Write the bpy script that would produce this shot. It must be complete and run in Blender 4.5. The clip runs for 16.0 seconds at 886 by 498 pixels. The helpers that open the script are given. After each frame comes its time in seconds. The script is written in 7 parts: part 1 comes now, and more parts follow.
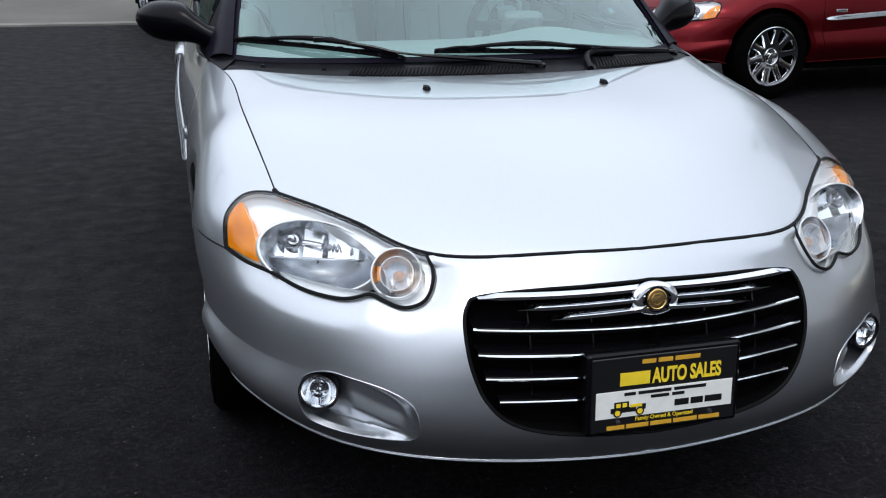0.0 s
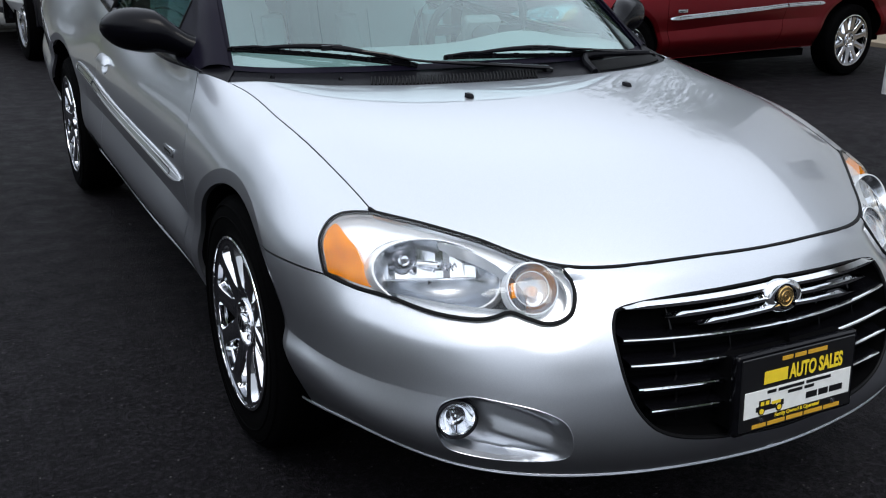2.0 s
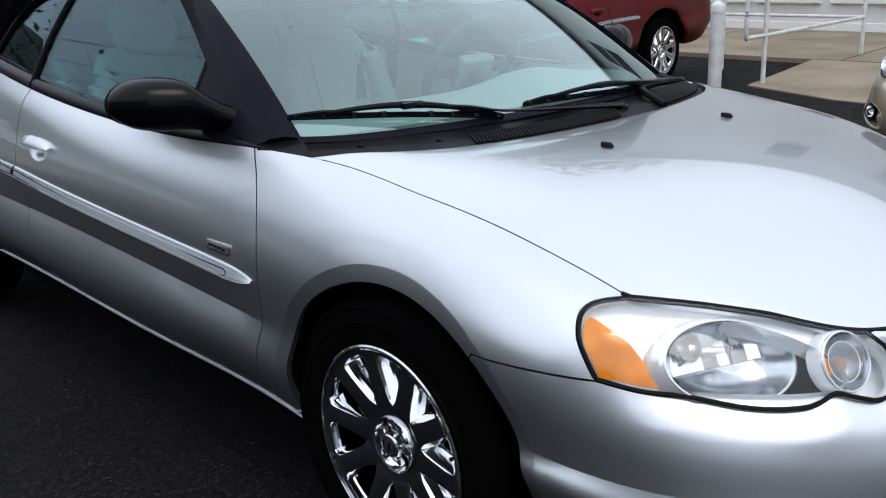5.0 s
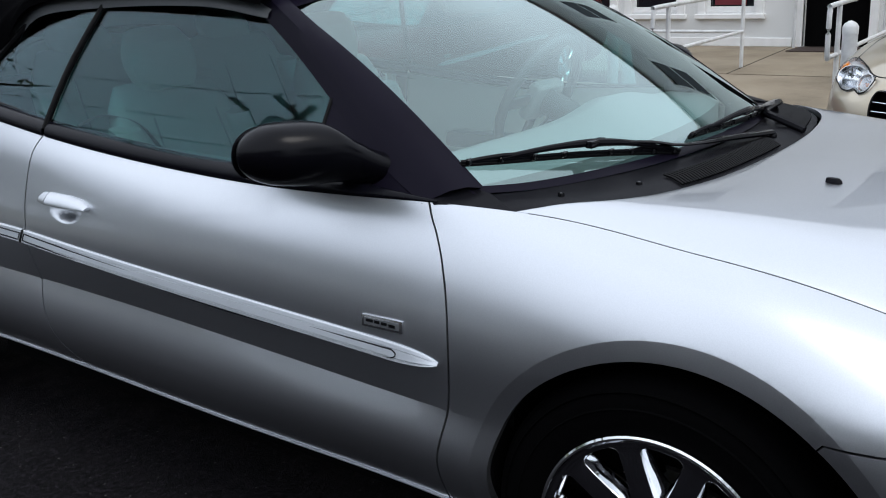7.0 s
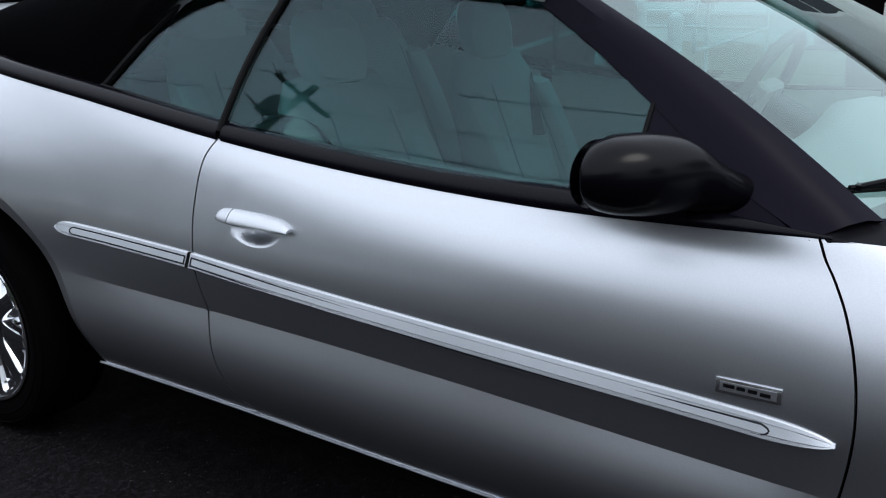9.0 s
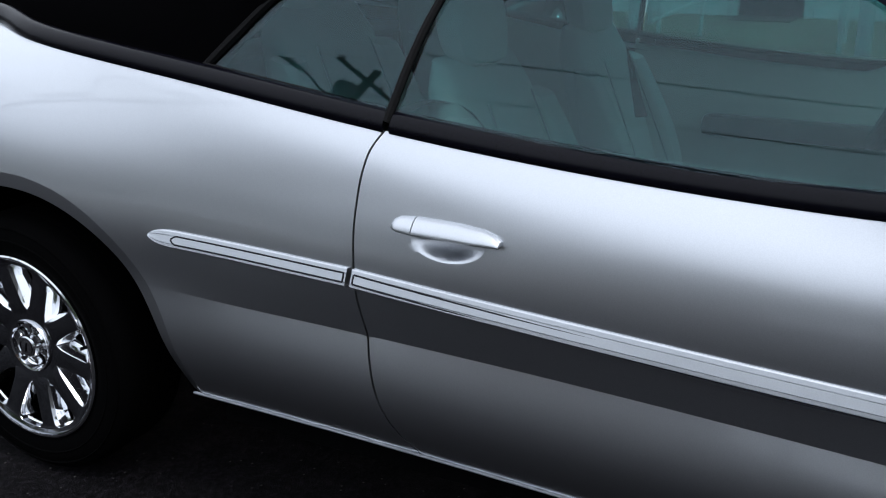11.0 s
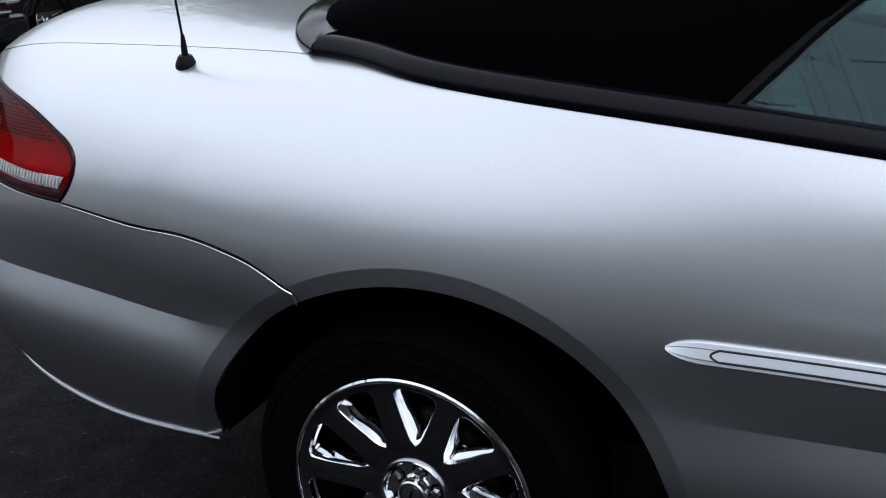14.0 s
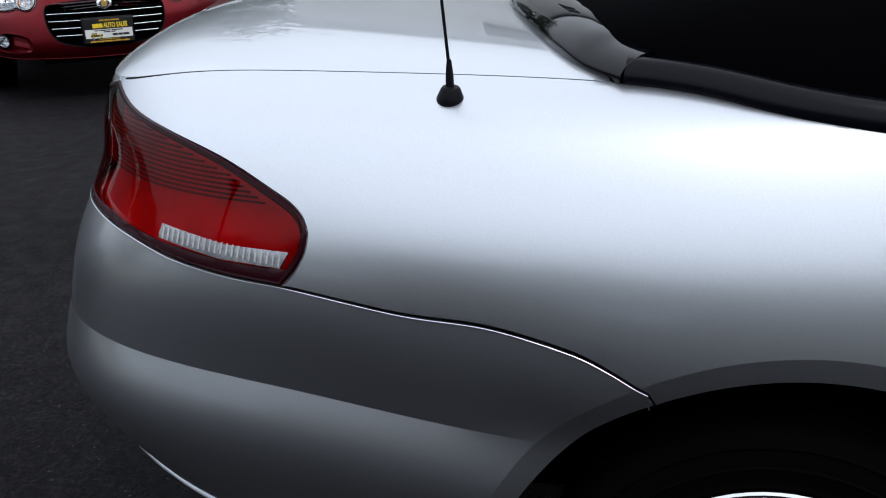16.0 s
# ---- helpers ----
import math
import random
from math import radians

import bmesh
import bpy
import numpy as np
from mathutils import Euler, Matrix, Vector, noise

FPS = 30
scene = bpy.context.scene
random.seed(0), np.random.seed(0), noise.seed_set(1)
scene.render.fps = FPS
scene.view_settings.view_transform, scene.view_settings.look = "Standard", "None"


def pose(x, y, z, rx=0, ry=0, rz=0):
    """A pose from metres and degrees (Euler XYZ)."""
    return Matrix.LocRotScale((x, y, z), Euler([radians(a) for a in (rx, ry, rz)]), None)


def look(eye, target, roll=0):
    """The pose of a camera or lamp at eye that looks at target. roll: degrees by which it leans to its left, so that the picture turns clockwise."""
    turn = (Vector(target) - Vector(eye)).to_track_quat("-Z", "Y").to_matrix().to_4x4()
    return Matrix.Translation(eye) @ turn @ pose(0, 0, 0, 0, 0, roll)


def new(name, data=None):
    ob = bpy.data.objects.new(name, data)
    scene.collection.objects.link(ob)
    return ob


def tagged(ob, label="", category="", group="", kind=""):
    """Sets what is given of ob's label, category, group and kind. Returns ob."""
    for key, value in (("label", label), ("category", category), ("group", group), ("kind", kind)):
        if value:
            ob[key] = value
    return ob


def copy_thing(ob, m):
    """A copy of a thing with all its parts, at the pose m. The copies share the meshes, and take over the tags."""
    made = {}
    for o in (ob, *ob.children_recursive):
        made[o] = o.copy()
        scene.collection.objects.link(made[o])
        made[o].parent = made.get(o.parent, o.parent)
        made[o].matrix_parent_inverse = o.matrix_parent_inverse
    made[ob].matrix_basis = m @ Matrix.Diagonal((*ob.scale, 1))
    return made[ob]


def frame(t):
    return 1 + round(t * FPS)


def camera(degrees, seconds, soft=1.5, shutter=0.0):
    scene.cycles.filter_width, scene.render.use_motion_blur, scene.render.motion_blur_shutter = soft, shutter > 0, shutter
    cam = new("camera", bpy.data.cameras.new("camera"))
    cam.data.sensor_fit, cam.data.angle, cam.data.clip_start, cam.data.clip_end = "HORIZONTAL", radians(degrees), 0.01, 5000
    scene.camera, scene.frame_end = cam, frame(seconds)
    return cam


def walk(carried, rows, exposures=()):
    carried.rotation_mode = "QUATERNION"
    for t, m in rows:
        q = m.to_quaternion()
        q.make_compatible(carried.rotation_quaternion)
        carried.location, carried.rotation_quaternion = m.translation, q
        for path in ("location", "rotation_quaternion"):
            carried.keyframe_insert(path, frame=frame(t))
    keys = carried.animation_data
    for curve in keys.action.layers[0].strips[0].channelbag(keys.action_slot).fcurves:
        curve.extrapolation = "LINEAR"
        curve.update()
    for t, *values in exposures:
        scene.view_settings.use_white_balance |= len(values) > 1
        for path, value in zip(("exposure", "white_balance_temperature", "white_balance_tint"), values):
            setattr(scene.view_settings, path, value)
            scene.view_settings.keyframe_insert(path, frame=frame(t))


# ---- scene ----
cam = camera(48.9, 16.0, soft=1.1)
METRES, EYE, TILT, LEAN, TURN = 8.0, 1.5, 0.0, 0.0, 0.0
PATH = [
    (0, (-0.843, -2.495, 1.27), (-0.351, -0.667, 0.625), 0.5),
    (0.5, (-0.983, -2.464, 1.261), (-0.454, -0.638, 0.639), 1.1),
    (1, (-1.099, -2.297, 1.261), (-0.479, -0.501, 0.636), -0.9),
    (1.5, (-1.227, -2.217, 1.253), (-0.511, -0.467, 0.601), 2.4),
    (2, (-1.425, -2.184, 1.261), (-0.532, -0.511, 0.627), 1.1),
    (2.5, (-1.54, -2.097, 1.251), (-0.592, -0.448, 0.632), 2.1),
    (3, (-1.588, -1.911, 1.258), (-0.582, -0.278, 0.691), 0.0),
    (3.2, (-1.608, -1.864, 1.263), (-0.578, -0.246, 0.697), 0.2),
    (5.3, (-1.995, -1.27, 1.267), (-0.631, 0.073, 0.687), -0.3),
    (5.5, (-2.037, -1.195, 1.266), (-0.633, 0.107, 0.69), 1.0),
    (6, (-2.183, -1.002, 1.28), (-0.703, 0.219, 0.716), -0.9),
    (6.5, (-2.22, -0.827, 1.265), (-0.722, 0.376, 0.71), -0.8),
    (7, (-2.162, -0.593, 1.282), (-0.629, 0.567, 0.729), -2.4),
    (7.5, (-2.165, -0.457, 1.267), (-0.601, 0.646, 0.687), -1.1),
    (8, (-2.271, -0.259, 1.267), (-0.678, 0.821, 0.723), 0.8),
    (8.5, (-2.285, -0.07, 1.259), (-0.682, 0.982, 0.692), 0.2),
    (9, (-2.207, 0.17, 1.27), (-0.628, 1.257, 0.699), -1.2),
    (11.3, (-2.254, 0.953, 1.255), (-0.545, 1.785, 0.632), 1.1),
    (11.5, (-2.273, 1.022, 1.243), (-0.553, 1.842, 0.634), 2.0),
    (12, (-2.295, 1.225, 1.25), (-0.585, 2.039, 0.607), -0.7),
    (12.5, (-2.233, 1.413, 1.253), (-0.561, 2.323, 0.639), -2.1),
    (13, (-2.162, 1.613, 1.232), (-0.54, 2.579, 0.572), -1.5),
    (13.5, (-2.147, 1.822, 1.241), (-0.469, 2.705, 0.606), -1.0),
    (14, (-2.15, 2.021, 1.265), (-0.417, 2.791, 0.629), -3.0),
    (14.5, (-2.021, 2.236, 1.264), (-0.255, 2.972, 0.681), -4.6),
    (15, (-1.953, 2.404, 1.233), (-0.179, 3.088, 0.612), -1.9),
    (15.5, (-1.999, 2.636, 1.274), (-0.175, 3.168, 0.649), -3.0),
    (16, (-2.01, 2.853, 1.297), (-0.177, 3.295, 0.631), -2.5),
]
walk(cam, [(t, look(eye, target, roll)) for t, eye, target, roll in PATH], [(0, 0.36), (3, 0.37), (5.5, 0.38), (8, 0.37), (13, 0.41), (14.5, 0.33), (16, 0.32)])

# ---- world and light: a bright overcast sky ----
world = bpy.data.worlds.new("overcast_sky")
scene.world = world
world.use_nodes = True
wn = world.node_tree.nodes
sky = wn.new("ShaderNodeTexSky")
sky.sky_type, sky.sun_disc = "NISHITA", False
sky.sun_elevation, sky.sun_rotation = radians(58), radians(200)
sky.air_density, sky.dust_density, sky.ozone_density = 1.0, 4.0, 1.0
# cloud deck: dimmer towards the horizon, brightest overhead
co = wn.new("ShaderNodeTexCoord")
sepz = wn.new("ShaderNodeSeparateXYZ")
deck = wn.new("ShaderNodeValToRGB")
deck.color_ramp.interpolation = "EASE"
deck.color_ramp.elements[0].position, deck.color_ramp.elements[0].color = 0.0, (3.95, 4.45, 5.25, 1)
deck.color_ramp.elements[1].position, deck.color_ramp.elements[1].color = 0.62, (11.1, 12.05, 13.55, 1)
cloud = wn.new("ShaderNodeTexNoise")
cloud.inputs["Scale"].default_value, cloud.inputs["Detail"].default_value = 2.2, 5
soft_cloud = wn.new("ShaderNodeMapRange")
soft_cloud.inputs["To Min"].default_value, soft_cloud.inputs["To Max"].default_value = .82, 1.16
cloudy = wn.new("ShaderNodeVectorMath")
cloudy.operation = "SCALE"
haze = wn.new("ShaderNodeMix")
haze.data_type = "RGBA"
haze.inputs["Factor"].default_value = 0.88
wl_ = world.node_tree.links
wl_.new(co.outputs["Generated"], sepz.inputs[0])
wl_.new(co.outputs["Generated"], cloud.inputs["Vector"])
wl_.new(sepz.outputs["Z"], deck.inputs[0])
wl_.new(cloud.outputs[0], soft_cloud.inputs[0])
wl_.new(deck.outputs[0], cloudy.inputs[0])
wl_.new(soft_cloud.outputs[0], cloudy.inputs["Scale"])
wl_.new(sky.outputs[0], haze.inputs["A"])
wl_.new(cloudy.outputs[0], haze.inputs["B"])
wl_.new(haze.outputs["Result"], wn["Background"].inputs[0])
wn["Background"].inputs[1].default_value = 0.1
sun = new("sun", bpy.data.lights.new("sun", "SUN"))
sun.data.energy, sun.data.angle, sun.data.color = 0.8, radians(25), (1.0, 0.97, 0.93)
sun.matrix_world = look((0, 0, 30), (6, 16, 0))

# ---- small helpers of this scene ----
from mathutils import geometry


def mesh_of(name, verts, faces, sharp=None, smooth=True, folds=()):
    me = bpy.data.meshes.new(name)
    me.from_pydata([tuple(map(float, v)) for v in verts], [], [tuple(map(int, f)) for f in faces])
    if smooth:
        me.shade_smooth()
        if sharp:
            me.set_sharp_from_angle(angle=radians(sharp))
        if len(folds):
            hard = {tuple(sorted(e)) for e in folds}
            for e in me.edges:
                if tuple(sorted(e.vertices)) in hard:
                    e.use_edge_sharp = True
    me.update()
    return me


def part(name, data, material, parent=None, label="", sharp=35, smooth=True):
    """One mesh object from a bmesh, a mesh or (verts, faces), under a thing or a part."""
    if isinstance(data, tuple):
        me = mesh_of(name, data[0], data[1], sharp, smooth, data[2] if len(data) > 2 else ())
    elif isinstance(data, bmesh.types.BMesh):
        me = bpy.data.meshes.new(name)
        bmesh.ops.recalc_face_normals(data, faces=data.faces)
        data.to_mesh(me)
        data.free()
        if smooth:
            me.shade_smooth()
            me.set_sharp_from_angle(angle=radians(sharp))
    else:
        me = data
    if material is not None and not me.materials:
        me.materials.append(material)
    ob = new(name, me)
    if parent is not None:
        ob.parent = parent
    if label:
        tagged(ob, label)
    return ob


def thing(name, label, category, group="", kind="", at=None):
    ob = new(name)
    ob.empty_display_size = 0.2
    if at is not None:
        ob.matrix_world = at
    return tagged(ob, label, category, group, kind)


def mirrored(data):
    """The same verts and faces on the other side of x = 0."""
    return ([(-v[0], v[1], v[2]) for v in data[0]], [tuple(reversed(f)) for f in data[1]], *data[2:])


def joined(*many):
    vs, fs = [], []
    for v, f, *_ in many:
        k = len(vs)
        vs += [tuple(p) for p in v]
        fs += [tuple(i + k for i in g) for g in f]
    return vs, fs


def box(a, b, bevel=0.0, seg=2, m=None):
    bm = bmesh.new()
    bmesh.ops.create_cube(bm, size=1)
    for v in bm.verts:
        v.co = [a[k] + (v.co[k] + .5) * (b[k] - a[k]) for k in range(3)]
    if bevel:
        bmesh.ops.bevel(bm, geom=bm.edges[:], offset=bevel, segments=seg, affect="EDGES", profile=0.6)
    if m is not None:
        bm.transform(m)
    return bm


def data_of(bm):
    bm.verts.index_update()
    out = [tuple(v.co) for v in bm.verts], [tuple(v.index for v in f.verts) for f in bm.faces]
    bm.free()
    return out


def grid(p, closed_u=False, closed_v=False):
    """Quads over an array (n, m, 3)."""
    n, m = p.shape[:2]
    fs = []
    for i in range(n if closed_u else n - 1):
        for j in range(m if closed_v else m - 1):
            a, b = (i + 1) % n, (j + 1) % m
            fs.append((i * m + j, a * m + j, a * m + b, i * m + b))
    return [tuple(q) for q in p.reshape(-1, 3)], fs


def catmull(pts, step=0.01, closed=False):
    """A smooth line through pts, with points about step apart."""
    p = np.asarray(pts, float)
    n = len(p)
    out = []
    last = n if closed else n - 1
    for i in range(last):
        p0 = p[(i - 1) % n] if closed or i else 2 * p[0] - p[1]
        p1, p2 = p[i], p[(i + 1) % n]
        p3 = p[(i + 2) % n] if closed or i < n - 2 else 2 * p[-1] - p[-2]
        k = max(1, int(np.ceil(np.linalg.norm(p2 - p1) / step)))
        t = (np.arange(k) / k)[:, None]
        out.append(.5 * (2 * p1 + (p2 - p0) * t + (2 * p0 - 5 * p1 + 4 * p2 - p3) * t ** 2 + (3 * p1 - p0 - 3 * p2 + p3) * t ** 3))
    if not closed:
        out.append(p[-1:])
    return np.vstack(out)


def tube(pts, r, n=8, closed=False, caps=True, flat=1.0):
    """A round bar along pts; r one radius or one for each point."""
    p = np.asarray(pts, float)
    m = len(p)
    rr = np.broadcast_to(np.asarray(r, float), (m,))
    if closed:
        t = np.roll(p, -1, 0) - np.roll(p, 1, 0)
    else:
        t = np.gradient(p, axis=0)
    t /= np.linalg.norm(t, axis=1)[:, None] + 1e-12
    up = np.array([0, 0, 1.0]) if abs(t[0][2]) < .9 else np.array([1.0, 0, 0])
    a = np.cross(t, up)
    a /= np.linalg.norm(a, axis=1)[:, None] + 1e-9
    b = np.cross(t, a)
    ang = np.linspace(0, 2 * np.pi, n, endpoint=False)
    ring = p[:, None] + rr[:, None, None] * (a[:, None] * np.cos(ang)[None, :, None] + flat * b[:, None] * np.sin(ang)[None, :, None])
    vs, fs = grid(ring, closed_u=closed, closed_v=True)
    if caps and not closed:
        fs += [tuple(range(n)), tuple(range((m - 1) * n + n - 1, (m - 1) * n - 1, -1))]
    return vs, fs


def turned(profile, n=48, axis="x", at=(0, 0, 0), start=0.0, end=2 * math.pi):
    """A turned body: profile of (along the axis, radius)."""
    full = abs(end - start - 2 * math.pi) < 1e-6
    ang = np.linspace(start, end, n, endpoint=not full)
    pr = np.asarray(profile, float)
    ring = np.zeros((n, len(pr), 3))
    c, s = np.cos(ang)[:, None], np.sin(ang)[:, None]
    k = {"x": (0, 1, 2), "y": (1, 2, 0), "z": (2, 0, 1)}[axis]
    ring[:, :, k[0]] = pr[None, :, 0]
    ring[:, :, k[1]] = c * pr[None, :, 1]
    ring[:, :, k[2]] = s * pr[None, :, 1]
    return grid(ring + np.asarray(at, float), closed_u=full)


turned_body = turned


def moved(data, m):
    return [tuple(m @ Vector(v)) for v in data[0]], data[1]


def inside(poly, q):
    """Which of the points q (n, 2) lie in the polygon."""
    x, y = q[:, 0], q[:, 1]
    res = np.zeros(len(q), bool)
    a = poly
    b = np.roll(poly, -1, 0)
    for (x0, y0), (x1, y1) in zip(a, b):
        if y0 == y1:
            continue
        hit = (y0 > y) != (y1 > y)
        res ^= hit & (x < (x1 - x0) * (y - y0) / (y1 - y0) + x0)
    return res


def resample(poly, step):
    """A closed line, its corners kept, cut into pieces of about step."""
    out = []
    for a, b in zip(poly, np.roll(poly, -1, 0)):
        d = np.linalg.norm(b - a)
        if d < 1e-7:
            continue
        k = max(1, int(round(d / step)))
        out += [a + (b - a) * i / k for i in range(k)]
    return np.array(out)


def shrink(poly, by):
    """The closed polygon drawn in by a small width."""
    area = 0.5 * np.sum(poly[:, 0] * np.roll(poly[:, 1], -1) - np.roll(poly[:, 0], -1) * poly[:, 1])
    d1 = poly - np.roll(poly, 1, 0)
    d2 = np.roll(poly, -1, 0) - poly
    d1 /= np.linalg.norm(d1, axis=1)[:, None] + 1e-12
    d2 /= np.linalg.norm(d2, axis=1)[:, None] + 1e-12
    n = np.stack([-(d1 + d2)[:, 1], (d1 + d2)[:, 0]], 1)
    n /= np.linalg.norm(n, axis=1)[:, None] + 1e-9
    return poly + n * by * np.sign(area)


def cloth_cut(outline, holes=(), step=0.015, folds=()):
    """Triangles over a flat outline with holes, with edges along the folds: (points, faces, fold of each point or -1)."""
    def thin(q):
        keep = [q[0]]
        for r in q[1:]:
            if np.linalg.norm(r - keep[-1]) > step * .35:
                keep.append(r)
        return np.array(keep)
    loops = [thin(resample(o, step)) for o in (outline, *holes)]
    pts, edges, tag = [], [], []
    for lp in loops:
        k = len(pts)
        pts += lp.tolist()
        edges += [(k + i, k + (i + 1) % len(lp)) for i in range(len(lp))]
    tag += [-1] * len(pts)
    rim = np.array(pts)
    lo, hi = loops[0].min(0), loops[0].max(0)

    def free(q, room):
        ok = inside(loops[0], q)
        for h in loops[1:]:
            ok &= ~inside(h, q)
        for i in range(0, len(q), 2000):
            d = np.linalg.norm(q[i:i + 2000, None] - rim[None], axis=2).min(1)
            ok[i:i + 2000] &= d > room
        return ok
    wall = [rim]
    for number, fold in enumerate(folds):
        q = np.asarray(fold, float)
        ok = free(q, step * .3)
        for i in range(len(q)):
            if ok[i]:
                pts.append(q[i].tolist())
                tag.append(number)
                if i and ok[i - 1]:
                    edges.append((len(pts) - 2, len(pts) - 1))
        if ok.any():
            wall.append(q[ok])
    rim = np.vstack(wall)
    gx, gy = np.meshgrid(np.arange(lo[0], hi[0], step), np.arange(lo[1], hi[1], step * .87))
    gx = gx + (np.arange(gx.shape[0]) % 2)[:, None] * step * .5
    q = np.stack([gx.ravel(), gy.ravel()], 1)
    q = q[free(q, step * .55)]
    pts += q.tolist()
    tag += [-1] * len(q)
    vs, _, fs, orig, _, _ = geometry.delaunay_2d_cdt([Vector(p) for p in pts], edges, [], 0, 1e-7)
    tags = np.array([max([tag[k] for k in o], default=-1) for o in orig])
    vs = np.array([tuple(v) for v in vs])
    fs = np.array([tuple(f) for f in fs])
    c = vs[fs].mean(1)
    ok = inside(loops[0], c)
    for h in loops[1:]:
        ok &= ~inside(h, c)
    fs = fs[ok]
    used = np.unique(fs)
    back = np.full(len(vs), -1)
    back[used] = np.arange(len(used))
    return vs[used], back[fs], tags[used]


def edge_loops(faces):
    """Directed border edges of triangles."""
    seen = {}
    for f in faces:
        for a, b in zip(f, np.roll(f, -1)):
            seen[(int(a), int(b))] = 1
    return [e for e in seen if (e[1], e[0]) not in seen]


def with_flange(p, n, faces, depth=0.012, drop=0.0012, skip=None):
    """Turns the border of a sheet inwards, so that the gap beside it has depth."""
    border = edge_loops(faces)
    rim = sorted({i for e in border for i in e})
    p = p.copy()
    base = p.copy()
    p[rim] -= n[rim] * drop
    k = {i: len(p) + j for j, i in enumerate(rim)}
    vs = np.vstack([p, base[rim] - n[rim] * depth])
    fs = [tuple(int(i) for i in f) for f in faces]
    for a, b in border:
        if skip is not None and skip(base[a]) and skip(base[b]):
            continue
        fs.append((b, a, k[a], k[b]))
    return [tuple(v) for v in vs], fs

# ---- materials ----
def material(name):
    m = bpy.data.materials.new(name)
    m.use_nodes = True
    return m, m.node_tree.nodes, m.node_tree.links, m.node_tree.nodes["Principled BSDF"]


def noise_node(nodes, links, scale, detail=4, rough=0.6):
    co = nodes.new("ShaderNodeTexCoord")
    n = nodes.new("ShaderNodeTexNoise")
    n.inputs["Scale"].default_value, n.inputs["Detail"].default_value, n.inputs["Roughness"].default_value = scale, detail, rough
    links.new(co.outputs["Object"], n.inputs["Vector"])
    return n


def ramp_node(nodes, links, source, stops):
    r = nodes.new("ShaderNodeValToRGB")
    while len(r.color_ramp.elements) < len(stops):
        r.color_ramp.elements.new(.5)
    for e, (at, c) in zip(r.color_ramp.elements, stops):
        e.position, e.color = at, (*c, 1) if len(c) == 3 else c
    links.new(source, r.inputs[0])
    return r


def bump_node(nodes, links, source, strength, distance, shader):
    b = nodes.new("ShaderNodeBump")
    b.inputs["Strength"].default_value, b.inputs["Distance"].default_value = strength, distance
    links.new(source, b.inputs["Height"])
    links.new(b.outputs[0], shader.inputs["Normal"])
    return b


def plain(name, colour, rough=0.5, metal=0.0, coat=0.0, grain=0.0, scale=60, vary=0.12, spec=0.5):
    m, nodes, links, sh = material(name)
    sh.inputs["Roughness"].default_value, sh.inputs["Metallic"].default_value = rough, metal
    sh.inputs["Coat Weight"].default_value, sh.inputs["Coat Roughness"].default_value = coat, 0.03
    sh.inputs["Specular IOR Level"].default_value = spec
    n = noise_node(nodes, links, scale)
    lo = tuple(c * (1 - vary) for c in colour)
    hi = tuple(min(1, c * (1 + vary)) for c in colour)
    links.new(ramp_node(nodes, links, n.outputs[0], [(.3, lo), (.7, hi)]).outputs[0], sh.inputs["Base Color"])
    if grain:
        bump_node(nodes, links, n.outputs[0], grain, 0.002, sh)
    return m


def car_paint(name, colour, metal=0.85, rough=0.34, coat=1.0):
    """Metallic paint under clear coat: fine flakes, faint dust and orange peel."""
    m, nodes, links, sh = material(name)
    flake = noise_node(nodes, links, 500, 1)
    dust = noise_node(nodes, links, 2.2, 1, .4)
    lo, hi = tuple(c * .97 for c in colour), tuple(min(1, c * 1.03) for c in colour)
    links.new(ramp_node(nodes, links, flake.outputs[0], [(.35, lo), (.65, hi)]).outputs[0], sh.inputs["Base Color"])
    rr = nodes.new("ShaderNodeMapRange")
    links.new(dust.outputs[0], rr.inputs[0])
    rr.inputs["To Min"].default_value, rr.inputs["To Max"].default_value = rough - .02, rough + .03
    links.new(rr.outputs[0], sh.inputs["Roughness"])
    sh.inputs["Metallic"].default_value = metal
    sh.inputs["Coat Weight"].default_value, sh.inputs["Coat Roughness"].default_value = coat, 0.02
    cr = nodes.new("ShaderNodeMapRange")
    links.new(dust.outputs[0], cr.inputs[0])
    cr.inputs["To Min"].default_value, cr.inputs["To Max"].default_value = .008, .02
    links.new(cr.outputs[0], sh.inputs["Coat Roughness"])
    peel = noise_node(nodes, links, 70, 1, .3)
    b = nodes.new("ShaderNodeBump")
    b.inputs["Strength"].default_value, b.inputs["Distance"].default_value = .012, .001
    links.new(peel.outputs[0], b.inputs["Height"])
    links.new(b.outputs[0], sh.inputs["Coat Normal"])
    return m


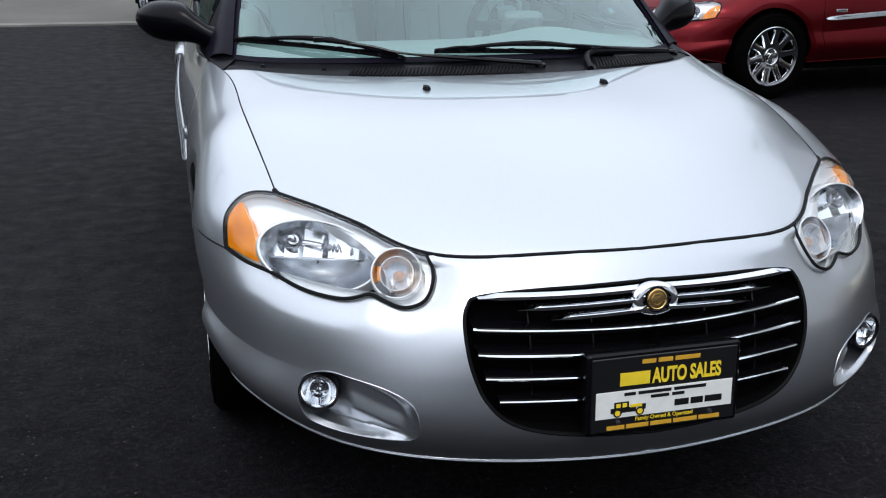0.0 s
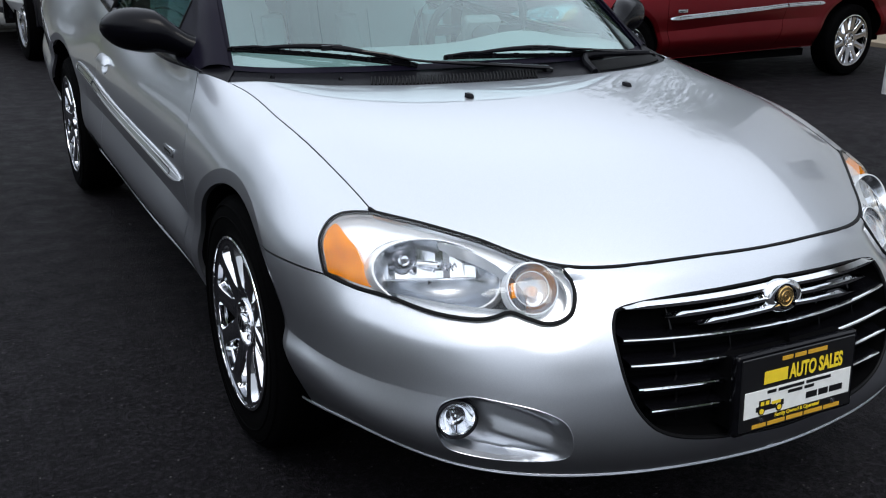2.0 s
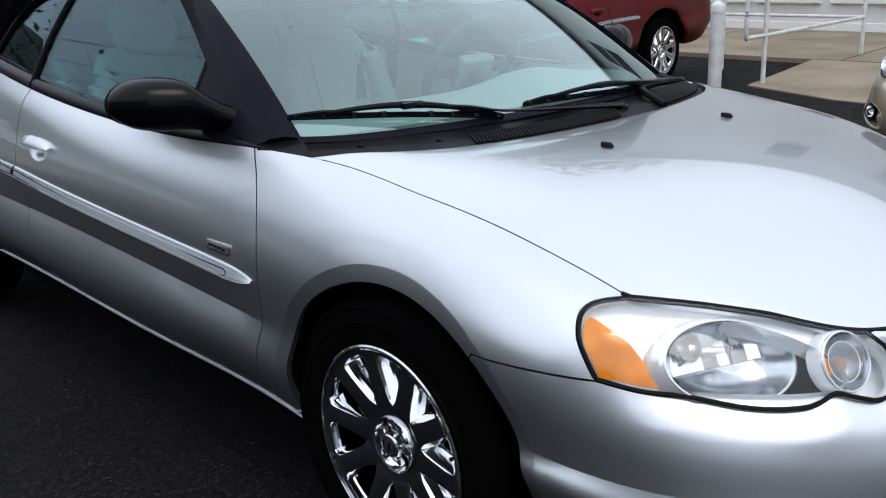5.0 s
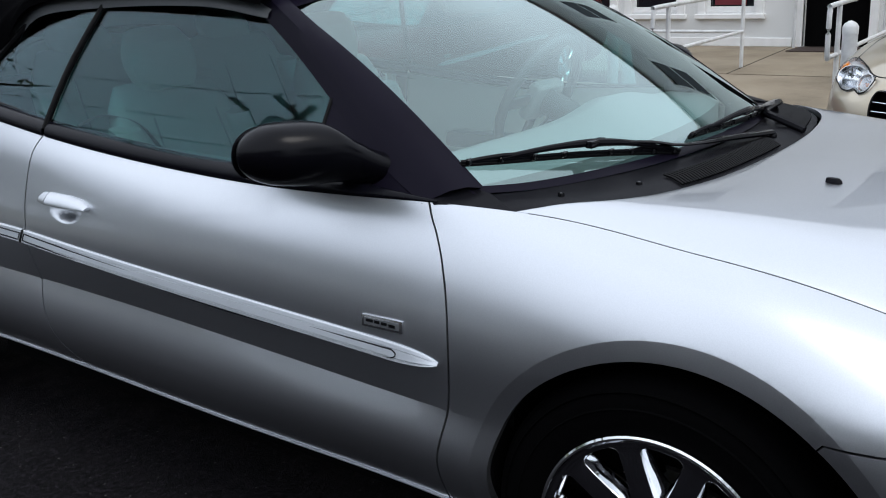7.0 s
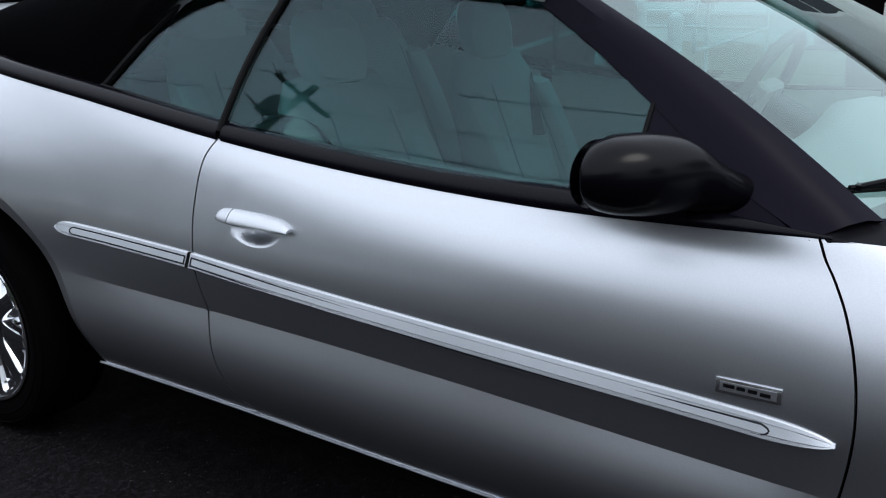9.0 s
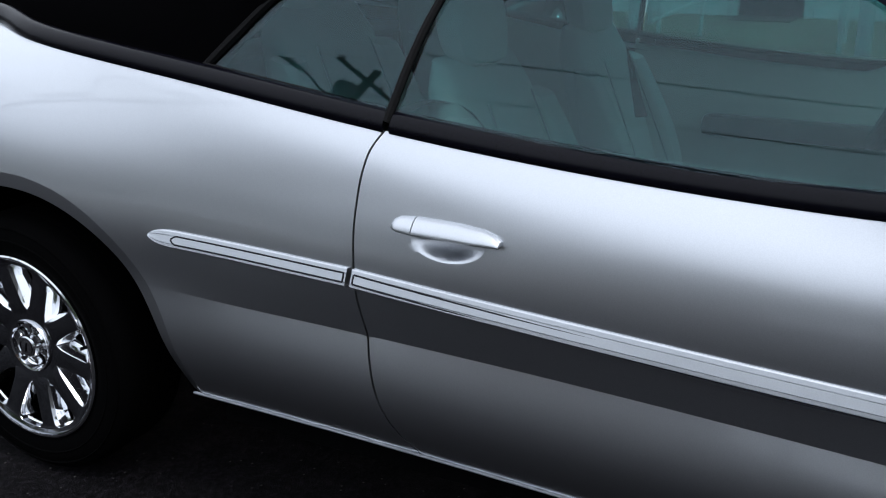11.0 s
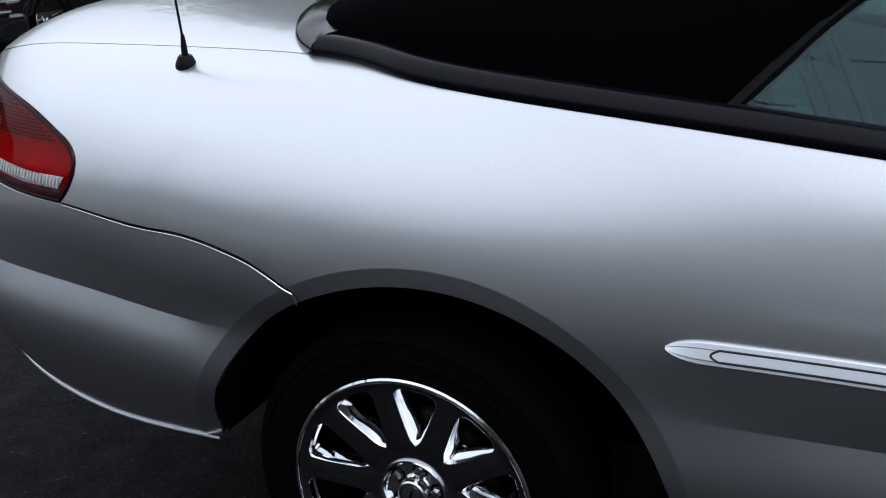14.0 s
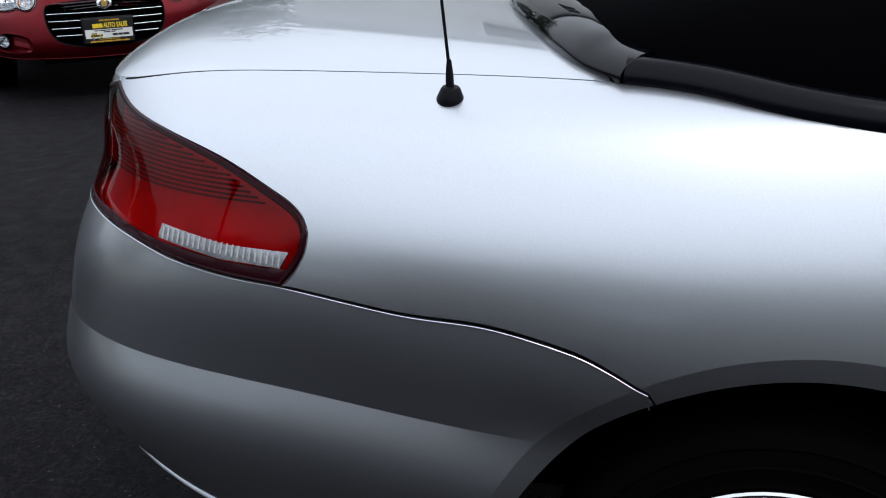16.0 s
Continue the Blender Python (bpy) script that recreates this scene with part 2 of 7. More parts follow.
def pane(name, tint, rough=0.0, gain=1.0, least=.04, shine=(.95, .97, .98)):
    """A thin sheet of tinted glass: clear seen straight through, bright at a glancing angle."""
    m, nodes, links, sh = material(name)
    nodes.remove(sh)
    out = nodes["Material Output"]
    clear, gloss, mix, lw = nodes.new("ShaderNodeBsdfTransparent"), nodes.new("ShaderNodeBsdfGlossy"), nodes.new("ShaderNodeMixShader"), nodes.new("ShaderNodeLayerWeight")
    clear.inputs[0].default_value = (*tint, 1)
    gloss.inputs["Roughness"].default_value = rough
    gloss.inputs[0].default_value = (*shine, 1)
    lw.inputs[0].default_value = .5
    p5, k = nodes.new("ShaderNodeMath"), nodes.new("ShaderNodeMath")
    p5.operation, p5.inputs[1].default_value = "POWER", 4.0
    k.operation, k.use_clamp = "MULTIPLY_ADD", True
    k.inputs[1].default_value, k.inputs[2].default_value = gain, least
    links.new(lw.outputs["Facing"], p5.inputs[0])
    links.new(p5.outputs[0], k.inputs[0])
    links.new(k.outputs[0], mix.inputs[0])
    links.new(clear.outputs[0], mix.inputs[1])
    links.new(gloss.outputs[0], mix.inputs[2])
    links.new(mix.outputs[0], out.inputs[0])
    return m


def asphalt_material():
    m, nodes, links, sh = material("asphalt")
    big, mid, fine = noise_node(nodes, links, .55, 5), noise_node(nodes, links, 9, 4), noise_node(nodes, links, 230, 3)
    c1 = ramp_node(nodes, links, big.outputs[0], [(.3, (.0043, .0038, .0047)), (.5, (.0058, .0052, .0064)), (.75, (.0100, .0092, .0109))])
    c2 = ramp_node(nodes, links, fine.outputs[0], [(.35, (.40, .40, .40)), (.55, (1, 1, 1)), (.68, (2.2, 2.2, 2.3))])
    mul = nodes.new("ShaderNodeMix")
    mul.data_type, mul.blend_type = "RGBA", "MULTIPLY"
    mul.inputs["Factor"].default_value = 1
    links.new(c1.outputs[0], mul.inputs["A"])
    links.new(c2.outputs[0], mul.inputs["B"])
    patch = noise_node(nodes, links, 60, 6, .8)
    c3 = ramp_node(nodes, links, patch.outputs[0], [(.38, (.20, .20, .21)), (.5, (.9, .9, .9)), (.60, (3.2, 3.1, 3.2))])
    mul2 = nodes.new("ShaderNodeMix")
    mul2.data_type, mul2.blend_type = "RGBA", "MULTIPLY"
    mul2.inputs["Factor"].default_value = 1
    links.new(mul.outputs["Result"], mul2.inputs["A"])
    links.new(c3.outputs[0], mul2.inputs["B"])
    co = nodes.new("ShaderNodeTexCoord")
    vor = nodes.new("ShaderNodeTexVoronoi")
    vor.inputs["Scale"].default_value = 58
    links.new(co.outputs["Object"], vor.inputs["Vector"])
    chip = ramp_node(nodes, links, vor.outputs["Distance"], [(.10, (1, 1, 1)), (.20, (0, 0, 0))])
    pick = nodes.new("ShaderNodeMath")
    pick.operation = "GREATER_THAN"
    pick.inputs[1].default_value = .86
    sep = nodes.new("ShaderNodeSeparateColor")
    links.new(vor.outputs["Color"], sep.inputs[0])
    links.new(sep.outputs[0], pick.inputs[0])
    both = nodes.new("ShaderNodeMath")
    both.operation = "MULTIPLY"
    links.new(chip.outputs[0], both.inputs[0])
    links.new(pick.outputs[0], both.inputs[1])
    mix = nodes.new("ShaderNodeMix")
    mix.data_type = "RGBA"
    links.new(both.outputs[0], mix.inputs["Factor"])
    links.new(mul2.outputs["Result"], mix.inputs["A"])
    mix.inputs["B"].default_value = (.10, .098, .095, 1)
    links.new(mix.outputs["Result"], sh.inputs["Base Color"])
    rr = ramp_node(nodes, links, mid.outputs[0], [(.3, (.50, .50, .50)), (.7, (.74, .74, .74))])
    links.new(rr.outputs[0], sh.inputs["Roughness"])
    sh.inputs["Specular IOR Level"].default_value = 0.085
    bump_node(nodes, links, patch.outputs[0], .9, .010, sh)
    return m


SILVER = car_paint("silver_metallic_paint", (.592, .614, .650), .97, .32)
RED = car_paint("dark_red_metallic_paint", (.13, .0010, .005), .75, .36, .12)
GOLD = car_paint("champagne_gold_metallic_paint", (.46, .40, .30), .8, .36)
BLACK_PAINT = plain("black_car_paint", (.008, .008, .009), .22, 0, 1.0, vary=.1)
WHITE_PAINT = plain("white_car_paint", (.72, .73, .74), .3, 0, .8, vary=.04)
TRIM = plain("black_trim_plastic", (.006, .006, .008), .40, grain=.2, scale=900, vary=.2, spec=.08)
GLOSS_BLACK = plain("gloss_black_plastic", (.003, .003, .004), .14, vary=.1, spec=.22)
PILLAR = plain("satin_black_pillar_vinyl", (.006, .005, .011), .34, grain=.1, scale=700, vary=.15, spec=.06)
RUBBER = plain("tyre_rubber", (.0012, .0012, .0014), .85, grain=.3, scale=300, vary=.3, spec=.03)
BELT_TRIM = plain("satin_black_moulding", (.003, .003, .0055), .24, vary=.1, spec=.13)
PIANO = plain("piano_black_moulding", (.002, .002, .003), .03, vary=.1, spec=.30)
# black of the rubber seals, and of the shade drawn in lid gaps
SEAL_AND_GAP = plain("rubber_seal_and_gap_shade", (.004, .004, .0045), .55, vary=.2, spec=.12)
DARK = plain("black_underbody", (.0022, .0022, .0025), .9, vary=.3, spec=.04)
CANVAS = plain("black_canvas", (.0016, .0016, .0020), .95, grain=.4, scale=900, vary=.3, spec=.01)
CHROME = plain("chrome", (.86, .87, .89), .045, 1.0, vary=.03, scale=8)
# darkened so that the wheel faces carry the ground's reflection in their colour
SPOKE_CHROME = plain("dark_chrome_and_ground_reflection", (.36, .37, .40), .06, 1.0, vary=.05, scale=20)
SATIN = plain("satin_chrome", (.66, .67, .70), .2, 1.0, vary=.04)
REFLECTOR = plain("lamp_reflector", (.90, .91, .93), .07, 1.0, vary=.03, scale=14)
LAMP_WHITE = plain("lamp_housing_bright_trim", (.90, .91, .92), .22, .35, vary=.03)
LAMP_GREY = plain("grey_lamp_reflector", (.62, .645, .68), .24, 1.0, vary=.40, scale=18)
AMBER = plain("amber_lamp_plastic", (.92, .255, .004), .12, vary=.30, scale=19, spec=.4)
PEACH = plain("orange_lamp_bulb", (.85, .36, .12), .2, vary=.15, scale=60)
GOLD_TRIM = plain("emblem_gold", (.62, .42, .17), .25, 1.0, vary=.1)
LEATHER = plain("pale_grey_leather", (.52, .53, .51), .5, grain=.12, scale=120, vary=.08)
LEATHER_DARK = plain("slate_grey_leather", (.07, .075, .08), .5, grain=.3, scale=220, vary=.1)
CABIN = plain("grey_cabin_plastic", (.30, .31, .31), .6, grain=.2, scale=300, vary=.1)
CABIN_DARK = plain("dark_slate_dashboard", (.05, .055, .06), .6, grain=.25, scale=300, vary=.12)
BELT = plain("seat_belt_webbing", (.06, .06, .065), .7, vary=.2, scale=400)
GLASS = pane("green_tinted_window_glass", (.49, .675, .68), 0, .52, .035, (.76, .90, .97))
SCREEN = pane("windscreen_glass", (.64, .86, .84), 0, 1.15, .17, (.82, .97, .96))
LENS = pane("clear_lamp_lens", (.95, .96, .97), 0, 1.1, .04)
RIB_LENS = pane("ribbed_lamp_lens", (.90, .91, .93), .05, .9, .22)
RED_LENS = pane("red_lamp_lens", (.62, .003, .012), .01, .3, .012)
ASPHALT = asphalt_material()

# ---- the convertible's skin: character lines from nose to tail, (half width, y, z) ----
LINES = [
    # bottom lip
    [(0, -.945, .258), (.22, -.925, .260), (.44, -.865, .265), (.635, -.735, .278), (.758, -.565, .308), (.784, -.40, .280), (.795, -.25, .262), (.80, 0, .26), (.80, .25, .26), (.785, .45, .262),
     (.785, 1.0, .27), (.785, 1.75, .285), (.785, 2.27, .288), (.79, 2.69, .30), (.81, 3.08, .345), (.808, 3.35, .360), (.762, 3.605, .418), (.635, 3.785, .452), (.37, 3.885, .458), (0, 3.915, .458)],
    # lower swell
    [(0, -.977, .33), (.22, -.956, .33), (.45, -.894, .332), (.655, -.764, .342), (.784, -.593, .372), (.839, -.40, .402), (.838, -.25, .39), (.845, 0, .37), (.845, .25, .38), (.845, .45, .385),
     (.85, 1.0, .395), (.85, 1.75, .41), (.846, 2.27, .42), (.86, 2.69, .45), (.872, 3.08, .495), (.858, 3.37, .535), (.815, 3.655, .565), (.692, 3.83, .575), (.41, 3.938, .58), (0, 3.972, .58)],
    # crease
    [(0, -.973, .42), (.22, -.951, .42), (.45, -.887, .42), (.643, -.755, .425), (.769, -.585, .435), (.827, -.40, .455), (.834, -.25, .465), (.842, 0, .475), (.842, .25, .485), (.832, .45, .487),
     (.834, 1.0, .514), (.835, 1.75, .538), (.841, 2.27, .550), (.86, 2.69, .585), (.858, 3.08, .612), (.839, 3.37, .648), (.800, 3.644, .678), (.686, 3.812, .69), (.405, 3.918, .70), (0, 3.952, .70)],
    # widest line
    [(0, -.955, .52), (.22, -.93, .52), (.435, -.86, .52), (.625, -.735, .525), (.758, -.57, .535), (.831, -.40, .55), (.847, -.25, .57), (.853, 0, .585), (.848, .25, .60), (.845, .45, .61),
     (.853, 1.0, .63), (.850, 1.75, .655), (.842, 2.27, .665), (.87, 2.69, .68), (.872, 3.08, .72), (.85, 3.37, .775), (.796, 3.624, .80), (.674, 3.784, .81), (.396, 3.884, .81), (0, 3.914, .81)],
    # shoulder
    [(0, -.91, .60), (.21, -.885, .60), (.41, -.815, .597), (.585, -.69, .605), (.715, -.545, .63), (.80, -.41, .65), (.825, -.25, .67), (.825, 0, .705), (.822, .25, .72), (.819, .45, .74),
     (.833, 1.0, .755), (.822, 1.75, .79), (.813, 2.27, .812), (.835, 2.69, .85), (.845, 3.08, .880), (.822, 3.37, .903), (.764, 3.592, .92), (.640, 3.742, .92), (.382, 3.838, .92), (0, 3.863, .92)],
    # turn to the top
    [(0, -.88, .64), (.205, -.86, .637), (.40, -.79, .628), (.555, -.65, .655), (.675, -.525, .682), (.73, -.44, .695), (.768, -.25, .745), (.772, 0, .782), (.774, .25, .808), (.783, .45, .82),
     (.802, 1.0, .82), (.798, 1.75, .866), (.775, 2.27, .918), (.762, 2.69, .983), (.756, 3.05, 1.014), (.750, 3.36, 1.020), (.716, 3.586, 1.006), (.610, 3.740, .990), (.368, 3.836, .990), (0, 3.860, .990)],
    # top edge: bonnet gap, belt, boot gap
    [(0, -.86, .66), (.2, -.838, .657), (.395, -.765, .648), (.515, -.64, .680), (.606, -.535, .7000), (.668, -.465, .7100), (.690, -.25, .7760), (.706, 0, .8210), (.719, .25, .8540), (.764, .48, .866),
     (.775, 1.0, .862), (.77, 1.735, .911), (.747, 2.27, .974), (.716, 2.69, 1.025), (.645, 2.94, 1.058), (.650, 3.34, 1.075), (.648, 3.575, 1.074), (.570, 3.730, 1.054), (.345, 3.826, 1.062), (0, 3.852, 1.066)],
]


def spline(xs, pts, q):
    """Natural cubic spline through pts (n, d) at xs, read at q."""
    xs, pts, q = np.asarray(xs, float), np.asarray(pts, float), np.asarray(q, float)
    n = len(xs)
    h = np.diff(xs)
    a = np.zeros((n, n))
    b = np.zeros((n, pts.shape[1]))
    a[0, 0] = a[-1, -1] = 1
    for i in range(1, n - 1):
        a[i, i - 1:i + 2] = h[i - 1], 2 * (h[i - 1] + h[i]), h[i]
        b[i] = 6 * ((pts[i + 1] - pts[i]) / h[i] - (pts[i] - pts[i - 1]) / h[i - 1])
    m = np.linalg.solve(a, b)
    k = np.clip(np.searchsorted(xs, q) - 1, 0, n - 2)
    s, e, hk = (q - xs[k])[:, None], (xs[k + 1] - q)[:, None], h[k][:, None]
    return (m[k] * e ** 3 + m[k + 1] * s ** 3) / (6 * hk) + (pts[k] / hk - m[k] * hk / 6) * e + (pts[k + 1] / hk - m[k + 1] * hk / 6) * s


def skin_table(nu=900, nv=28):
    lines = np.array(LINES, float)
    way = np.r_[0, np.cumsum(np.linalg.norm(np.diff(lines[3], axis=0), axis=1))]
    flip = np.array([-1, 1, 1.0])
    us = np.linspace(0, way[-1], nu)
    ends = np.r_[-way[2], -way[1], way, 2 * way[-1] - way[-2], 2 * way[-1] - way[-3]]
    runs = []
    for ln in lines:
        full = np.vstack([ln[2] * flip, ln[1] * flip, ln, ln[-2] * flip, ln[-3] * flip])
        runs.append(spline(ends, full, us))
    runs = np.array(runs)
    # the lamp's top corner is a crisp turn: no overshoot of the spline there
    top = lines[-1]
    d = np.diff(top, axis=0) / np.diff(way)[:, None]
    after = (spline(ends, full, [way[7] + 1e-4]) - spline(ends, full, [way[7] - 1e-4]))[0] / 2e-4
    leave = [(top[4] - top[2]) / (way[4] - way[2]), d[4], d[5] * (1, 1, 1.22), d[5] * .55 + d[6] * .45]
    meet = [d[4], d[4], leave[3], after]
    for k in (3, 4, 5, 6):
        h, m0, m1 = way[k + 1] - way[k], leave[k - 3], meet[k - 3]
        pick = (us >= way[k]) & (us < way[k + 1])
        q = ((us[pick] - way[k]) / h)[:, None]
        runs[-1][pick] = (2 * q ** 3 - 3 * q * q + 1) * top[k] + (q ** 3 - 2 * q * q + q) * h * m0 + (3 * q * q - 2 * q ** 3) * top[k + 1] + (q ** 3 - q * q) * h * m1
    low, high = np.linspace(0, 2, 2 * nv + 1), np.linspace(2, 6, 4 * nv + 1)[1:]
    out = np.empty((nu, len(low) + len(high), 3))
    every = np.r_[low, high]
    # the crease is crisp along door, quarter and rear bumper and melts away towards the wheel arches
    crisp = np.interp(runs[2, :, 1], [-.80, -.60, -.46, -.36, .34, .52, 2.06, 2.22, 3.02, 3.14], [0, .55, .55, 0, 0, .85, .85, 0, 0, .85])
    for i in range(nu):
        out[i, :len(low)] = spline([0, 1, 2], runs[:3, i], low)
        out[i, len(low):] = spline([2, 3, 4, 5, 6], runs[2:, i], high)
        out[i] = crisp[i] * out[i] + (1 - crisp[i]) * spline(np.arange(7), runs[:, i], every)
    return us, np.r_[low, high], out


SU, SV, SKIN = skin_table()
VS = 0.13


def skin(uv):
    """Places and outward normals on the right-hand skin (x negative) for (u in m along, v in lines * VS)."""
    uv = np.atleast_2d(uv)
    fu = np.clip(uv[:, 0] / SU[1], 0, len(SU) - 1.001)
    fv = np.clip(uv[:, 1] / VS / (SV[1] - SV[0]), 0, len(SV) - 1.001)
    i, j = fu.astype(int), fv.astype(int)
    a, b = (fu - i)[:, None], (fv - j)[:, None]
    p00, p10, p01, p11 = SKIN[i, j], SKIN[i + 1, j], SKIN[i, j + 1], SKIN[i + 1, j + 1]
    p = p00 * (1 - a) * (1 - b) + p10 * a * (1 - b) + p01 * (1 - a) * b + p11 * a * b
    du = (p10 - p00) * (1 - b) + (p11 - p01) * b
    dv = (p01 - p00) * (1 - a) + (p11 - p10) * a
    n = np.cross(du, dv)
    n /= np.linalg.norm(n, axis=1)[:, None] + 1e-12
    return p * (-1, 1, 1), n * (-1, 1, 1)


def find(axes, pts, lo=0, hi=99):
    """The (u, v) on the skin whose coordinates on the two axes (0 half width, 1 y, 2 z) are nearest, in y from lo to hi."""
    res = []
    for q in np.atleast_2d(pts):
        d = ((SKIN[:, :, axes] - q) ** 2).sum(2)
        d = d + 9 * ((SU < lo) | (SU > hi))[:, None]
        i, j = np.unravel_index(d.argmin(), d.shape)
        i, j = min(max(i, 1), len(SU) - 2), min(max(j, 1), len(SV) - 2)
        ju = (SKIN[i + 1, j, axes] - SKIN[i - 1, j, axes]) / 2
        jv = (SKIN[i, j + 1, axes] - SKIN[i, j - 1, axes]) / 2
        s = np.linalg.lstsq(np.array([ju, jv]).T, np.asarray(q) - SKIN[i, j, axes], rcond=None)[0]
        s = np.clip(s, -1.5, 1.5)
        res.append((np.clip((i + s[0]) * SU[1], 0, SU[-1]), np.clip((j + s[1]) * (SV[1] - SV[0]) * VS, 0, 6 * VS)))
    return np.array(res)

# ---- cutting the skin into panels ----
ARCH_F, ARCH_R = (-.022, .328, .356), (2.667, .302, .431)   # y, z, radius
FLAT = .964   # the arches are a little flatter than circles
TOP = 6 * VS
CREASE = 2 * VS


def side(*pts):
    return find([1, 2], pts, 0.9, 5.3)


def nose(*pts):
    return find([0, 2], pts, 0, 1.25)


def tail(*pts):
    return find([0, 2], pts, 4.75, 99)


def u_top(y):
    """Where along the skin the top edge reaches y (right-hand side, behind the lamp)."""
    ys = SKIN[:, -1, 1]
    k = np.searchsorted(SU, 1.0)
    return float(np.interp(y, ys[k:], SU[k:]))


def u_bottom(y):
    ys = SKIN[:, 0, 1]
    k = np.searchsorted(SU, 0.95)
    m = np.searchsorted(SU, 5.2)
    return float(np.interp(y, ys[k:m], SU[k:m]))


def arch(a, start, end, n=40):
    """Points of a wheel arch from angle start to end (degrees from the rear, up over the top)."""
    ang = np.radians(np.linspace(start, end, n))
    return side(*[(a[0] + a[2] * math.cos(t), a[1] + a[2] * FLAT * math.sin(t)) for t in ang])


def step_up(x):
    x = np.clip(x, 0, 1)
    return x * x * (3 - 2 * x)


SHELF = []   # the lamp's lower edge and the grille's edge, filled in once they are known


def shelf(uv):
    """How the bumper falls in towards the headlamp, with a ledge below the lamp."""
    if not SHELF:
        return np.zeros(len(uv))
    lamp, mouth, ease = SHELF
    out = np.zeros(len(uv))
    near = np.where(uv[:, 0] < 1.05)[0]
    for k in range(0, len(near), 4000):
        i = near[k:k + 4000]
        d = np.linalg.norm(uv[i, None] - lamp[None], axis=2)
        j = d.argmin(1)
        d = d.min(1)
        g = np.linalg.norm(uv[i, None] - mouth[None], axis=2).min(1)
        out[i] = -.0095 * np.clip(1 - d / .066, 0, 1) ** 1.25 * ease[j] * step_up(g / .045)
    return out


def chamfer(p, n, uv):
    """The flat lip round the wheel arches, the shelf below the headlamps and the hollow behind the door handle."""
    p = p + n * shelf(uv)[:, None]
    return p + n * dent(p)[:, None]


LIP = .036


def dent(p):
    """How far the skin lies back: the flat lip round the wheel arches, the hollow behind the door handle."""
    w = np.zeros(len(p))
    for cy, cz, r in (ARCH_F, ARCH_R):
        d = np.hypot(p[:, 1] - cy, (p[:, 2] - cz) / FLAT)
        w -= .0085 * np.clip((r + LIP - d) / LIP, 0, 1.5) * (p[:, 2] > .25)
    d = np.sqrt(((p[:, 1] - 1.580) / .072) ** 2 + ((p[:, 2] - .744) / .034) ** 2)
    return w - .019 * np.clip(1 - d ** 2, 0, 1) ** 1.5


def fold_lines():
    us = np.arange(.62, SU[-1] + .001, .013)
    rings = [np.stack([us, np.full(len(us), CREASE)], 1)]
    for a in (ARCH_F, ARCH_R):
        rings += [arch((a[0], a[1], a[2] + w), -12, 192, 110) for w in (LIP, .018)]
    for k in (1.34, 1.17, 1.0, .84, .66, .45):
        rings.append(side(*[(1.580 + .072 * k * math.cos(t), .744 + .034 * k * math.sin(t)) for t in np.linspace(0, 2 * math.pi, 44)]))
    return rings


FOLDS = fold_lines()


def panel(outline, holes=(), step=0.015, gap=0.0022, lift=0.0, flange=0.014, skip=None, folds=True):
    outline = shrink(np.asarray(outline), gap)
    uv, fs, tags = cloth_cut(outline, holes, step, FOLDS if folds else ())
    p, n = skin(uv)
    c = np.cross(p[fs[:, 1]] - p[fs[:, 0]], p[fs[:, 2]] - p[fs[:, 0]])
    bad = (c * n[fs[:, 0]]).sum(1) < 0
    fs[bad] = fs[bad][:, ::-1]
    p = chamfer(p + n * lift, n, uv)
    hard = {tuple(sorted((int(a), int(b)))) for f in fs for a, b in zip(f, np.roll(f, -1)) if tags[a] == 0 and tags[b] == 0}
    vs, faces = with_flange(p, n, fs, flange, skip=skip)
    for v, q in zip(vs, uv):
        SKIN_UV[skin_key(v)] = q
    return vs, faces, list(hard)


SKIN_UV = {}


def skin_key(v):
    x = abs(v[0])
    return (0 if x < .004 else round(x * 1e5), round(v[1] * 1e5), round(v[2] * 1e5))


def formed(uv):
    p, n = skin(uv)
    return chamfer(p, n, uv)


def swollen(uv):
    p, n = skin(uv)
    return p + n * shelf(uv)[:, None]


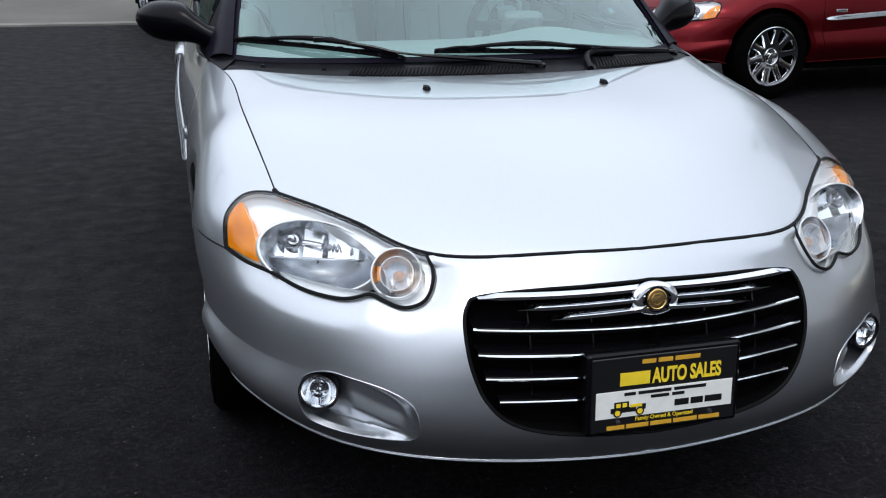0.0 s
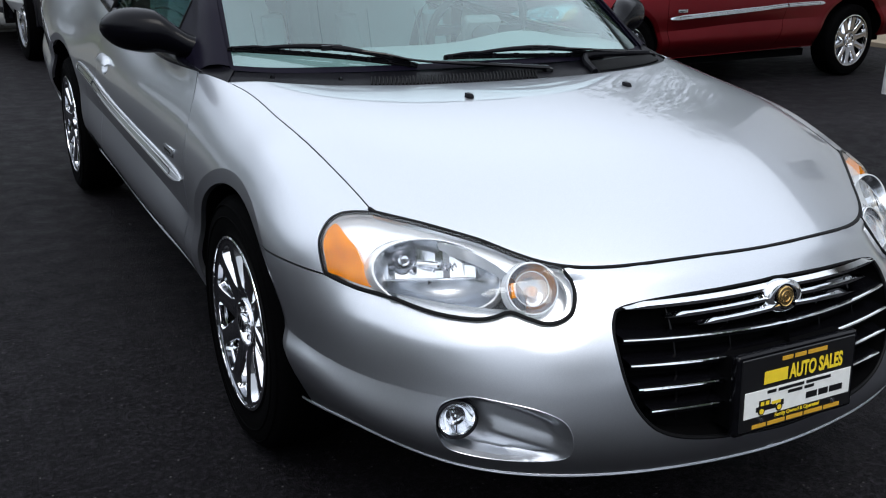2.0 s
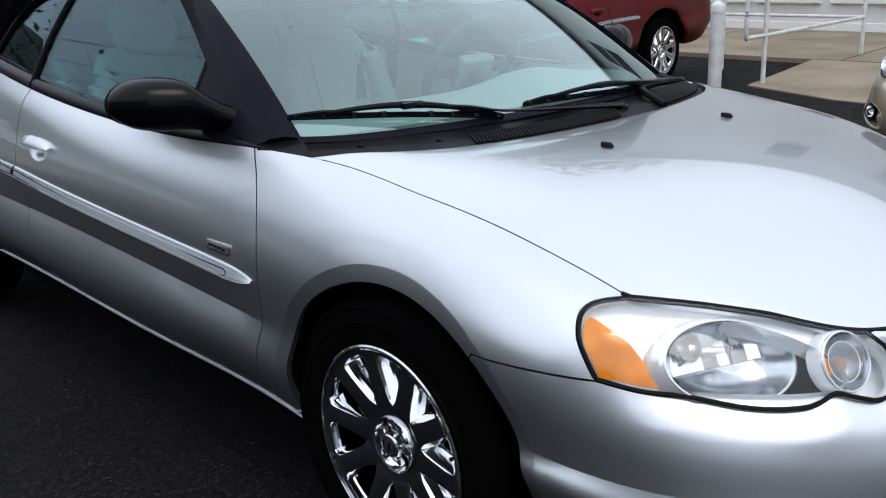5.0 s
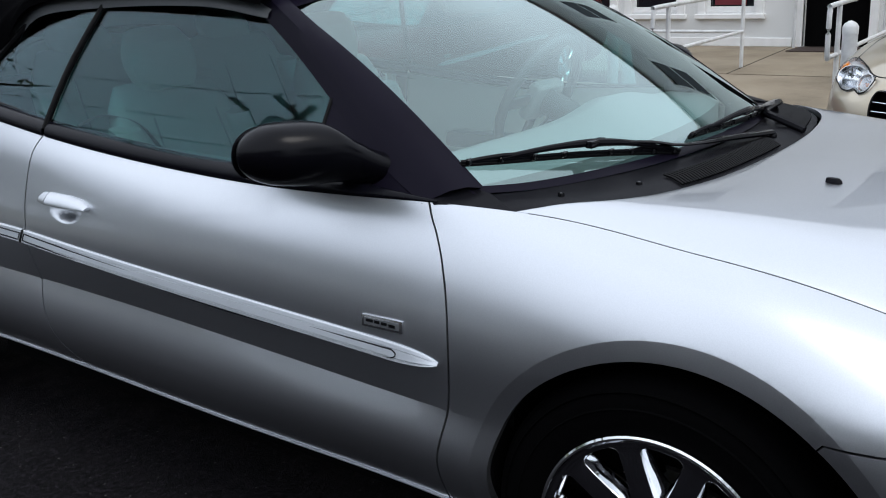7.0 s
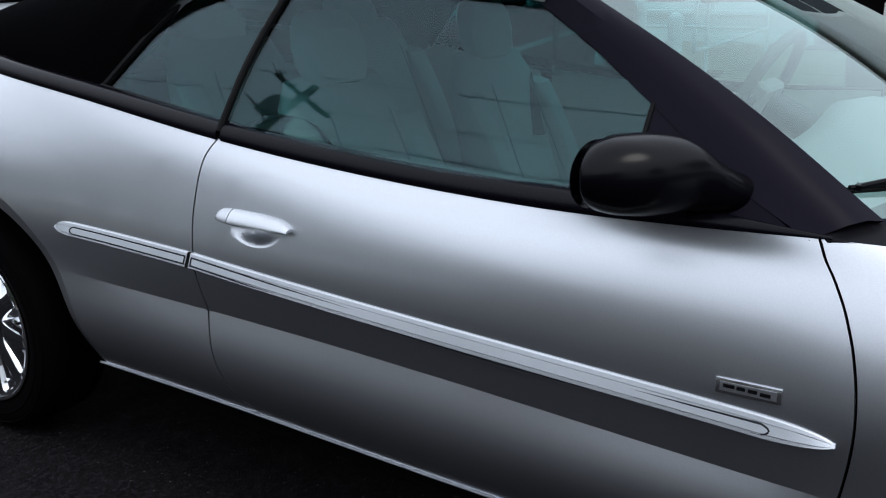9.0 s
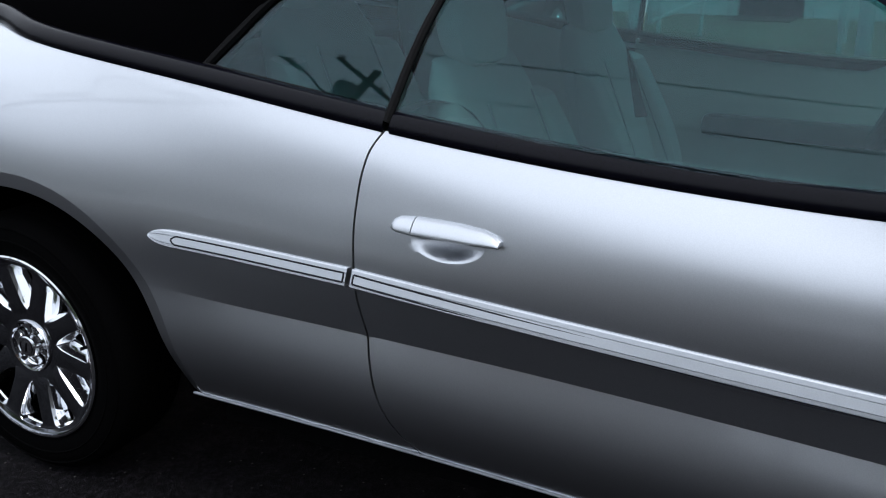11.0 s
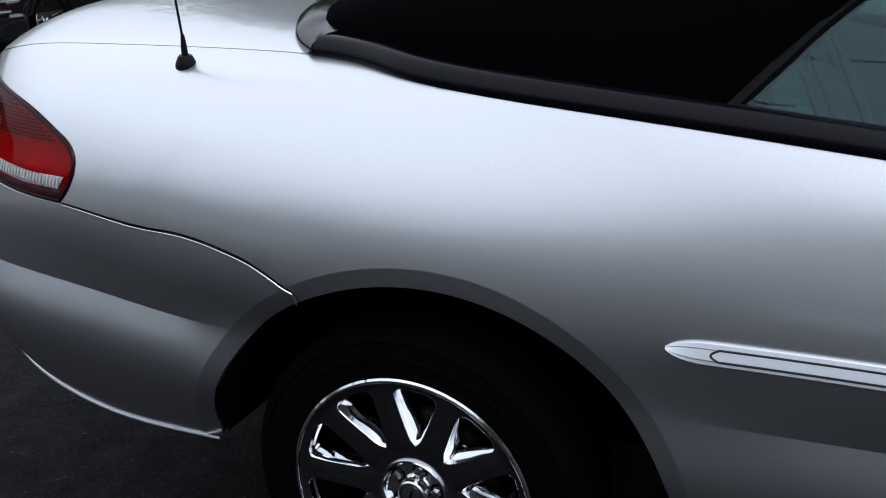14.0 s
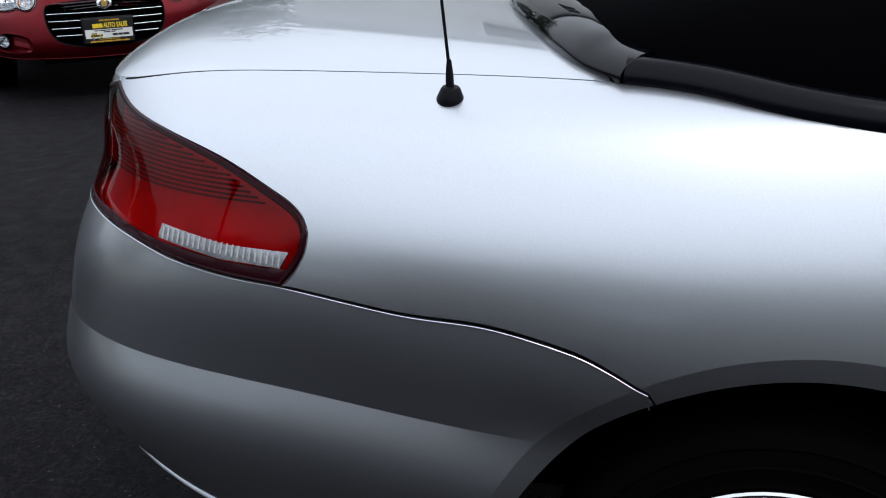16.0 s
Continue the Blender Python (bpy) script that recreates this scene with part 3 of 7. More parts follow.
def true_normals(*obs):
    """Gives the sheet metal the shading of the smooth skin that it was cut from."""
    for ob in obs:
        me = ob.data
        loops, at, flip = [], [], []
        normals = np.zeros((len(me.loops), 3))
        keys = [skin_key(v.co) for v in me.vertices]
        for f in me.polygons:
            q = [SKIN_UV.get(keys[i]) for i in f.vertices]
            if any(c is None for c in q):
                continue
            mid = np.mean(q, axis=0)
            for k, c in zip(f.loop_indices, q):
                loops.append(k)
                at.append((c[0], c[1], mid[0], mid[1]))
                flip.append(f.center.x > 0)
        at = np.array(at)
        uv, low = at[:, :2], at[:, 3] < CREASE
        on_fold = np.abs(at[:, 1] - CREASE) < .012
        h = .007

        def shifted(du, dv):
            q = uv + (du, dv)
            q[:, 1] = np.where(on_fold & low, np.minimum(q[:, 1], CREASE), np.where(on_fold, np.maximum(q[:, 1], CREASE), q[:, 1]))
            q[:, 0] = np.clip(q[:, 0], .0005, SU[-1] - .001)
            q[:, 1] = np.clip(q[:, 1], .0005, TOP - .001)
            return swollen(q)
        n = np.cross(shifted(h, 0) - shifted(-h, 0), shifted(0, h) - shifted(0, -h))
        n /= np.linalg.norm(n, axis=1)[:, None] + 1e-12
        p, ref = skin(uv)
        n[(n * ref).sum(1) < 0] *= -1
        # tilt by the lip and the hollow, read a little inside each face
        inner = p * .6 + skin(at[:, 2:])[0] * .4
        e = .0015
        g = np.stack([np.zeros(len(p)), (dent(inner + (0, e, 0)) - dent(inner - (0, e, 0))) / (2 * e), (dent(inner + (0, 0, e)) - dent(inner - (0, 0, e))) / (2 * e)], 1)
        n = n - (g - n * (g * n).sum(1)[:, None])
        n /= np.linalg.norm(n, axis=1)[:, None]
        n[np.array(flip)] *= (-1, 1, 1)
        normals[loops] = n
        me.normals_split_custom_set([tuple(v) for v in normals])


def line(*runs):
    """Joins runs of (u, v) points into one closed outline."""
    out = []
    for r in runs:
        for q in np.atleast_2d(r):
            if not out or np.linalg.norm(np.asarray(q) - out[-1]) > .0015:
                out.append(np.asarray(q, float))
    return np.array(out)


def smooth(pts, step=.012):
    return catmull(pts, step)


# shared edges, each used by the panels on both sides of it
LAMP_SIDE = smooth(np.vstack([nose((.783, .602)), find([1, 2], [(-.462, .633), (-.438, .667)], .6, 1.3), find([0, 1], [(.748, -.423), (.724, -.424), (.700, -.437)], .6, 1.3), [(u_top(-.462), TOP)]]))
LAMP_LOW = smooth(nose((.783, .602), (.745, .588), (.70, .582), (.642, .567), (.582, .564), (.55, .570), (.524, .578), (.50, .570), (.474, .563), (.445, .568), (.420, .584), (.405, .610), (.401, .632)))
LAMP_IN_U = float(nose((.408, .647))[0, 0])
LAMP_LOW = np.vstack([LAMP_LOW, [(LAMP_IN_U, TOP)]])
reach_ = np.r_[0, np.cumsum(np.linalg.norm(np.diff(LAMP_LOW, axis=0), axis=1))]
SEAM_F = smooth(np.vstack([side((-.259, .603), (-.328, .604), (-.40, .605)), LAMP_LOW[:1]]))
GRILLE = smooth(nose((.001, .322), (.139, .328), (.233, .341), (.295, .365), (.334, .405), (.354, .451), (.364, .501), (.364, .549), (.354, .576), (.335, .590), (.255, .602), (.116, .610), (.001, .614)))
GRILLE[0, 0] = GRILLE[-1, 0] = 0
FOG = catmull(nose((.668, .373), (.656, .411), (.616, .431), (.57, .428), (.51, .416), (.468, .392), (.455, .352), (.463, .320), (.51, .309), (.592, .310), (.645, .322), (.663, .345)), .012, True)
SHELF += [LAMP_LOW, GRILLE, step_up((reach_ - .03) / .12) * step_up((reach_[-1] - reach_) / .05 + .1)]
DOOR_F = smooth(np.vstack([[(u_top(.492), TOP)], side((.4775, .837), (.458, .808), (.435, .765), (.418, .718), (.4055, .655), (.404, .58), (.420, .473), (.443, .367)), [(u_bottom(.455), 0)]]))
DOOR_R = smooth(np.vstack([[(u_top(1.739), TOP)], side((1.7545, .885), (1.763, .855), (1.769, .81), (1.7705, .745), (1.765, .68), (1.759, .612), (1.735, .478), (1.697, .355)), [(u_bottom(1.66), 0)]]))
TAIL_TOP = smooth(np.vstack([[(float(tail((.585, 1.035))[0, 0]), TOP - .012)], find([1, 2], [(3.66, 1.020), (3.565, 1.000), (3.456, .970), (3.390, .940), (3.352, .920), (3.333, .902), (3.326, .884)], 4.3, 5.5)]))
TAIL_END = smooth(find([1, 2], [(3.326, .884), (3.330, .860), (3.345, .833), (3.365, .811)], 4.3, 5.5))
TAIL_LOW = smooth(np.vstack([find([1, 2], [(3.365, .811), (3.449, .819), (3.542, .834), (3.62, .852)], 4.3, 5.5), tail((.70, .868), (.60, .872), (.50, .872), (.43, .872))]))
TAIL_IN = smooth(np.vstack([TAIL_LOW[-1:], tail((.40, .90), (.395, .96), (.43, 1.0), (.50, 1.03)), TAIL_TOP[:1]]))
SEAM_R = smooth(np.vstack([side((2.867, .696), (2.92, .728), (2.975, .752), (3.077, .777), (3.202, .787)), TAIL_LOW[:1]]))


def arch_angle(a, q):
    p, _ = skin(q)
    return math.degrees(math.atan2((p[0, 2] - a[1]) / FLAT, p[0, 1] - a[0]))


def body_panels(side_gap=.0022):
    """Outlines of the right-hand panels in (u, v)."""
    f_seam = arch_angle(ARCH_F, SEAM_F[0])
    r_seam = arch_angle(ARCH_R, SEAM_R[0])
    low_f, low_b = 180 - math.degrees(math.asin((.276 - ARCH_F[1]) / ARCH_F[2] / FLAT)), math.degrees(math.asin((.264 - ARCH_F[1]) / ARCH_F[2] / FLAT))
    rlow_f, rlow_b = 180 - math.degrees(math.asin((.292 - ARCH_R[1]) / ARCH_R[2] / FLAT)), math.degrees(math.asin((.355 - ARCH_R[1]) / ARCH_R[2] / FLAT))
    fa = arch(ARCH_F, low_f, f_seam, 30)
    fb = arch(ARCH_F, f_seam, low_b, 60)
    ra = arch(ARCH_R, rlow_f, r_seam, 60)
    rb = arch(ARCH_R, r_seam, rlow_b, 40)
    out = {}
    out["front_bumper"] = line([(0, 0)], [(fa[0, 0], 0)], fa, SEAM_F, LAMP_LOW, [(0, TOP)], GRILLE[::-1])
    out["fender"] = line(SEAM_F, LAMP_SIDE, [(u_top(-.2), TOP)], DOOR_F, [(fb[-1, 0], 0)], fb[::-1])
    out["door"] = line(DOOR_F, DOOR_R[::-1])
    out["quarter_panel"] = line(DOOR_R[::-1], [(u_top(2.4), TOP)], [(TAIL_TOP[0, 0] - .004, TOP)], TAIL_TOP, TAIL_END, SEAM_R[::-1], ra[::-1], [(ra[0, 0], 0)])
    out["rear_bumper"] = line(rb[::-1], SEAM_R, TAIL_LOW, [(SU[-1], TAIL_LOW[-1, 1])], [(SU[-1], 0)], [(rb[-1, 0], 0)])
    out["tail_lamp"] = line(TAIL_TOP, TAIL_END, TAIL_LOW, TAIL_IN)
    out["boot_back"] = line(TAIL_IN, [(TAIL_TOP[0, 0] + .01, TOP)], [(SU[-1], TOP)], [(SU[-1], TAIL_LOW[-1, 1])])
    out["headlamp"] = line(LAMP_SIDE[::-1], LAMP_LOW)
    return out


PANELS = body_panels()


def on_axis(q):
    return abs(q[0]) < .004


def both_halves(data):
    """A panel that crosses the middle of the car, welded from its right half."""
    right = [(0.0, *v[1:]) if abs(v[0]) < .004 else v for v in data[0]], data[1]
    vs, fs = joined(right, mirrored(right))
    bm = bmesh.new()
    for v in vs:
        bm.verts.new(v)
    bm.verts.ensure_lookup_table()
    for f in fs:
        if len(set(f)) == len(f):
            bm.faces.new([bm.verts[i] for i in f])
    k = len(right[0])
    folds = [(bm.verts[a + s], bm.verts[b + s]) for a, b in data[2] for s in (0, k)]
    bmesh.ops.remove_doubles(bm, verts=[v for v in bm.verts if abs(v.co.x) < .0005], dist=.0008)
    bm.verts.index_update()
    folds = [(a.index, b.index) for a, b in folds if a.is_valid and b.is_valid]
    return (*data_of(bm), folds)


def coons(front, back, left, right, n=70, m=90, bulge=None):
    """A sheet between four lines: front and back run from a to b, left and right from front to back."""
    def walk_line(p, k):
        p = np.asarray(p, float)
        d = np.r_[0, np.cumsum(np.linalg.norm(np.diff(p, axis=0), axis=1))]
        q = np.linspace(0, d[-1], k)
        return np.stack([np.interp(q, d, p[:, i]) for i in range(3)], 1)
    f, b, l, r = walk_line(front, n), walk_line(back, n), walk_line(left, m), walk_line(right, m)
    a, c = np.linspace(0, 1, n)[:, None, None], np.linspace(0, 1, m)[None, :, None]
    s = (1 - c) * f[:, None] + c * b[:, None] + (1 - a) * l[None] + a * r[None] - ((1 - a) * (1 - c) * f[0] + a * (1 - c) * f[-1] + (1 - a) * c * b[0] + a * c * b[-1])
    if bulge is not None:
        s[:, :, 2] += bulge(a[..., 0] * 2 - 1, c[..., 0])
    return s


def eased(s, order=(4, 6)):
    """The same sheet with its heights drawn to one smooth crown, the rim kept in place."""
    n, m = s.shape[:2]
    x, y = s[:, :, 0], s[:, :, 1]
    mid, half = (y.max() + y.min()) / 2, (y.max() - y.min()) / 2
    q = (y - mid) / half
    terms = [(x / .7) ** (2 * i) * q ** j for i in range(order[0]) for j in range(order[1])]
    a = np.stack([c.ravel() for c in terms], 1)
    w = np.ones((n, m))
    w[:3] = w[-3:] = w[:, :3] = w[:, -3:] = 6
    w = w.ravel()
    fit = (a @ np.linalg.lstsq(a * w[:, None], s[:, :, 2].ravel() * w, rcond=None)[0]).reshape(n, m)
    r = s[:, :, 2] - fit
    u, v = np.linspace(0, 1, n)[:, None], np.linspace(0, 1, m)[None]
    fu, bu, fv, bv = (1 - u) ** 3, u ** 3, (1 - v) ** 3, v ** 3
    rim = fu * r[:1] + bu * r[-1:] + fv * r[:, :1] + bv * r[:, -1:] - fu * fv * r[0, 0] - bu * fv * r[-1, 0] - fu * bv * r[0, -1] - bu * bv * r[-1, -1]
    out = s.copy()
    out[:, :, 2] = fit + rim
    return out


def sheet_with_flange(s, depth=.014, drop=.0012):
    vs, fs = grid(s)
    n, m = s.shape[:2]
    rim = [i * m for i in range(n)] + [(n - 1) * m + j for j in range(1, m)] + [i * m + m - 1 for i in range(n - 2, -1, -1)] + list(range(m - 2, 0, -1))
    vs = [list(v) for v in vs]
    k = len(vs)
    for i in rim:
        vs.append([vs[i][0], vs[i][1], vs[i][2] - depth])
        vs[i][2] -= drop
    for j in range(len(rim)):
        a, b = rim[j], rim[(j + 1) % len(rim)]
        fs.append((a, b, k + (j + 1) % len(rim), k + j))
    return [tuple(v) for v in vs], fs


def top_line(u0, u1, n=80, inset=.003):
    us = np.linspace(u0, u1, n)
    return np.stack([np.interp(us, SU, SKIN[:, -1, i]) for i in range(3)], 1) - (inset, 0, 0)


def hood_sheet():
    uf, uc = u_top(-.462), u_top(.322)
    fr = top_line(0, uf, 60)
    fr[:, 1] += .013
    fr[:, 0] = np.maximum(fr[:, 0], 0)
    front = np.vstack([fr[::-1] * (-1, 1, 1), fr[1:]])
    l = top_line(uf, uc) * (-1, 1, 1)
    r = top_line(uf, uc)
    end = r[-1]
    half = catmull([(end[0], end[1], end[2]), (.668, .258, .868), (.60, .192, .868), (.50, .145, .865), (.33, .115, .860), (.17, .103, .858), (0, .10, .857)], .02)
    back = np.vstack([half * (-1, 1, 1), half[::-1][1:]])
    return eased(coons(front, back, l, r, 90, 100, lambda a, c: HOOD_BULGE * (1 - a ** 2) * np.sin(np.pi * np.clip(c, 0, 1) ** .85)))


HOOD_BULGE = .052


def boot_sheet():
    u0, u1 = u_top(2.93), SU[-1]
    r = top_line(u0, TAIL_TOP[0, 0] - .03, 60)
    rear = top_line(TAIL_TOP[0, 0] - .03, u1, 50)
    rear[-1, 0] = 0
    back = np.vstack([rear * (-1, 1, 1), rear[::-1][1:]])
    a = r[0]
    half = catmull([(a[0], a[1], a[2]), (.56, 2.965, 1.074), (.45, 3.01, 1.086), (.25, 3.07, 1.094), (.1, 3.11, 1.098), (0, 3.12, 1.099)], .02)
    front = np.vstack([half * (-1, 1, 1), half[::-1][1:]])
    return eased(coons(front, back, r * (-1, 1, 1), r, 70, 60, lambda x, c: .020 * (1 - x ** 2) * np.sin(np.pi * (.10 + .80 * c)) + .046 * c * (1 - c ** 7) * (1 - x ** 4)), (3, 7))


# ---- the silver convertible: body ----
CAR = thing("convertible_car", "silver metallic two-door convertible car with black canvas roof", "car", "cars on the lot")


def pair(name, data, mat, parent=CAR, label="", sharp=35):
    """The same part on the right-hand and the left-hand side."""
    right = part(name, data, mat, parent[0] if isinstance(parent, tuple) else parent, label, sharp)
    left = part(name, mirrored(data), mat, parent[1] if isinstance(parent, tuple) else parent, label, sharp)
    return right, left


BUMPER = part("front_bumper", both_halves(panel(PANELS["front_bumper"], [FOG], .014, skip=on_axis)), SILVER, CAR, "silver painted bumper cover", 28)
FENDERS = pair("fender", panel(PANELS["fender"]), SILVER, sharp=28)
DOORS = pair("door", panel(PANELS["door"], step=.011), SILVER, sharp=28)
QUARTERS = pair("quarter_panel", panel(PANELS["quarter_panel"]), SILVER, sharp=28)
REAR_BUMPER = part("rear_bumper", both_halves(panel(PANELS["rear_bumper"], step=.016, skip=on_axis)), SILVER, CAR, "silver painted bumper cover", 28)
HOOD = part("bonnet", sheet_with_flange(hood_sheet()), SILVER, CAR, "", 40)
BOOT = part("boot_lid", joined(sheet_with_flange(boot_sheet()), both_halves(panel(PANELS["boot_back"], step=.02, skip=on_axis))), SILVER, CAR, "", 40)

true_normals(BUMPER, *FENDERS, *DOORS, *QUARTERS, REAR_BUMPER)


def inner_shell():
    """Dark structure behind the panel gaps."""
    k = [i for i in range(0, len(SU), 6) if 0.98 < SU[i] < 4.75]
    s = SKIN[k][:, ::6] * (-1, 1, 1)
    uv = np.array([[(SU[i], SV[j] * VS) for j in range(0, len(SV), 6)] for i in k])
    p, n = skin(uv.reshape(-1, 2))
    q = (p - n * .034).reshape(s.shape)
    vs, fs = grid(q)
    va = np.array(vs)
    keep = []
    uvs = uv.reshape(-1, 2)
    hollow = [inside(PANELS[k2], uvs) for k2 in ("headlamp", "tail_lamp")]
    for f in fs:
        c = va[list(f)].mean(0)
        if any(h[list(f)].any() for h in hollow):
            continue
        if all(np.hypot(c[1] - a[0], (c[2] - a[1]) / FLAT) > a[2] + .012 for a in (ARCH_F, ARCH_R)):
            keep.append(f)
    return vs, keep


def liner(a, y):
    """The black tub of a wheel arch, from just behind the lip inwards."""
    lo, hi = (-.18, math.pi + .13) if a is ARCH_F else (.12, math.pi + .03)
    ang = np.linspace(lo, hi, 60)
    ring = [(a[0] + (a[2] + .003) * math.cos(t), a[1] + (a[2] + .003) * FLAT * math.sin(t)) for t in ang]
    p, n = skin(side(*ring))
    rows = []
    for q, (yy, zz) in zip(p, ring):
        rows.append([(q[0] + .009, yy, zz), (q[0] + .05, yy, zz + .002), (-.42, yy, zz + .002), (-.42, a[0], a[1])])
    return grid(np.array(rows))


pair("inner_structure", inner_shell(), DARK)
for a_, y_ in ((ARCH_F, 0), (ARCH_R, 2.692)):
    pair("wheel_arch_liner", liner(a_, y_), DARK)
for a_, b_ in (((-.72, .42, .20), (.72, 2.2, .26)), ((-.40, -.80, .22), (.40, .45, .30)), ((-.40, 2.2, .24), (.40, 3.70, .46)), ((-.66, -.40, .56), (.66, .20, .62)), ((-.60, -.58, .27), (.60, -.42, .62)), ((-.55, 2.30, .80), (.55, 3.60, .90))):
    part("floor_pan", box(a_, b_), DARK, CAR)
# black tube along the bonnet's front edge, standing in for the gap's shade
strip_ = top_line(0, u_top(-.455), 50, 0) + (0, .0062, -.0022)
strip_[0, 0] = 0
part("bonnet_seal", tube(np.vstack([strip_[::-1] * (-1, 1, 1), strip_[1:]]), .0062, 8), SEAL_AND_GAP, HOOD, "black line for the shade in the bonnet gap")

# shade of the side gaps, drawn as black tubes beside bonnet and boot
for u0_, u1_, where_ in ((u_top(-.455), u_top(.30), HOOD), (u_top(2.95), TAIL_TOP[0, 0] - .03, BOOT)):
    pair("gap_seal", tube(top_line(u0_, u1_, 60, .0010) * (-1, 1, 1) - (0, 0, .0042), .0030, 6), SEAL_AND_GAP, (where_, where_))


def lip(u0, u1, r=.0034, out=.002, n=90):
    """A thin rolled edge along the foot of the skin."""
    us = np.linspace(u0, u1, n)
    p, nn = skin(np.stack([us, np.full(n, .004)], 1))
    return tube(p + nn * out, r, 8)


arch_front_, arch_rear_ = u_bottom(ARCH_F[0] + ARCH_F[2] - .006), u_bottom(ARCH_R[0] - ARCH_R[2] - .010)
pair("sill_edge", lip(arch_front_, arch_rear_), SILVER)
edge_ = lip(0.0, u_bottom(-.36), .0026, .0005)
pair("bumper_edge", edge_, SILVER, (BUMPER, BUMPER))
edge_ = lip(u_bottom(3.102), SU[-1], .0032, .001)
pair("bumper_edge", edge_, SILVER, (REAR_BUMPER, REAR_BUMPER))
# the bumper's upper edge stands a little proud of the quarter panel and the lamp
seam_at_ = arch_angle(ARCH_R, SEAM_R[0])
rim_line_ = np.vstack([arch(ARCH_R, seam_at_ - 1.2, seam_at_ - 1.2, 1), SEAM_R, TAIL_LOW]) - (0, .0028)
edge_ = tube(formed(rim_line_) + skin(rim_line_)[1] * .0004, .0013, 6)
pair("bumper_rim", edge_, SILVER, (REAR_BUMPER, REAR_BUMPER))

# ---- lamps, grille, plate ----
def frame_at(centre, way, up=(0, 0, 1)):
    """A pose whose z axis points along way."""
    z = Vector(way).normalized()
    x = Vector(up).cross(z).normalized()
    y = z.cross(x)
    m = Matrix((x, y, z)).transposed().to_4x4()
    m.translation = centre
    return m


def lettering(words, size, mat, parent, m, align="CENTER", stretch=1.0, depth=.0004, bold=0.0):
    """Words as a mesh in the built-in font, on the plane of m."""
    cu = bpy.data.curves.new("lettering", "FONT")
    cu.body, cu.size, cu.align_x, cu.align_y, cu.extrude = words, size, align, "CENTER", depth
    cu.offset = bold
    ob = bpy.data.objects.new("lettering", cu)
    me = bpy.data.meshes.new_from_object(ob)
    bpy.data.objects.remove(ob)
    me.transform(m @ Matrix.Diagonal((stretch, 1, 1, 1)))
    me.materials.append(mat)
    o = new("lettering", me)
    o.parent = parent
    return o


def bars(spans, height, mat, parent, m, name="print_bar", depth=.0006):
    """Plain bars in place of print: spans of (x0, x1, y)."""
    for x0, x1, y in spans:
        part(name, box((x0, y - height / 2, 0), (x1, y + height / 2, depth), m=m), mat, parent)


def sheet_behind(outline, depth, step=.016, holes=()):
    """The skin inside an outline, set back by depth, with walls up to the skin."""
    uv, fs, _ = cloth_cut(np.asarray(outline), holes, step)
    p, n = skin(uv)
    c = np.cross(p[fs[:, 1]] - p[fs[:, 0]], p[fs[:, 2]] - p[fs[:, 0]])
    bad = (c * n[fs[:, 0]]).sum(1) < 0
    fs[bad] = fs[bad][:, ::-1]
    border = edge_loops(fs)
    if len(holes):
        far = [min(np.linalg.norm(uv[i] - h, axis=1).min() for h in holes) for i in range(len(uv))]
        border = [e for e in border if far[e[0]] > .006 or far[e[1]] > .006]
    rim = sorted({i for e in border for i in e})
    k = {i: len(p) + j for j, i in enumerate(rim)}
    vs = np.vstack([p - n * depth, p[rim] - n[rim] * .002])
    faces = [tuple(int(i) for i in f) for f in fs] + [(a, b, k[b], k[a]) for a, b in border]
    return [tuple(v) for v in vs], faces


def bowl(rim, depth, lip=.004, n=40, power=.55):
    """A lamp's hollow reflector, opening along +z."""
    t = np.linspace(0, 1, 9)
    prof = [(-depth * (1 - s ** 2), max(rim * s ** power if s else 0.0005, .0005)) for s in t]
    prof += [(lip * .6, rim + lip * .4), (lip * .3, rim + lip), (-.004, rim + lip)]
    return turned(prof, n, "z")


LAMP_BOWLS = []
for name_, w_, z_, rim_r, sx_, sy_, deep_, back_ in (("main_reflector", .611, .627, .068, 1.78, .99, .050, .026), ("indicator_reflector", .470, .617, .048, .98, .98, .034, .012)):
    c_, n_ = skin(nose((w_, z_)))
    way_ = (Vector(n_[0]) * .75 + Vector((0, -1, 0)) * .5).normalized()
    m_ = frame_at(Vector(c_[0]) - way_ * back_, way_)
    lean_ = math.radians(-11 if m_.col[0].x * m_.col[1].z > 0 else 11) if name_ == "main_reflector" else 0
    m_ = m_ @ Matrix.Rotation(lean_, 4, "Z") @ Matrix.Diagonal((sx_, sy_, 1, 1))
    ring_ = [m_ @ Vector((rim_r * 1.03 * math.cos(a), rim_r * 1.03 * math.sin(a), 0)) for a in np.linspace(0, 2 * math.pi, 36, endpoint=False)]
    if name_ == "main_reflector":
        LAMP_TURN = frame_at(Vector((0, 0, 0)), way_)
    LAMP_BOWLS.append((name_, rim_r, deep_, m_, nose(*[(-v.x, v.z) for v in ring_])))


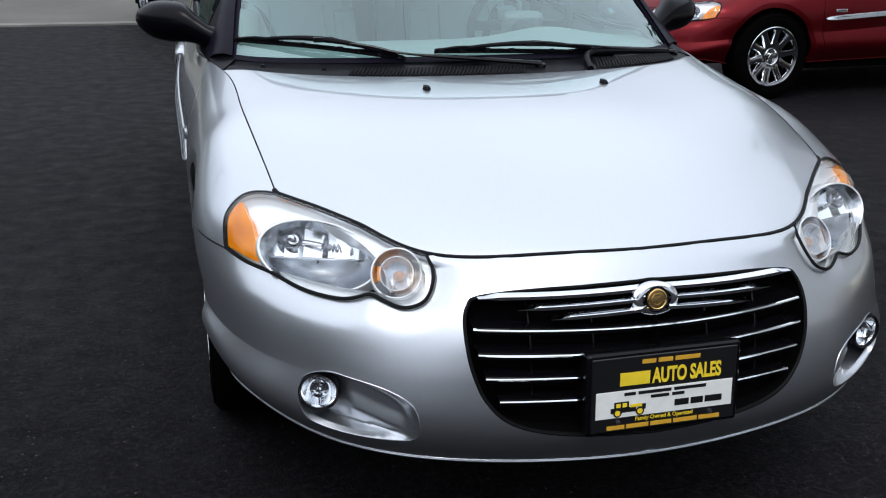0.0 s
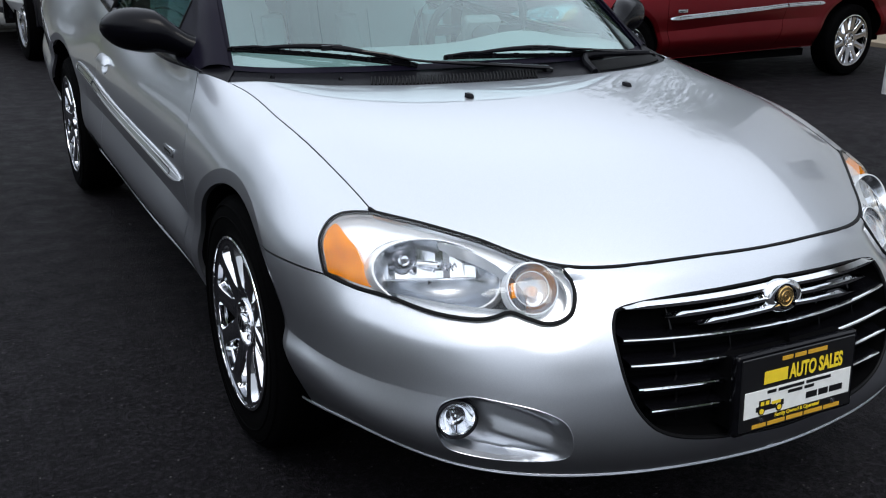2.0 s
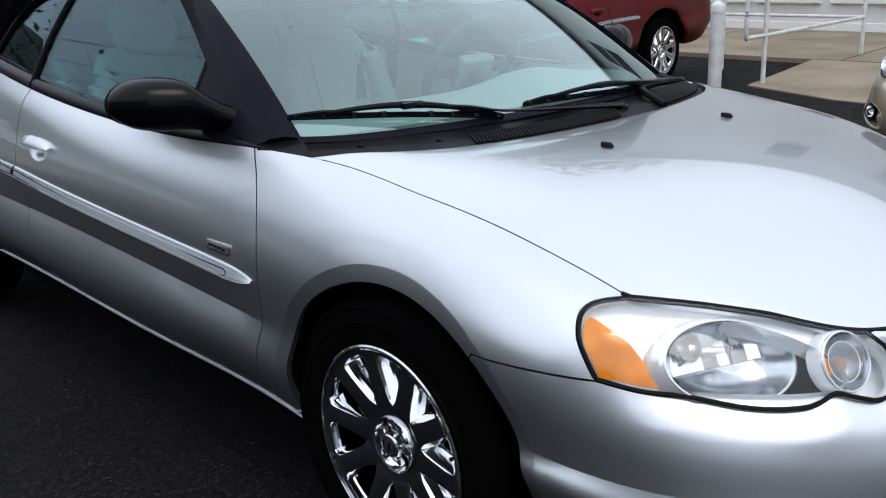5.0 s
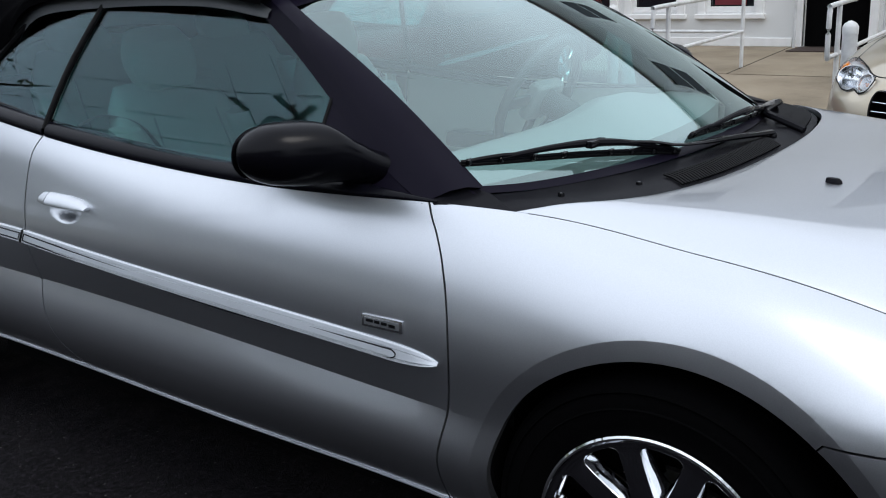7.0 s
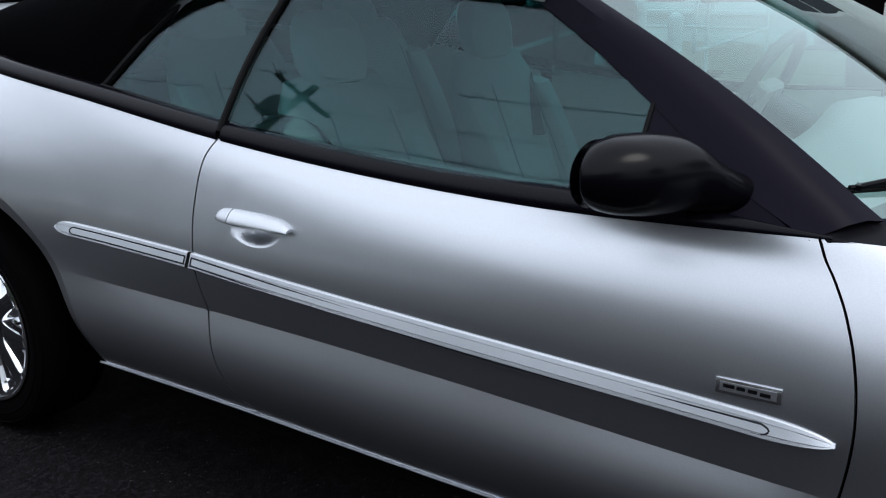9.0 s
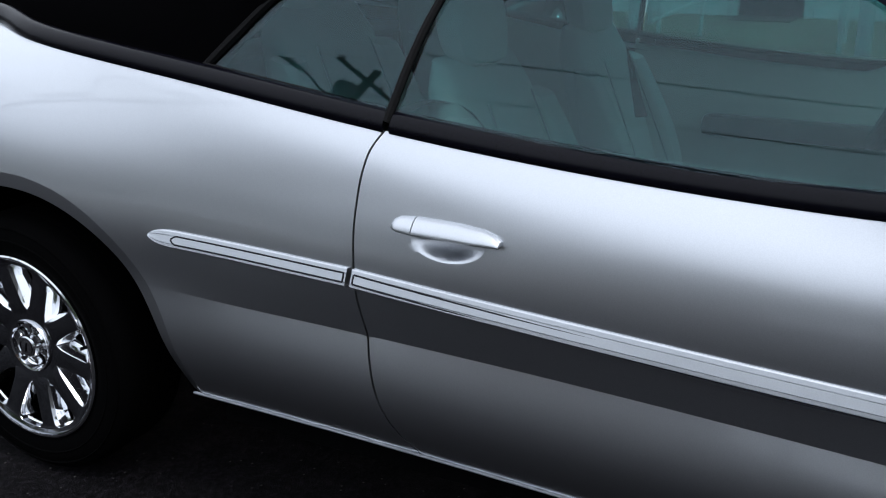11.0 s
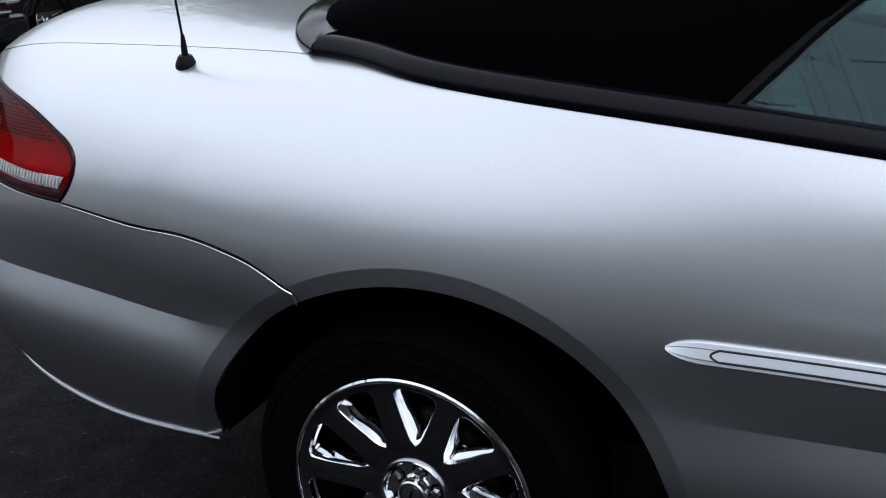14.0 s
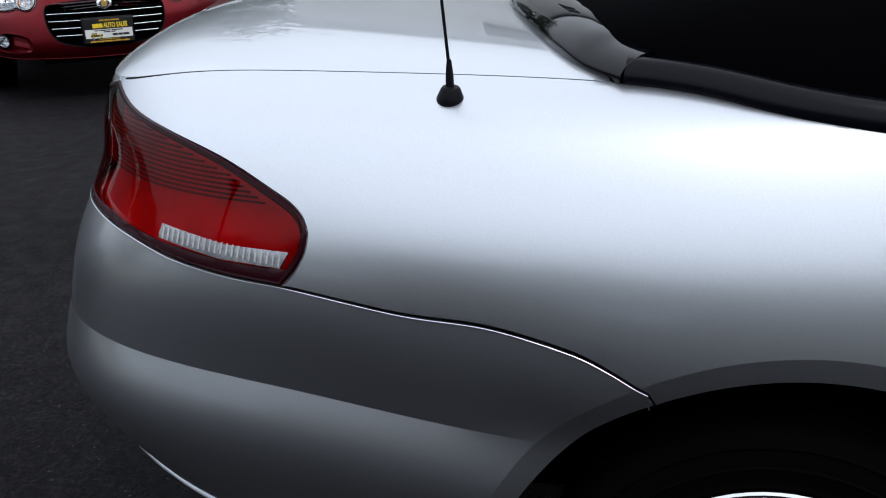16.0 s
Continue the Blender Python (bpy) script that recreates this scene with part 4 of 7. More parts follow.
def main_chamber(shell, flip, m):
    """The upper half of the main bowl: fluted mirror wall over a flat shelf, with the bulb in its dark collar."""
    flutes = ((-.105, .004), (-.092, .012), (-.078, .003), (-.050, .001), (-.036, .010), (-.020, .004), (.002, .0), (.016, .009), (.030, .003), (.060, .0), (.080, .009), (.092, .004))
    wall = [[(x, y, -.036 + z + .10 * (y - .025) ** 2 / .03) for y in np.linspace(-.002, .060, 7)] for x, z in flutes]
    part("reflector_wall", flip(moved(grid(np.array(wall)), m)), REFLECTOR, shell, "", 12)
    part("reflector_shelf", flip(moved(data_of(box((-.100, -.006, -.05), (.078, -.002, -.011), .0015, 1)), m)), LAMP_GREY, shell)
    at = m @ Matrix.Translation((-.060, .036, 0)) @ Matrix.Diagonal((1.15, 1, 1, 1))
    part("bulb_collar", flip(moved(turned([(-.045, .012), (-.030, .015), (-.022, .0205), (-.016, .0215), (-.014, .019), (-.020, .015), (-.030, .010)], 28, "z"), at)), SPOKE_CHROME, shell, "dark bulb collar")
    part("bulb", flip(moved(turned([(-.036, .006), (-.012, .0075), (-.006, .006), (-.003, .0006)], 18, "z"), at)), CHROME, shell)
    part("bulb_stem", flip(moved(tube([(-.038, .030, -.022), (-.020, .028, -.019), (.004, .024, -.018)], .0062, 10), m)), CHROME, shell)
    coil = [(.008 + .0042 * k, .022 + (.005 if k % 2 else -.004), -.018) for k in range(9)]
    part("bulb_clip", flip(moved(tube(catmull(coil, .002), .0017, 6), m)), SPOKE_CHROME, shell)


def headlamp(sign):
    flip = mirrored if sign > 0 else (lambda d: d)
    keep = shrink(PANELS["headlamp"], .004)
    holes = [h[inside(keep, h)] for *_, h in LAMP_BOWLS]
    shell = part("headlamp", flip(sheet_behind(PANELS["headlamp"], .020, .012, holes)), LAMP_WHITE, CAR, "clear headlamp with amber side marker", 40)
    part("lamp_back", flip(sheet_behind(PANELS["headlamp"], .046, .016, holes[:1])), LAMP_WHITE, shell)
    part("lens", flip(panel(PANELS["headlamp"], gap=.006, lift=.002, flange=.012, folds=False)), LENS, shell).visible_shadow = False
    p, n = skin(resample(shrink(PANELS["headlamp"], .0035), .012))
    part("lamp_seal", flip(tube(p - n * .003, .0038, 6, closed=True)), SEAL_AND_GAP, shell, "black rubber seal")
    # main beam bowl and direction indicator bowl
    for name, rim, deep, m, _ in LAMP_BOWLS:
        part(name, flip(moved(bowl(rim, deep), m)), LAMP_GREY, shell, "", 50)
        ring = tube([(rim * 1.04 * math.cos(a), rim * 1.04 * math.sin(a), .003) for a in np.linspace(0, 2 * math.pi, 48, endpoint=False)], .0016, 6, closed=True)
        part("reflector_ring", flip(moved(ring, m)), LAMP_WHITE, shell)
        skirt = turned([(.002, rim * 1.05), (-.003, rim * 1.10), (-.030, rim * 1.16)], 40, "z")
        part("bezel", flip(moved(skirt, m)), LAMP_WHITE, shell)
        if name == "main_reflector":
            main_chamber(shell, flip, Matrix.Translation(m.translation) @ LAMP_TURN)
        else:
            bulb = turned([(-.03, .010), (-.018, .0115), (-.011, .009), (-.007, .0006)], 20, "z")
            part("amber_bulb", flip(moved(bulb, m @ Matrix.Translation((.004, -.004, 0)))), PEACH, shell, "orange indicator bulb")
            part("amber_tab", flip(moved(data_of(box((-.040, -.016, -.016), (-.030, .014, -.006), .003)), m)), AMBER, shell)
            rim_ring = tube([(.034 * math.cos(a), .034 * math.sin(a), -.003) for a in np.linspace(0, 2 * math.pi, 40, endpoint=False)], .0010, 6, closed=True)
            part("inner_lens_ring", flip(moved(rim_ring, m)), LAMP_WHITE, shell)
            for k in range(-9, 10):
                h = math.sqrt(max(0, .033 ** 2 - (k * .0035) ** 2))
                part("lens_rib", flip(moved(tube([(k * .0035, -h, -.003), (k * .0035, h, -.003)], .0012, 5), m)), RIB_LENS, shell)
    rear = LAMP_SIDE[1:int(len(LAMP_SIDE) * .52)] - (.011, 0)
    amber = np.vstack([rear, nose((.736, .690), (.728, .664), (.7225, .634), (.7190, .605), (.7182, .5985), (.7215, .5955), (.739, .5965), (.765, .604))])
    amber = catmull(np.vstack([amber[:-8:2], amber[-8:]]), .010, True)
    part("side_marker", flip(panel(amber, gap=.001, lift=-.004, flange=.02, folds=False)), AMBER, shell, "amber side marker")
    corner = catmull(nose((.7195, .630), (.712, .622), (.703, .612), (.695, .6035), (.703, .6015), (.7185, .603)), .006, True)
    part("lamp_corner", flip(panel(corner, gap=.001, lift=-.005, flange=.010, folds=False)), GLOSS_BLACK, shell, "black lamp corner")


for s_ in (-1, 1):
    headlamp(s_)


def fog_pocket():
    uv, fs, _ = cloth_cut(FOG, (), .008)
    p, n = skin(uv)
    c = np.cross(p[fs[:, 1]] - p[fs[:, 0]], p[fs[:, 2]] - p[fs[:, 0]])
    bad = (c * n[fs[:, 0]]).sum(1) < 0
    fs[bad] = fs[bad][:, ::-1]
    d = np.min(np.linalg.norm(uv[:, None] - resample(FOG, .006)[None], axis=2), axis=1)
    e = np.clip(d / .024, 0, 1)
    e = e * e * (3 - 2 * e)
    w = -p[:, 0]
    deep = .022 + np.clip((w - .47) / .13, 0, 1) * .045
    ridge = np.clip(1 - np.abs((p[:, 2] - .352) - (.56 - w) * -.25) / .03, 0, 1) * .010 * (w < .57)
    p[:, 1] += e * (deep - ridge)
    return [tuple(v) for v in p], [tuple(int(i) for i in f) for f in fs]


POCKETS = pair("fog_lamp_pocket", fog_pocket(), SILVER, sharp=50)
rim_, nrm_ = skin(resample(FOG, .012))
pair("pocket_lip", tube(rim_ - nrm_ * .001, .0013, 6, closed=True), SILVER)
for k_, pocket in ((1, POCKETS[0]), (-1, POCKETS[1])):
    c_, n_ = skin(nose((.628, .382)))
    way_ = Vector((-.25, -1, 0.02)).normalized()
    m_ = frame_at(Vector(c_[0]) + Vector((0, .022, -.002)), way_) @ Matrix.Scale(.83, 4)
    flip_ = mirrored if k_ < 0 else (lambda d: d)
    part("fog_lamp", flip_(moved(turned([(-.03, .049), (.004, .049), (.008, .046), (.004, .043), (-.004, .042)], 40, "z"), m_)), TRIM, pocket, "round fog lamp in a black ring")
    part("fog_reflector", flip_(moved(bowl(.041, .034, .001), m_)), REFLECTOR, pocket)
    part("fog_bulb", flip_(moved(turned([(-.03, .008), (-.008, .008), (-.004, .0005)], 16, "z"), m_)), CHROME, pocket)
    part("fog_divider", flip_(moved(data_of(box((-.0015, -.038, -.02), (.0015, .038, -.004))), m_)), REFLECTOR, pocket)
    part("fog_lens", flip_(moved(turned([(.003, .042), (.007, .03), (.009, .015), (.0095, .0005)], 40, "z"), m_)), LENS, pocket)


def nose_y(w, z):
    p, _ = skin(nose((max(w, .001), z)))
    return p[0, 1]


def grille():
    mesh_back = part("grille", both_halves((*sheet_behind(GRILLE, .045, .02), [])), DARK, CAR, "black grille with chrome bars", 40)
    ring, nr = skin(GRILLE)
    path = ring - nr * .004
    path = np.vstack([path, path[::-1][1:-1] * (-1, 1, 1)])
    part("grille_surround", tube(path, .0042, 8, closed=True), SEAL_AND_GAP, mesh_back, "black grille surround")
    for z, reach in ((.535, .348), (.491, .343), (.447, .332), (.403, .308)):
        ws = np.linspace(-reach, reach, 41)
        ys = np.array([nose_y(abs(w), z) for w in ws])
        path = np.stack([ws, ys + .006, np.full(41, z)], 1)
        part("grille_bar", tube(path, .0042, 8, flat=.8), CHROME, mesh_back, "chrome bar")
        slat = np.array([[(w, y + .008, z - .010), (w, y + .008, z + .003), (w, y + .05, z + .008), (w, y + .05, z - .012)] for w, y in zip(ws, ys)])
        part("grille_slat", grid(slat, closed_v=True), GLOSS_BLACK, mesh_back)
    for w in (.12, .24):
        for s in (-1, 1):
            zs = np.linspace(.345 + w * .12, .60, 12)
            path = [(s * w, nose_y(w, z) + .030, z) for z in zs]
            part("grille_upright", tube(path, .0022, 6), GLOSS_BLACK, mesh_back)
    # chrome wings: three stripes each side of the round emblem
    for k, (z0, reach) in enumerate(((.601, .335), (.585, .268), (.569, .210))):
        for s in (-1, 1):
            ws = np.linspace(.02, reach, 24)
            zs = z0 - ws * (.034 + .008 * k)
            half = .0072 * np.clip((reach - ws) / .04, .10, 1)
            rows = np.array([[(s * w, nose_y(w, z) + .004, z + h), (s * w, nose_y(w, z) - .012, z + h * .55), (s * w, nose_y(w, z) - .012, z - h * .3), (s * w, nose_y(w, z) + .004, z - h)] for w, z, h in zip(ws, zs, half)])
            part("emblem_wing", grid(rows), CHROME, mesh_back, "chrome wing stripe", 60)
    m = frame_at((0, -.926, .583), (0, -1, .16))
    badge = part("emblem", moved(turned([(-.014, .044), (.002, .045), (.0062, .042), (.0082, .034), (.0082, .028)], 48, "z"), m @ Matrix.Diagonal((1.08, .74, 1, 1))), CHROME, mesh_back, "round chrome and gold emblem", 60)
    part("emblem_ring", moved(turned([(.0082, .0255), (.0088, .0238), (.0080, .021)], 48, "z"), m), GLOSS_BLACK, mesh_back)
    part("emblem_disc", moved(turned([(.006, .0215), (.0098, .0205), (.0108, .0185), (.0098, .0170), (.0100, .010), (.0104, .0004)], 40, "z"), m), GOLD_TRIM, mesh_back, "gold disc")
    part("emblem_relief", moved(turned([(.0098, .0125), (.0116, .0115), (.0116, .0095), (.0098, .0085)], 32, "z"), m), GOLD_TRIM, mesh_back)
    part("emblem_relief", moved(turned([(.0100, .0045), (.0118, .0035), (.0118, .0004)], 20, "z"), m), GOLD_TRIM, mesh_back)


grille()

YELLOW = plain("yellow_print", (.85, .62, .03), .45, vary=.05)
ORANGE = plain("ochre_print", (.62, .34, .03), .45, vary=.05)
PLATE_WHITE = plain("plate_white", (.78, .79, .76), .4, vary=.04)
PLATE_BLACK = plain("plate_black", (.006, .006, .007), .35, vary=.1)


def dealer_plate(parent):
    m = frame_at((0, -.993, .424), (0, -1, .07))
    frame_ob = part("number_plate", box((-.160, -.083, -.022), (.160, .083, .000), .010, 3, m), GLOSS_BLACK, parent, "black dealer plate with yellow lettering")
    part("plate_holder", box((-.150, -.075, -.10), (.150, .075, -.018), .004, 2, m), DARK, frame_ob)
    part("plate_sheet", box((-.150, -.074, -.002), (.150, .074, .002), .0015, 1, m), PLATE_BLACK, frame_ob)
    lift = m @ Matrix.Translation((0, 0, .0028))
    part("plate_band", box((-.142, -.046, 0), (.142, .008, .0014), .0005, 1, lift), PLATE_WHITE, frame_ob, "white band")
    bars([(-.050, -.022, .062), (-.017, .013, .062), (.018, .070, .062)], .0085, ORANGE, frame_ob, lift)
    bars([(-.094, -.033, .030)], .026, YELLOW, frame_ob, lift)
    lettering("AUTO SALES", .041, YELLOW, frame_ob, lift @ Matrix.Translation((.044, .030, .0006)), stretch=.62, bold=.0014)
    over = lift @ Matrix.Translation((0, 0, .0016))
    bars([(-.085, -.062, .0005), (-.056, .012, .0005), (.018, .085, .0005), (-.030, .008, -.0095), (.014, .040, -.0095)], .0062, PLATE_BLACK, frame_ob, over)
    bars([(.020, .050, -.028), (.054, .080, -.028), (.084, .120, -.028)], .013, PLATE_BLACK, frame_ob, over)
    # small picture of an old motor car
    old = [((-.112, -.036), (-.060, -.026), PLATE_BLACK), ((-.105, -.027), (-.075, -.014), PLATE_BLACK), ((-.101, -.025), (-.092, -.017), YELLOW), ((-.088, -.025), (-.079, -.017), YELLOW),
           ((-.072, -.027), (-.048, -.021), YELLOW), ((-.050, -.033), (-.040, -.022), PLATE_BLACK)]
    for a, b, c in old:
        part("printed_shape", box((*a, 0), (*b, .0006 if c is PLATE_BLACK else .001), m=over), c, frame_ob)
    for x in (-.098, -.052):
        part("printed_wheel", moved(turned([(.0002, .0085), (.0012, .0085), (.0012, .0005)], 24, "z"), over @ Matrix.Translation((x, -.036, 0))), PLATE_BLACK, frame_ob)
        part("printed_wheel", moved(turned([(.0004, .0055), (.0016, .0055), (.0016, .0005)], 24, "z"), over @ Matrix.Translation((x, -.036, 0))), YELLOW, frame_ob)
    lettering("Family Owned & Operated", .0116, YELLOW, frame_ob, lift @ Matrix.Translation((0, -.0525, .0006)), stretch=.95, bold=.0001)
    bars([(-.118, -.082, -.066), (-.078, -.032, -.066), (-.028, .016, -.066), (.020, .070, -.066), (.074, .118, -.066)], .0085, ORANGE, frame_ob, lift)
    for x in (-.096, .096):
        part("plate_screw", moved(turned([(0, .0055), (.003, .005), (.0036, .0005)], 16, "z"), lift @ Matrix.Translation((x, -.055, 0))), SATIN, frame_ob)


dealer_plate(CAR)

# washer jets on the bonnet
HOOD_S = hood_sheet()


def hood_z(x, y):
    d = (HOOD_S[:, :, 0] - x) ** 2 + (HOOD_S[:, :, 1] - y) ** 2
    i = np.unravel_index(d.argmin(), d.shape)
    return float(HOOD_S[i][2])


for s_ in (-1, 1):
    z_ = hood_z(s_ * .243, -.09)
    jet = joined(moved(turned([(-.004, .0125), (.004, .0115), (.009, .008), (.0105, .0005)], 20, "z"), pose(s_ * .243, -.092, z_) @ Matrix.Diagonal((.85, 1.35, 1, 1))), data_of(box((s_ * .243 - .006, -.090, z_), (s_ * .243 + .006, -.078, z_ + .010), .002)))
    part("washer_jet", jet, TRIM, HOOD, "black washer jet")

from mathutils.bvhtree import BVHTree

# ---- windscreen, side glass, canvas roof, trims ----
def glass_x(y, z):
    """Half width of the side glass at (y, z)."""
    base = np.interp(y, [.45, 1.0, 1.73, 2.2, 2.6], [.752, .765, .758, .697, .63])
    belt = np.interp(y, [.45, 1.0, 1.73, 2.2, 2.6], [.872, .885, .935, .987, 1.03])
    t = (z - belt) / .34
    return base - .155 * t - .03 * t * t


def side_sheet(outline, step=.03, inset=0.0, thick=.004):
    """A pane or cover that follows the side glass, from an outline in (y, z)."""
    uv, fs, _ = cloth_cut(np.asarray(outline, float), (), step)
    def at(off):
        return np.stack([-(glass_x(uv[:, 0], uv[:, 1]) - off), uv[:, 0], uv[:, 1]], 1)
    a, b = at(inset), at(inset + thick)
    k = len(a)
    c = np.cross(a[fs[:, 1]] - a[fs[:, 0]], a[fs[:, 2]] - a[fs[:, 0]])[:, 0]
    fs[c > 0] = fs[c > 0][:, ::-1]
    faces = [tuple(int(i) for i in f) for f in fs] + [tuple(int(i) + k for i in f[::-1]) for f in fs]
    faces += [(x, y, y + k, x + k) for x, y in [(q, p) for p, q in edge_loops(fs)]]
    return [tuple(v) for v in np.vstack([a, b])], faces


PILLAR_REAR = catmull([(.520, .868), (.640, .935), (.781, 1.031), (.92, 1.122), (1.068, 1.205)], .03)
ROOF_EDGE = catmull([(1.068, 1.205), (1.12, 1.228), (1.25, 1.243), (1.45, 1.250), (1.617, 1.240)], .03)
DIV = [(1.722, .935), (1.690, 1.075), (1.627, 1.240)]
Q_REAR = [(1.93, 1.222), (2.065, 1.118), (2.13, 1.055), (2.197, .987)]
door_pane = np.vstack([[(.56, .868), (1.0, .883), (1.722, .933)], DIV[1:], ROOF_EDGE[::-1][1:], PILLAR_REAR[::-1][1:-2]])
quarter_pane = np.vstack([[(1.742, .935), (2.0, .962), (2.197, .987)], Q_REAR[::-1][1:], [(1.75, 1.236), (1.647, 1.240)], [(1.71, 1.075)]])
for ob_ in (*pair("window_glass", side_sheet(door_pane), GLASS, DOORS, "green-tinted side window glass"), *pair("window_glass", side_sheet(quarter_pane), GLASS, QUARTERS, "green-tinted quarter window glass")):
    ob_.visible_shadow = False


def along_glass(pts, out=.004):
    return [(-(glass_x(y, z) + out), y, z) for y, z in pts]


pair("window_divider", tube(along_glass(catmull([(1.737, .925), *[(y + .012, z) for y, z in DIV[1:]]], .03)), .0085, 8), SEAL_AND_GAP, QUARTERS, "black rubber window divider")
pair("window_seal", tube(along_glass(catmull([*Q_REAR, (2.2, .975)], .03), .002), .010, 8), SEAL_AND_GAP, QUARTERS)
pair("roof_rail_seal", tube(along_glass(np.vstack([ROOF_EDGE, [(1.75, 1.238), (1.93, 1.224)]]), -.001), .013, 8), CANVAS)
# black corner triangle that carries the door mirror
sail = [(.527, .868), (.64, .938), (.782, 1.035), (.792, 1.03), (.798, .96), (.80, .882), (.70, .874)]
pair("mirror_triangle", side_sheet(sail, inset=-.010, thick=.012), PILLAR, DOORS, "black plastic corner cover")
pair("triangle_edge", tube(along_glass([(.797, .884), (.793, .96), (.787, 1.035)], .008), .006, 6), SEAL_AND_GAP, DOORS)


def sweep(path, profile, up=(0, 0, 1), ease=None):
    """A section (out, up) carried along a path on the right-hand side; out points away from the car."""
    p = np.asarray(path, float)
    t = np.gradient(p, axis=0)
    t /= np.linalg.norm(t, axis=1)[:, None]
    side_ = np.cross(t, np.array(up, float))
    side_ /= np.linalg.norm(side_, axis=1)[:, None]
    rise = np.cross(side_, t)
    pr = np.asarray(profile, float)
    k = np.ones(len(p)) if ease is None else np.asarray(ease)
    ring = p[:, None] + (side_[:, None] * pr[None, :, :1] + rise[:, None] * pr[None, :, 1:]) * k[:, None, None]
    vs, fs = grid(ring, closed_v=True)
    m, n = len(p), len(pr)
    fs += [tuple(range(n)), tuple(range((m - 1) * n + n - 1, (m - 1) * n - 1, -1))]
    return vs, fs


def belt_path(y0, y1, out=.0, up=.0, n=60):
    us = np.linspace(u_top(y0), u_top(y1), n)
    q = np.stack([np.interp(us, SU, SKIN[:, -1, i]) for i in range(3)], 1) * (-1, 1, 1)
    return q + (out, 0, up)


# belt strip: a rounded black moulding between the metal and the glass or canvas
strip = [(-.016, -.006), (.0035, -.004), (.006, .002), (.0055, .010), (.001, .020), (-.007, .029), (-.016, .033), (-.024, .032), (-.029, .026), (-.030, .0)]
strip_l = [(-a, b) for a, b in strip]
pair("belt_moulding", sweep(belt_path(.475, 1.728), strip_l, ease=np.interp(np.arange(60), [0, 8, 16], [.12, .7, 1])), BELT_TRIM, DOORS, "black belt moulding")
pair("belt_moulding", sweep(belt_path(1.742, 2.915), [(a * (1.0 if a < 0 else 1.15), b * 1.02) for a, b in strip_l]), BELT_TRIM, QUARTERS, "black belt moulding")


pair("glass_run", tube(belt_path(.62, 1.728, .033, .026), .0068, 8), SEAL_AND_GAP, DOORS, "black rubber glass seal")
pair("glass_run", tube(belt_path(1.745, 2.19, .035, .027), .0068, 8), SEAL_AND_GAP, QUARTERS, "black rubber glass seal")


def rear_trim():
    """Gloss black moulding that follows the foot of the canvas round the back."""
    a = belt_path(2.915, 2.955, n=2)[0]
    half = catmull([(a[0], a[1], a[2]), (-.60, 2.965, 1.066), (-.55, 3.0, 1.080), (-.45, 3.046, 1.094), (-.25, 3.11, 1.103), (-.1, 3.15, 1.107), (0, 3.16, 1.108)], .02)
    full = np.vstack([half, half[::-1][1:] * (-1, 1, 1)])
    wide = [(.006, -.010), (.010, .002), (.009, .010), (.003, .019), (-.010, .028), (-.028, .035), (-.048, .038), (-.068, .037), (-.086, .031), (-.098, .020), (-.102, .0)]
    return sweep(full, [(-x, z) for x, z in wide])


part("boot_moulding", rear_trim(), PIANO, CAR, "gloss black moulding at the foot of the roof")


def soft_top():
    """Black canvas hood over the cabin."""
    foot = catmull([(-.640, 1.03, 1.222), (-.640, 1.25, 1.250), (-.632, 1.62, 1.250), (-.642, 1.93, 1.226), (-.655, 2.065, 1.121), (-.675, 2.132, 1.060), (-.690, 2.208, .992), (-.705, 2.32, .992),
                    (-.690, 2.5, 1.02), (-.655, 2.72, 1.055), (-.60, 2.90, 1.080), (-.50, 2.985, 1.098), (-.30, 3.055, 1.112), (-.02, 3.10, 1.116)], .035)
    ridge_y = np.interp(np.linspace(0, 1, len(foot)), [0, .2, .36, .5, .75, 1], [.975, 1.25, 1.62, 1.95, 2.55, 3.095])
    ridge_z = np.interp(ridge_y, [.97, 1.1, 1.3, 1.6, 1.9, 2.2, 2.5, 2.8, 3.06], [1.292, 1.325, 1.362, 1.386, 1.378, 1.330, 1.250, 1.170, 1.116])
    rows = []
    for (x, y, z), ry, rz in zip(foot, ridge_y, ridge_z):
        th = np.linspace(0, math.pi / 2, 16)
        rows.append([(x * math.cos(t) ** .62, y + (ry - y) * math.sin(t) ** 1.6, z + (rz - z) * math.sin(t) ** .85) for t in th])
    s = np.array(rows)
    s[:, -1, 0] = 0
    return both_halves((*grid(s[:, ::-1]), []))


ROOF = part("soft_top", soft_top(), CANVAS, CAR, "black canvas folding roof, closed", 50)



def rear_window():
    """The glass let into the back of the canvas."""
    vs, fs = soft_top()[:2]
    tree_ = BVHTree.FromPolygons([Vector(v) for v in vs], fs)
    rows = []
    for x in np.linspace(-.54, .54, 36):
        k = 1 - (x / .54) ** 2
        col = []
        for y in np.linspace(2.70 + .265 * k ** .8, 2.52 + .06 * k, 14):
            hit = tree_.ray_cast(Vector((x * (1 - .10 * (2.82 - y)), y, 2)), Vector((0, 0, -1)))
            col.append(hit[0] + hit[1] * (.005 if hit[1].z > 0 else -.005))
        rows.append([tuple(c) for c in col])
    return grid(np.array(rows))


part("rear_window", rear_window(), SCREEN, ROOF, "tinted rear window glass", 60)


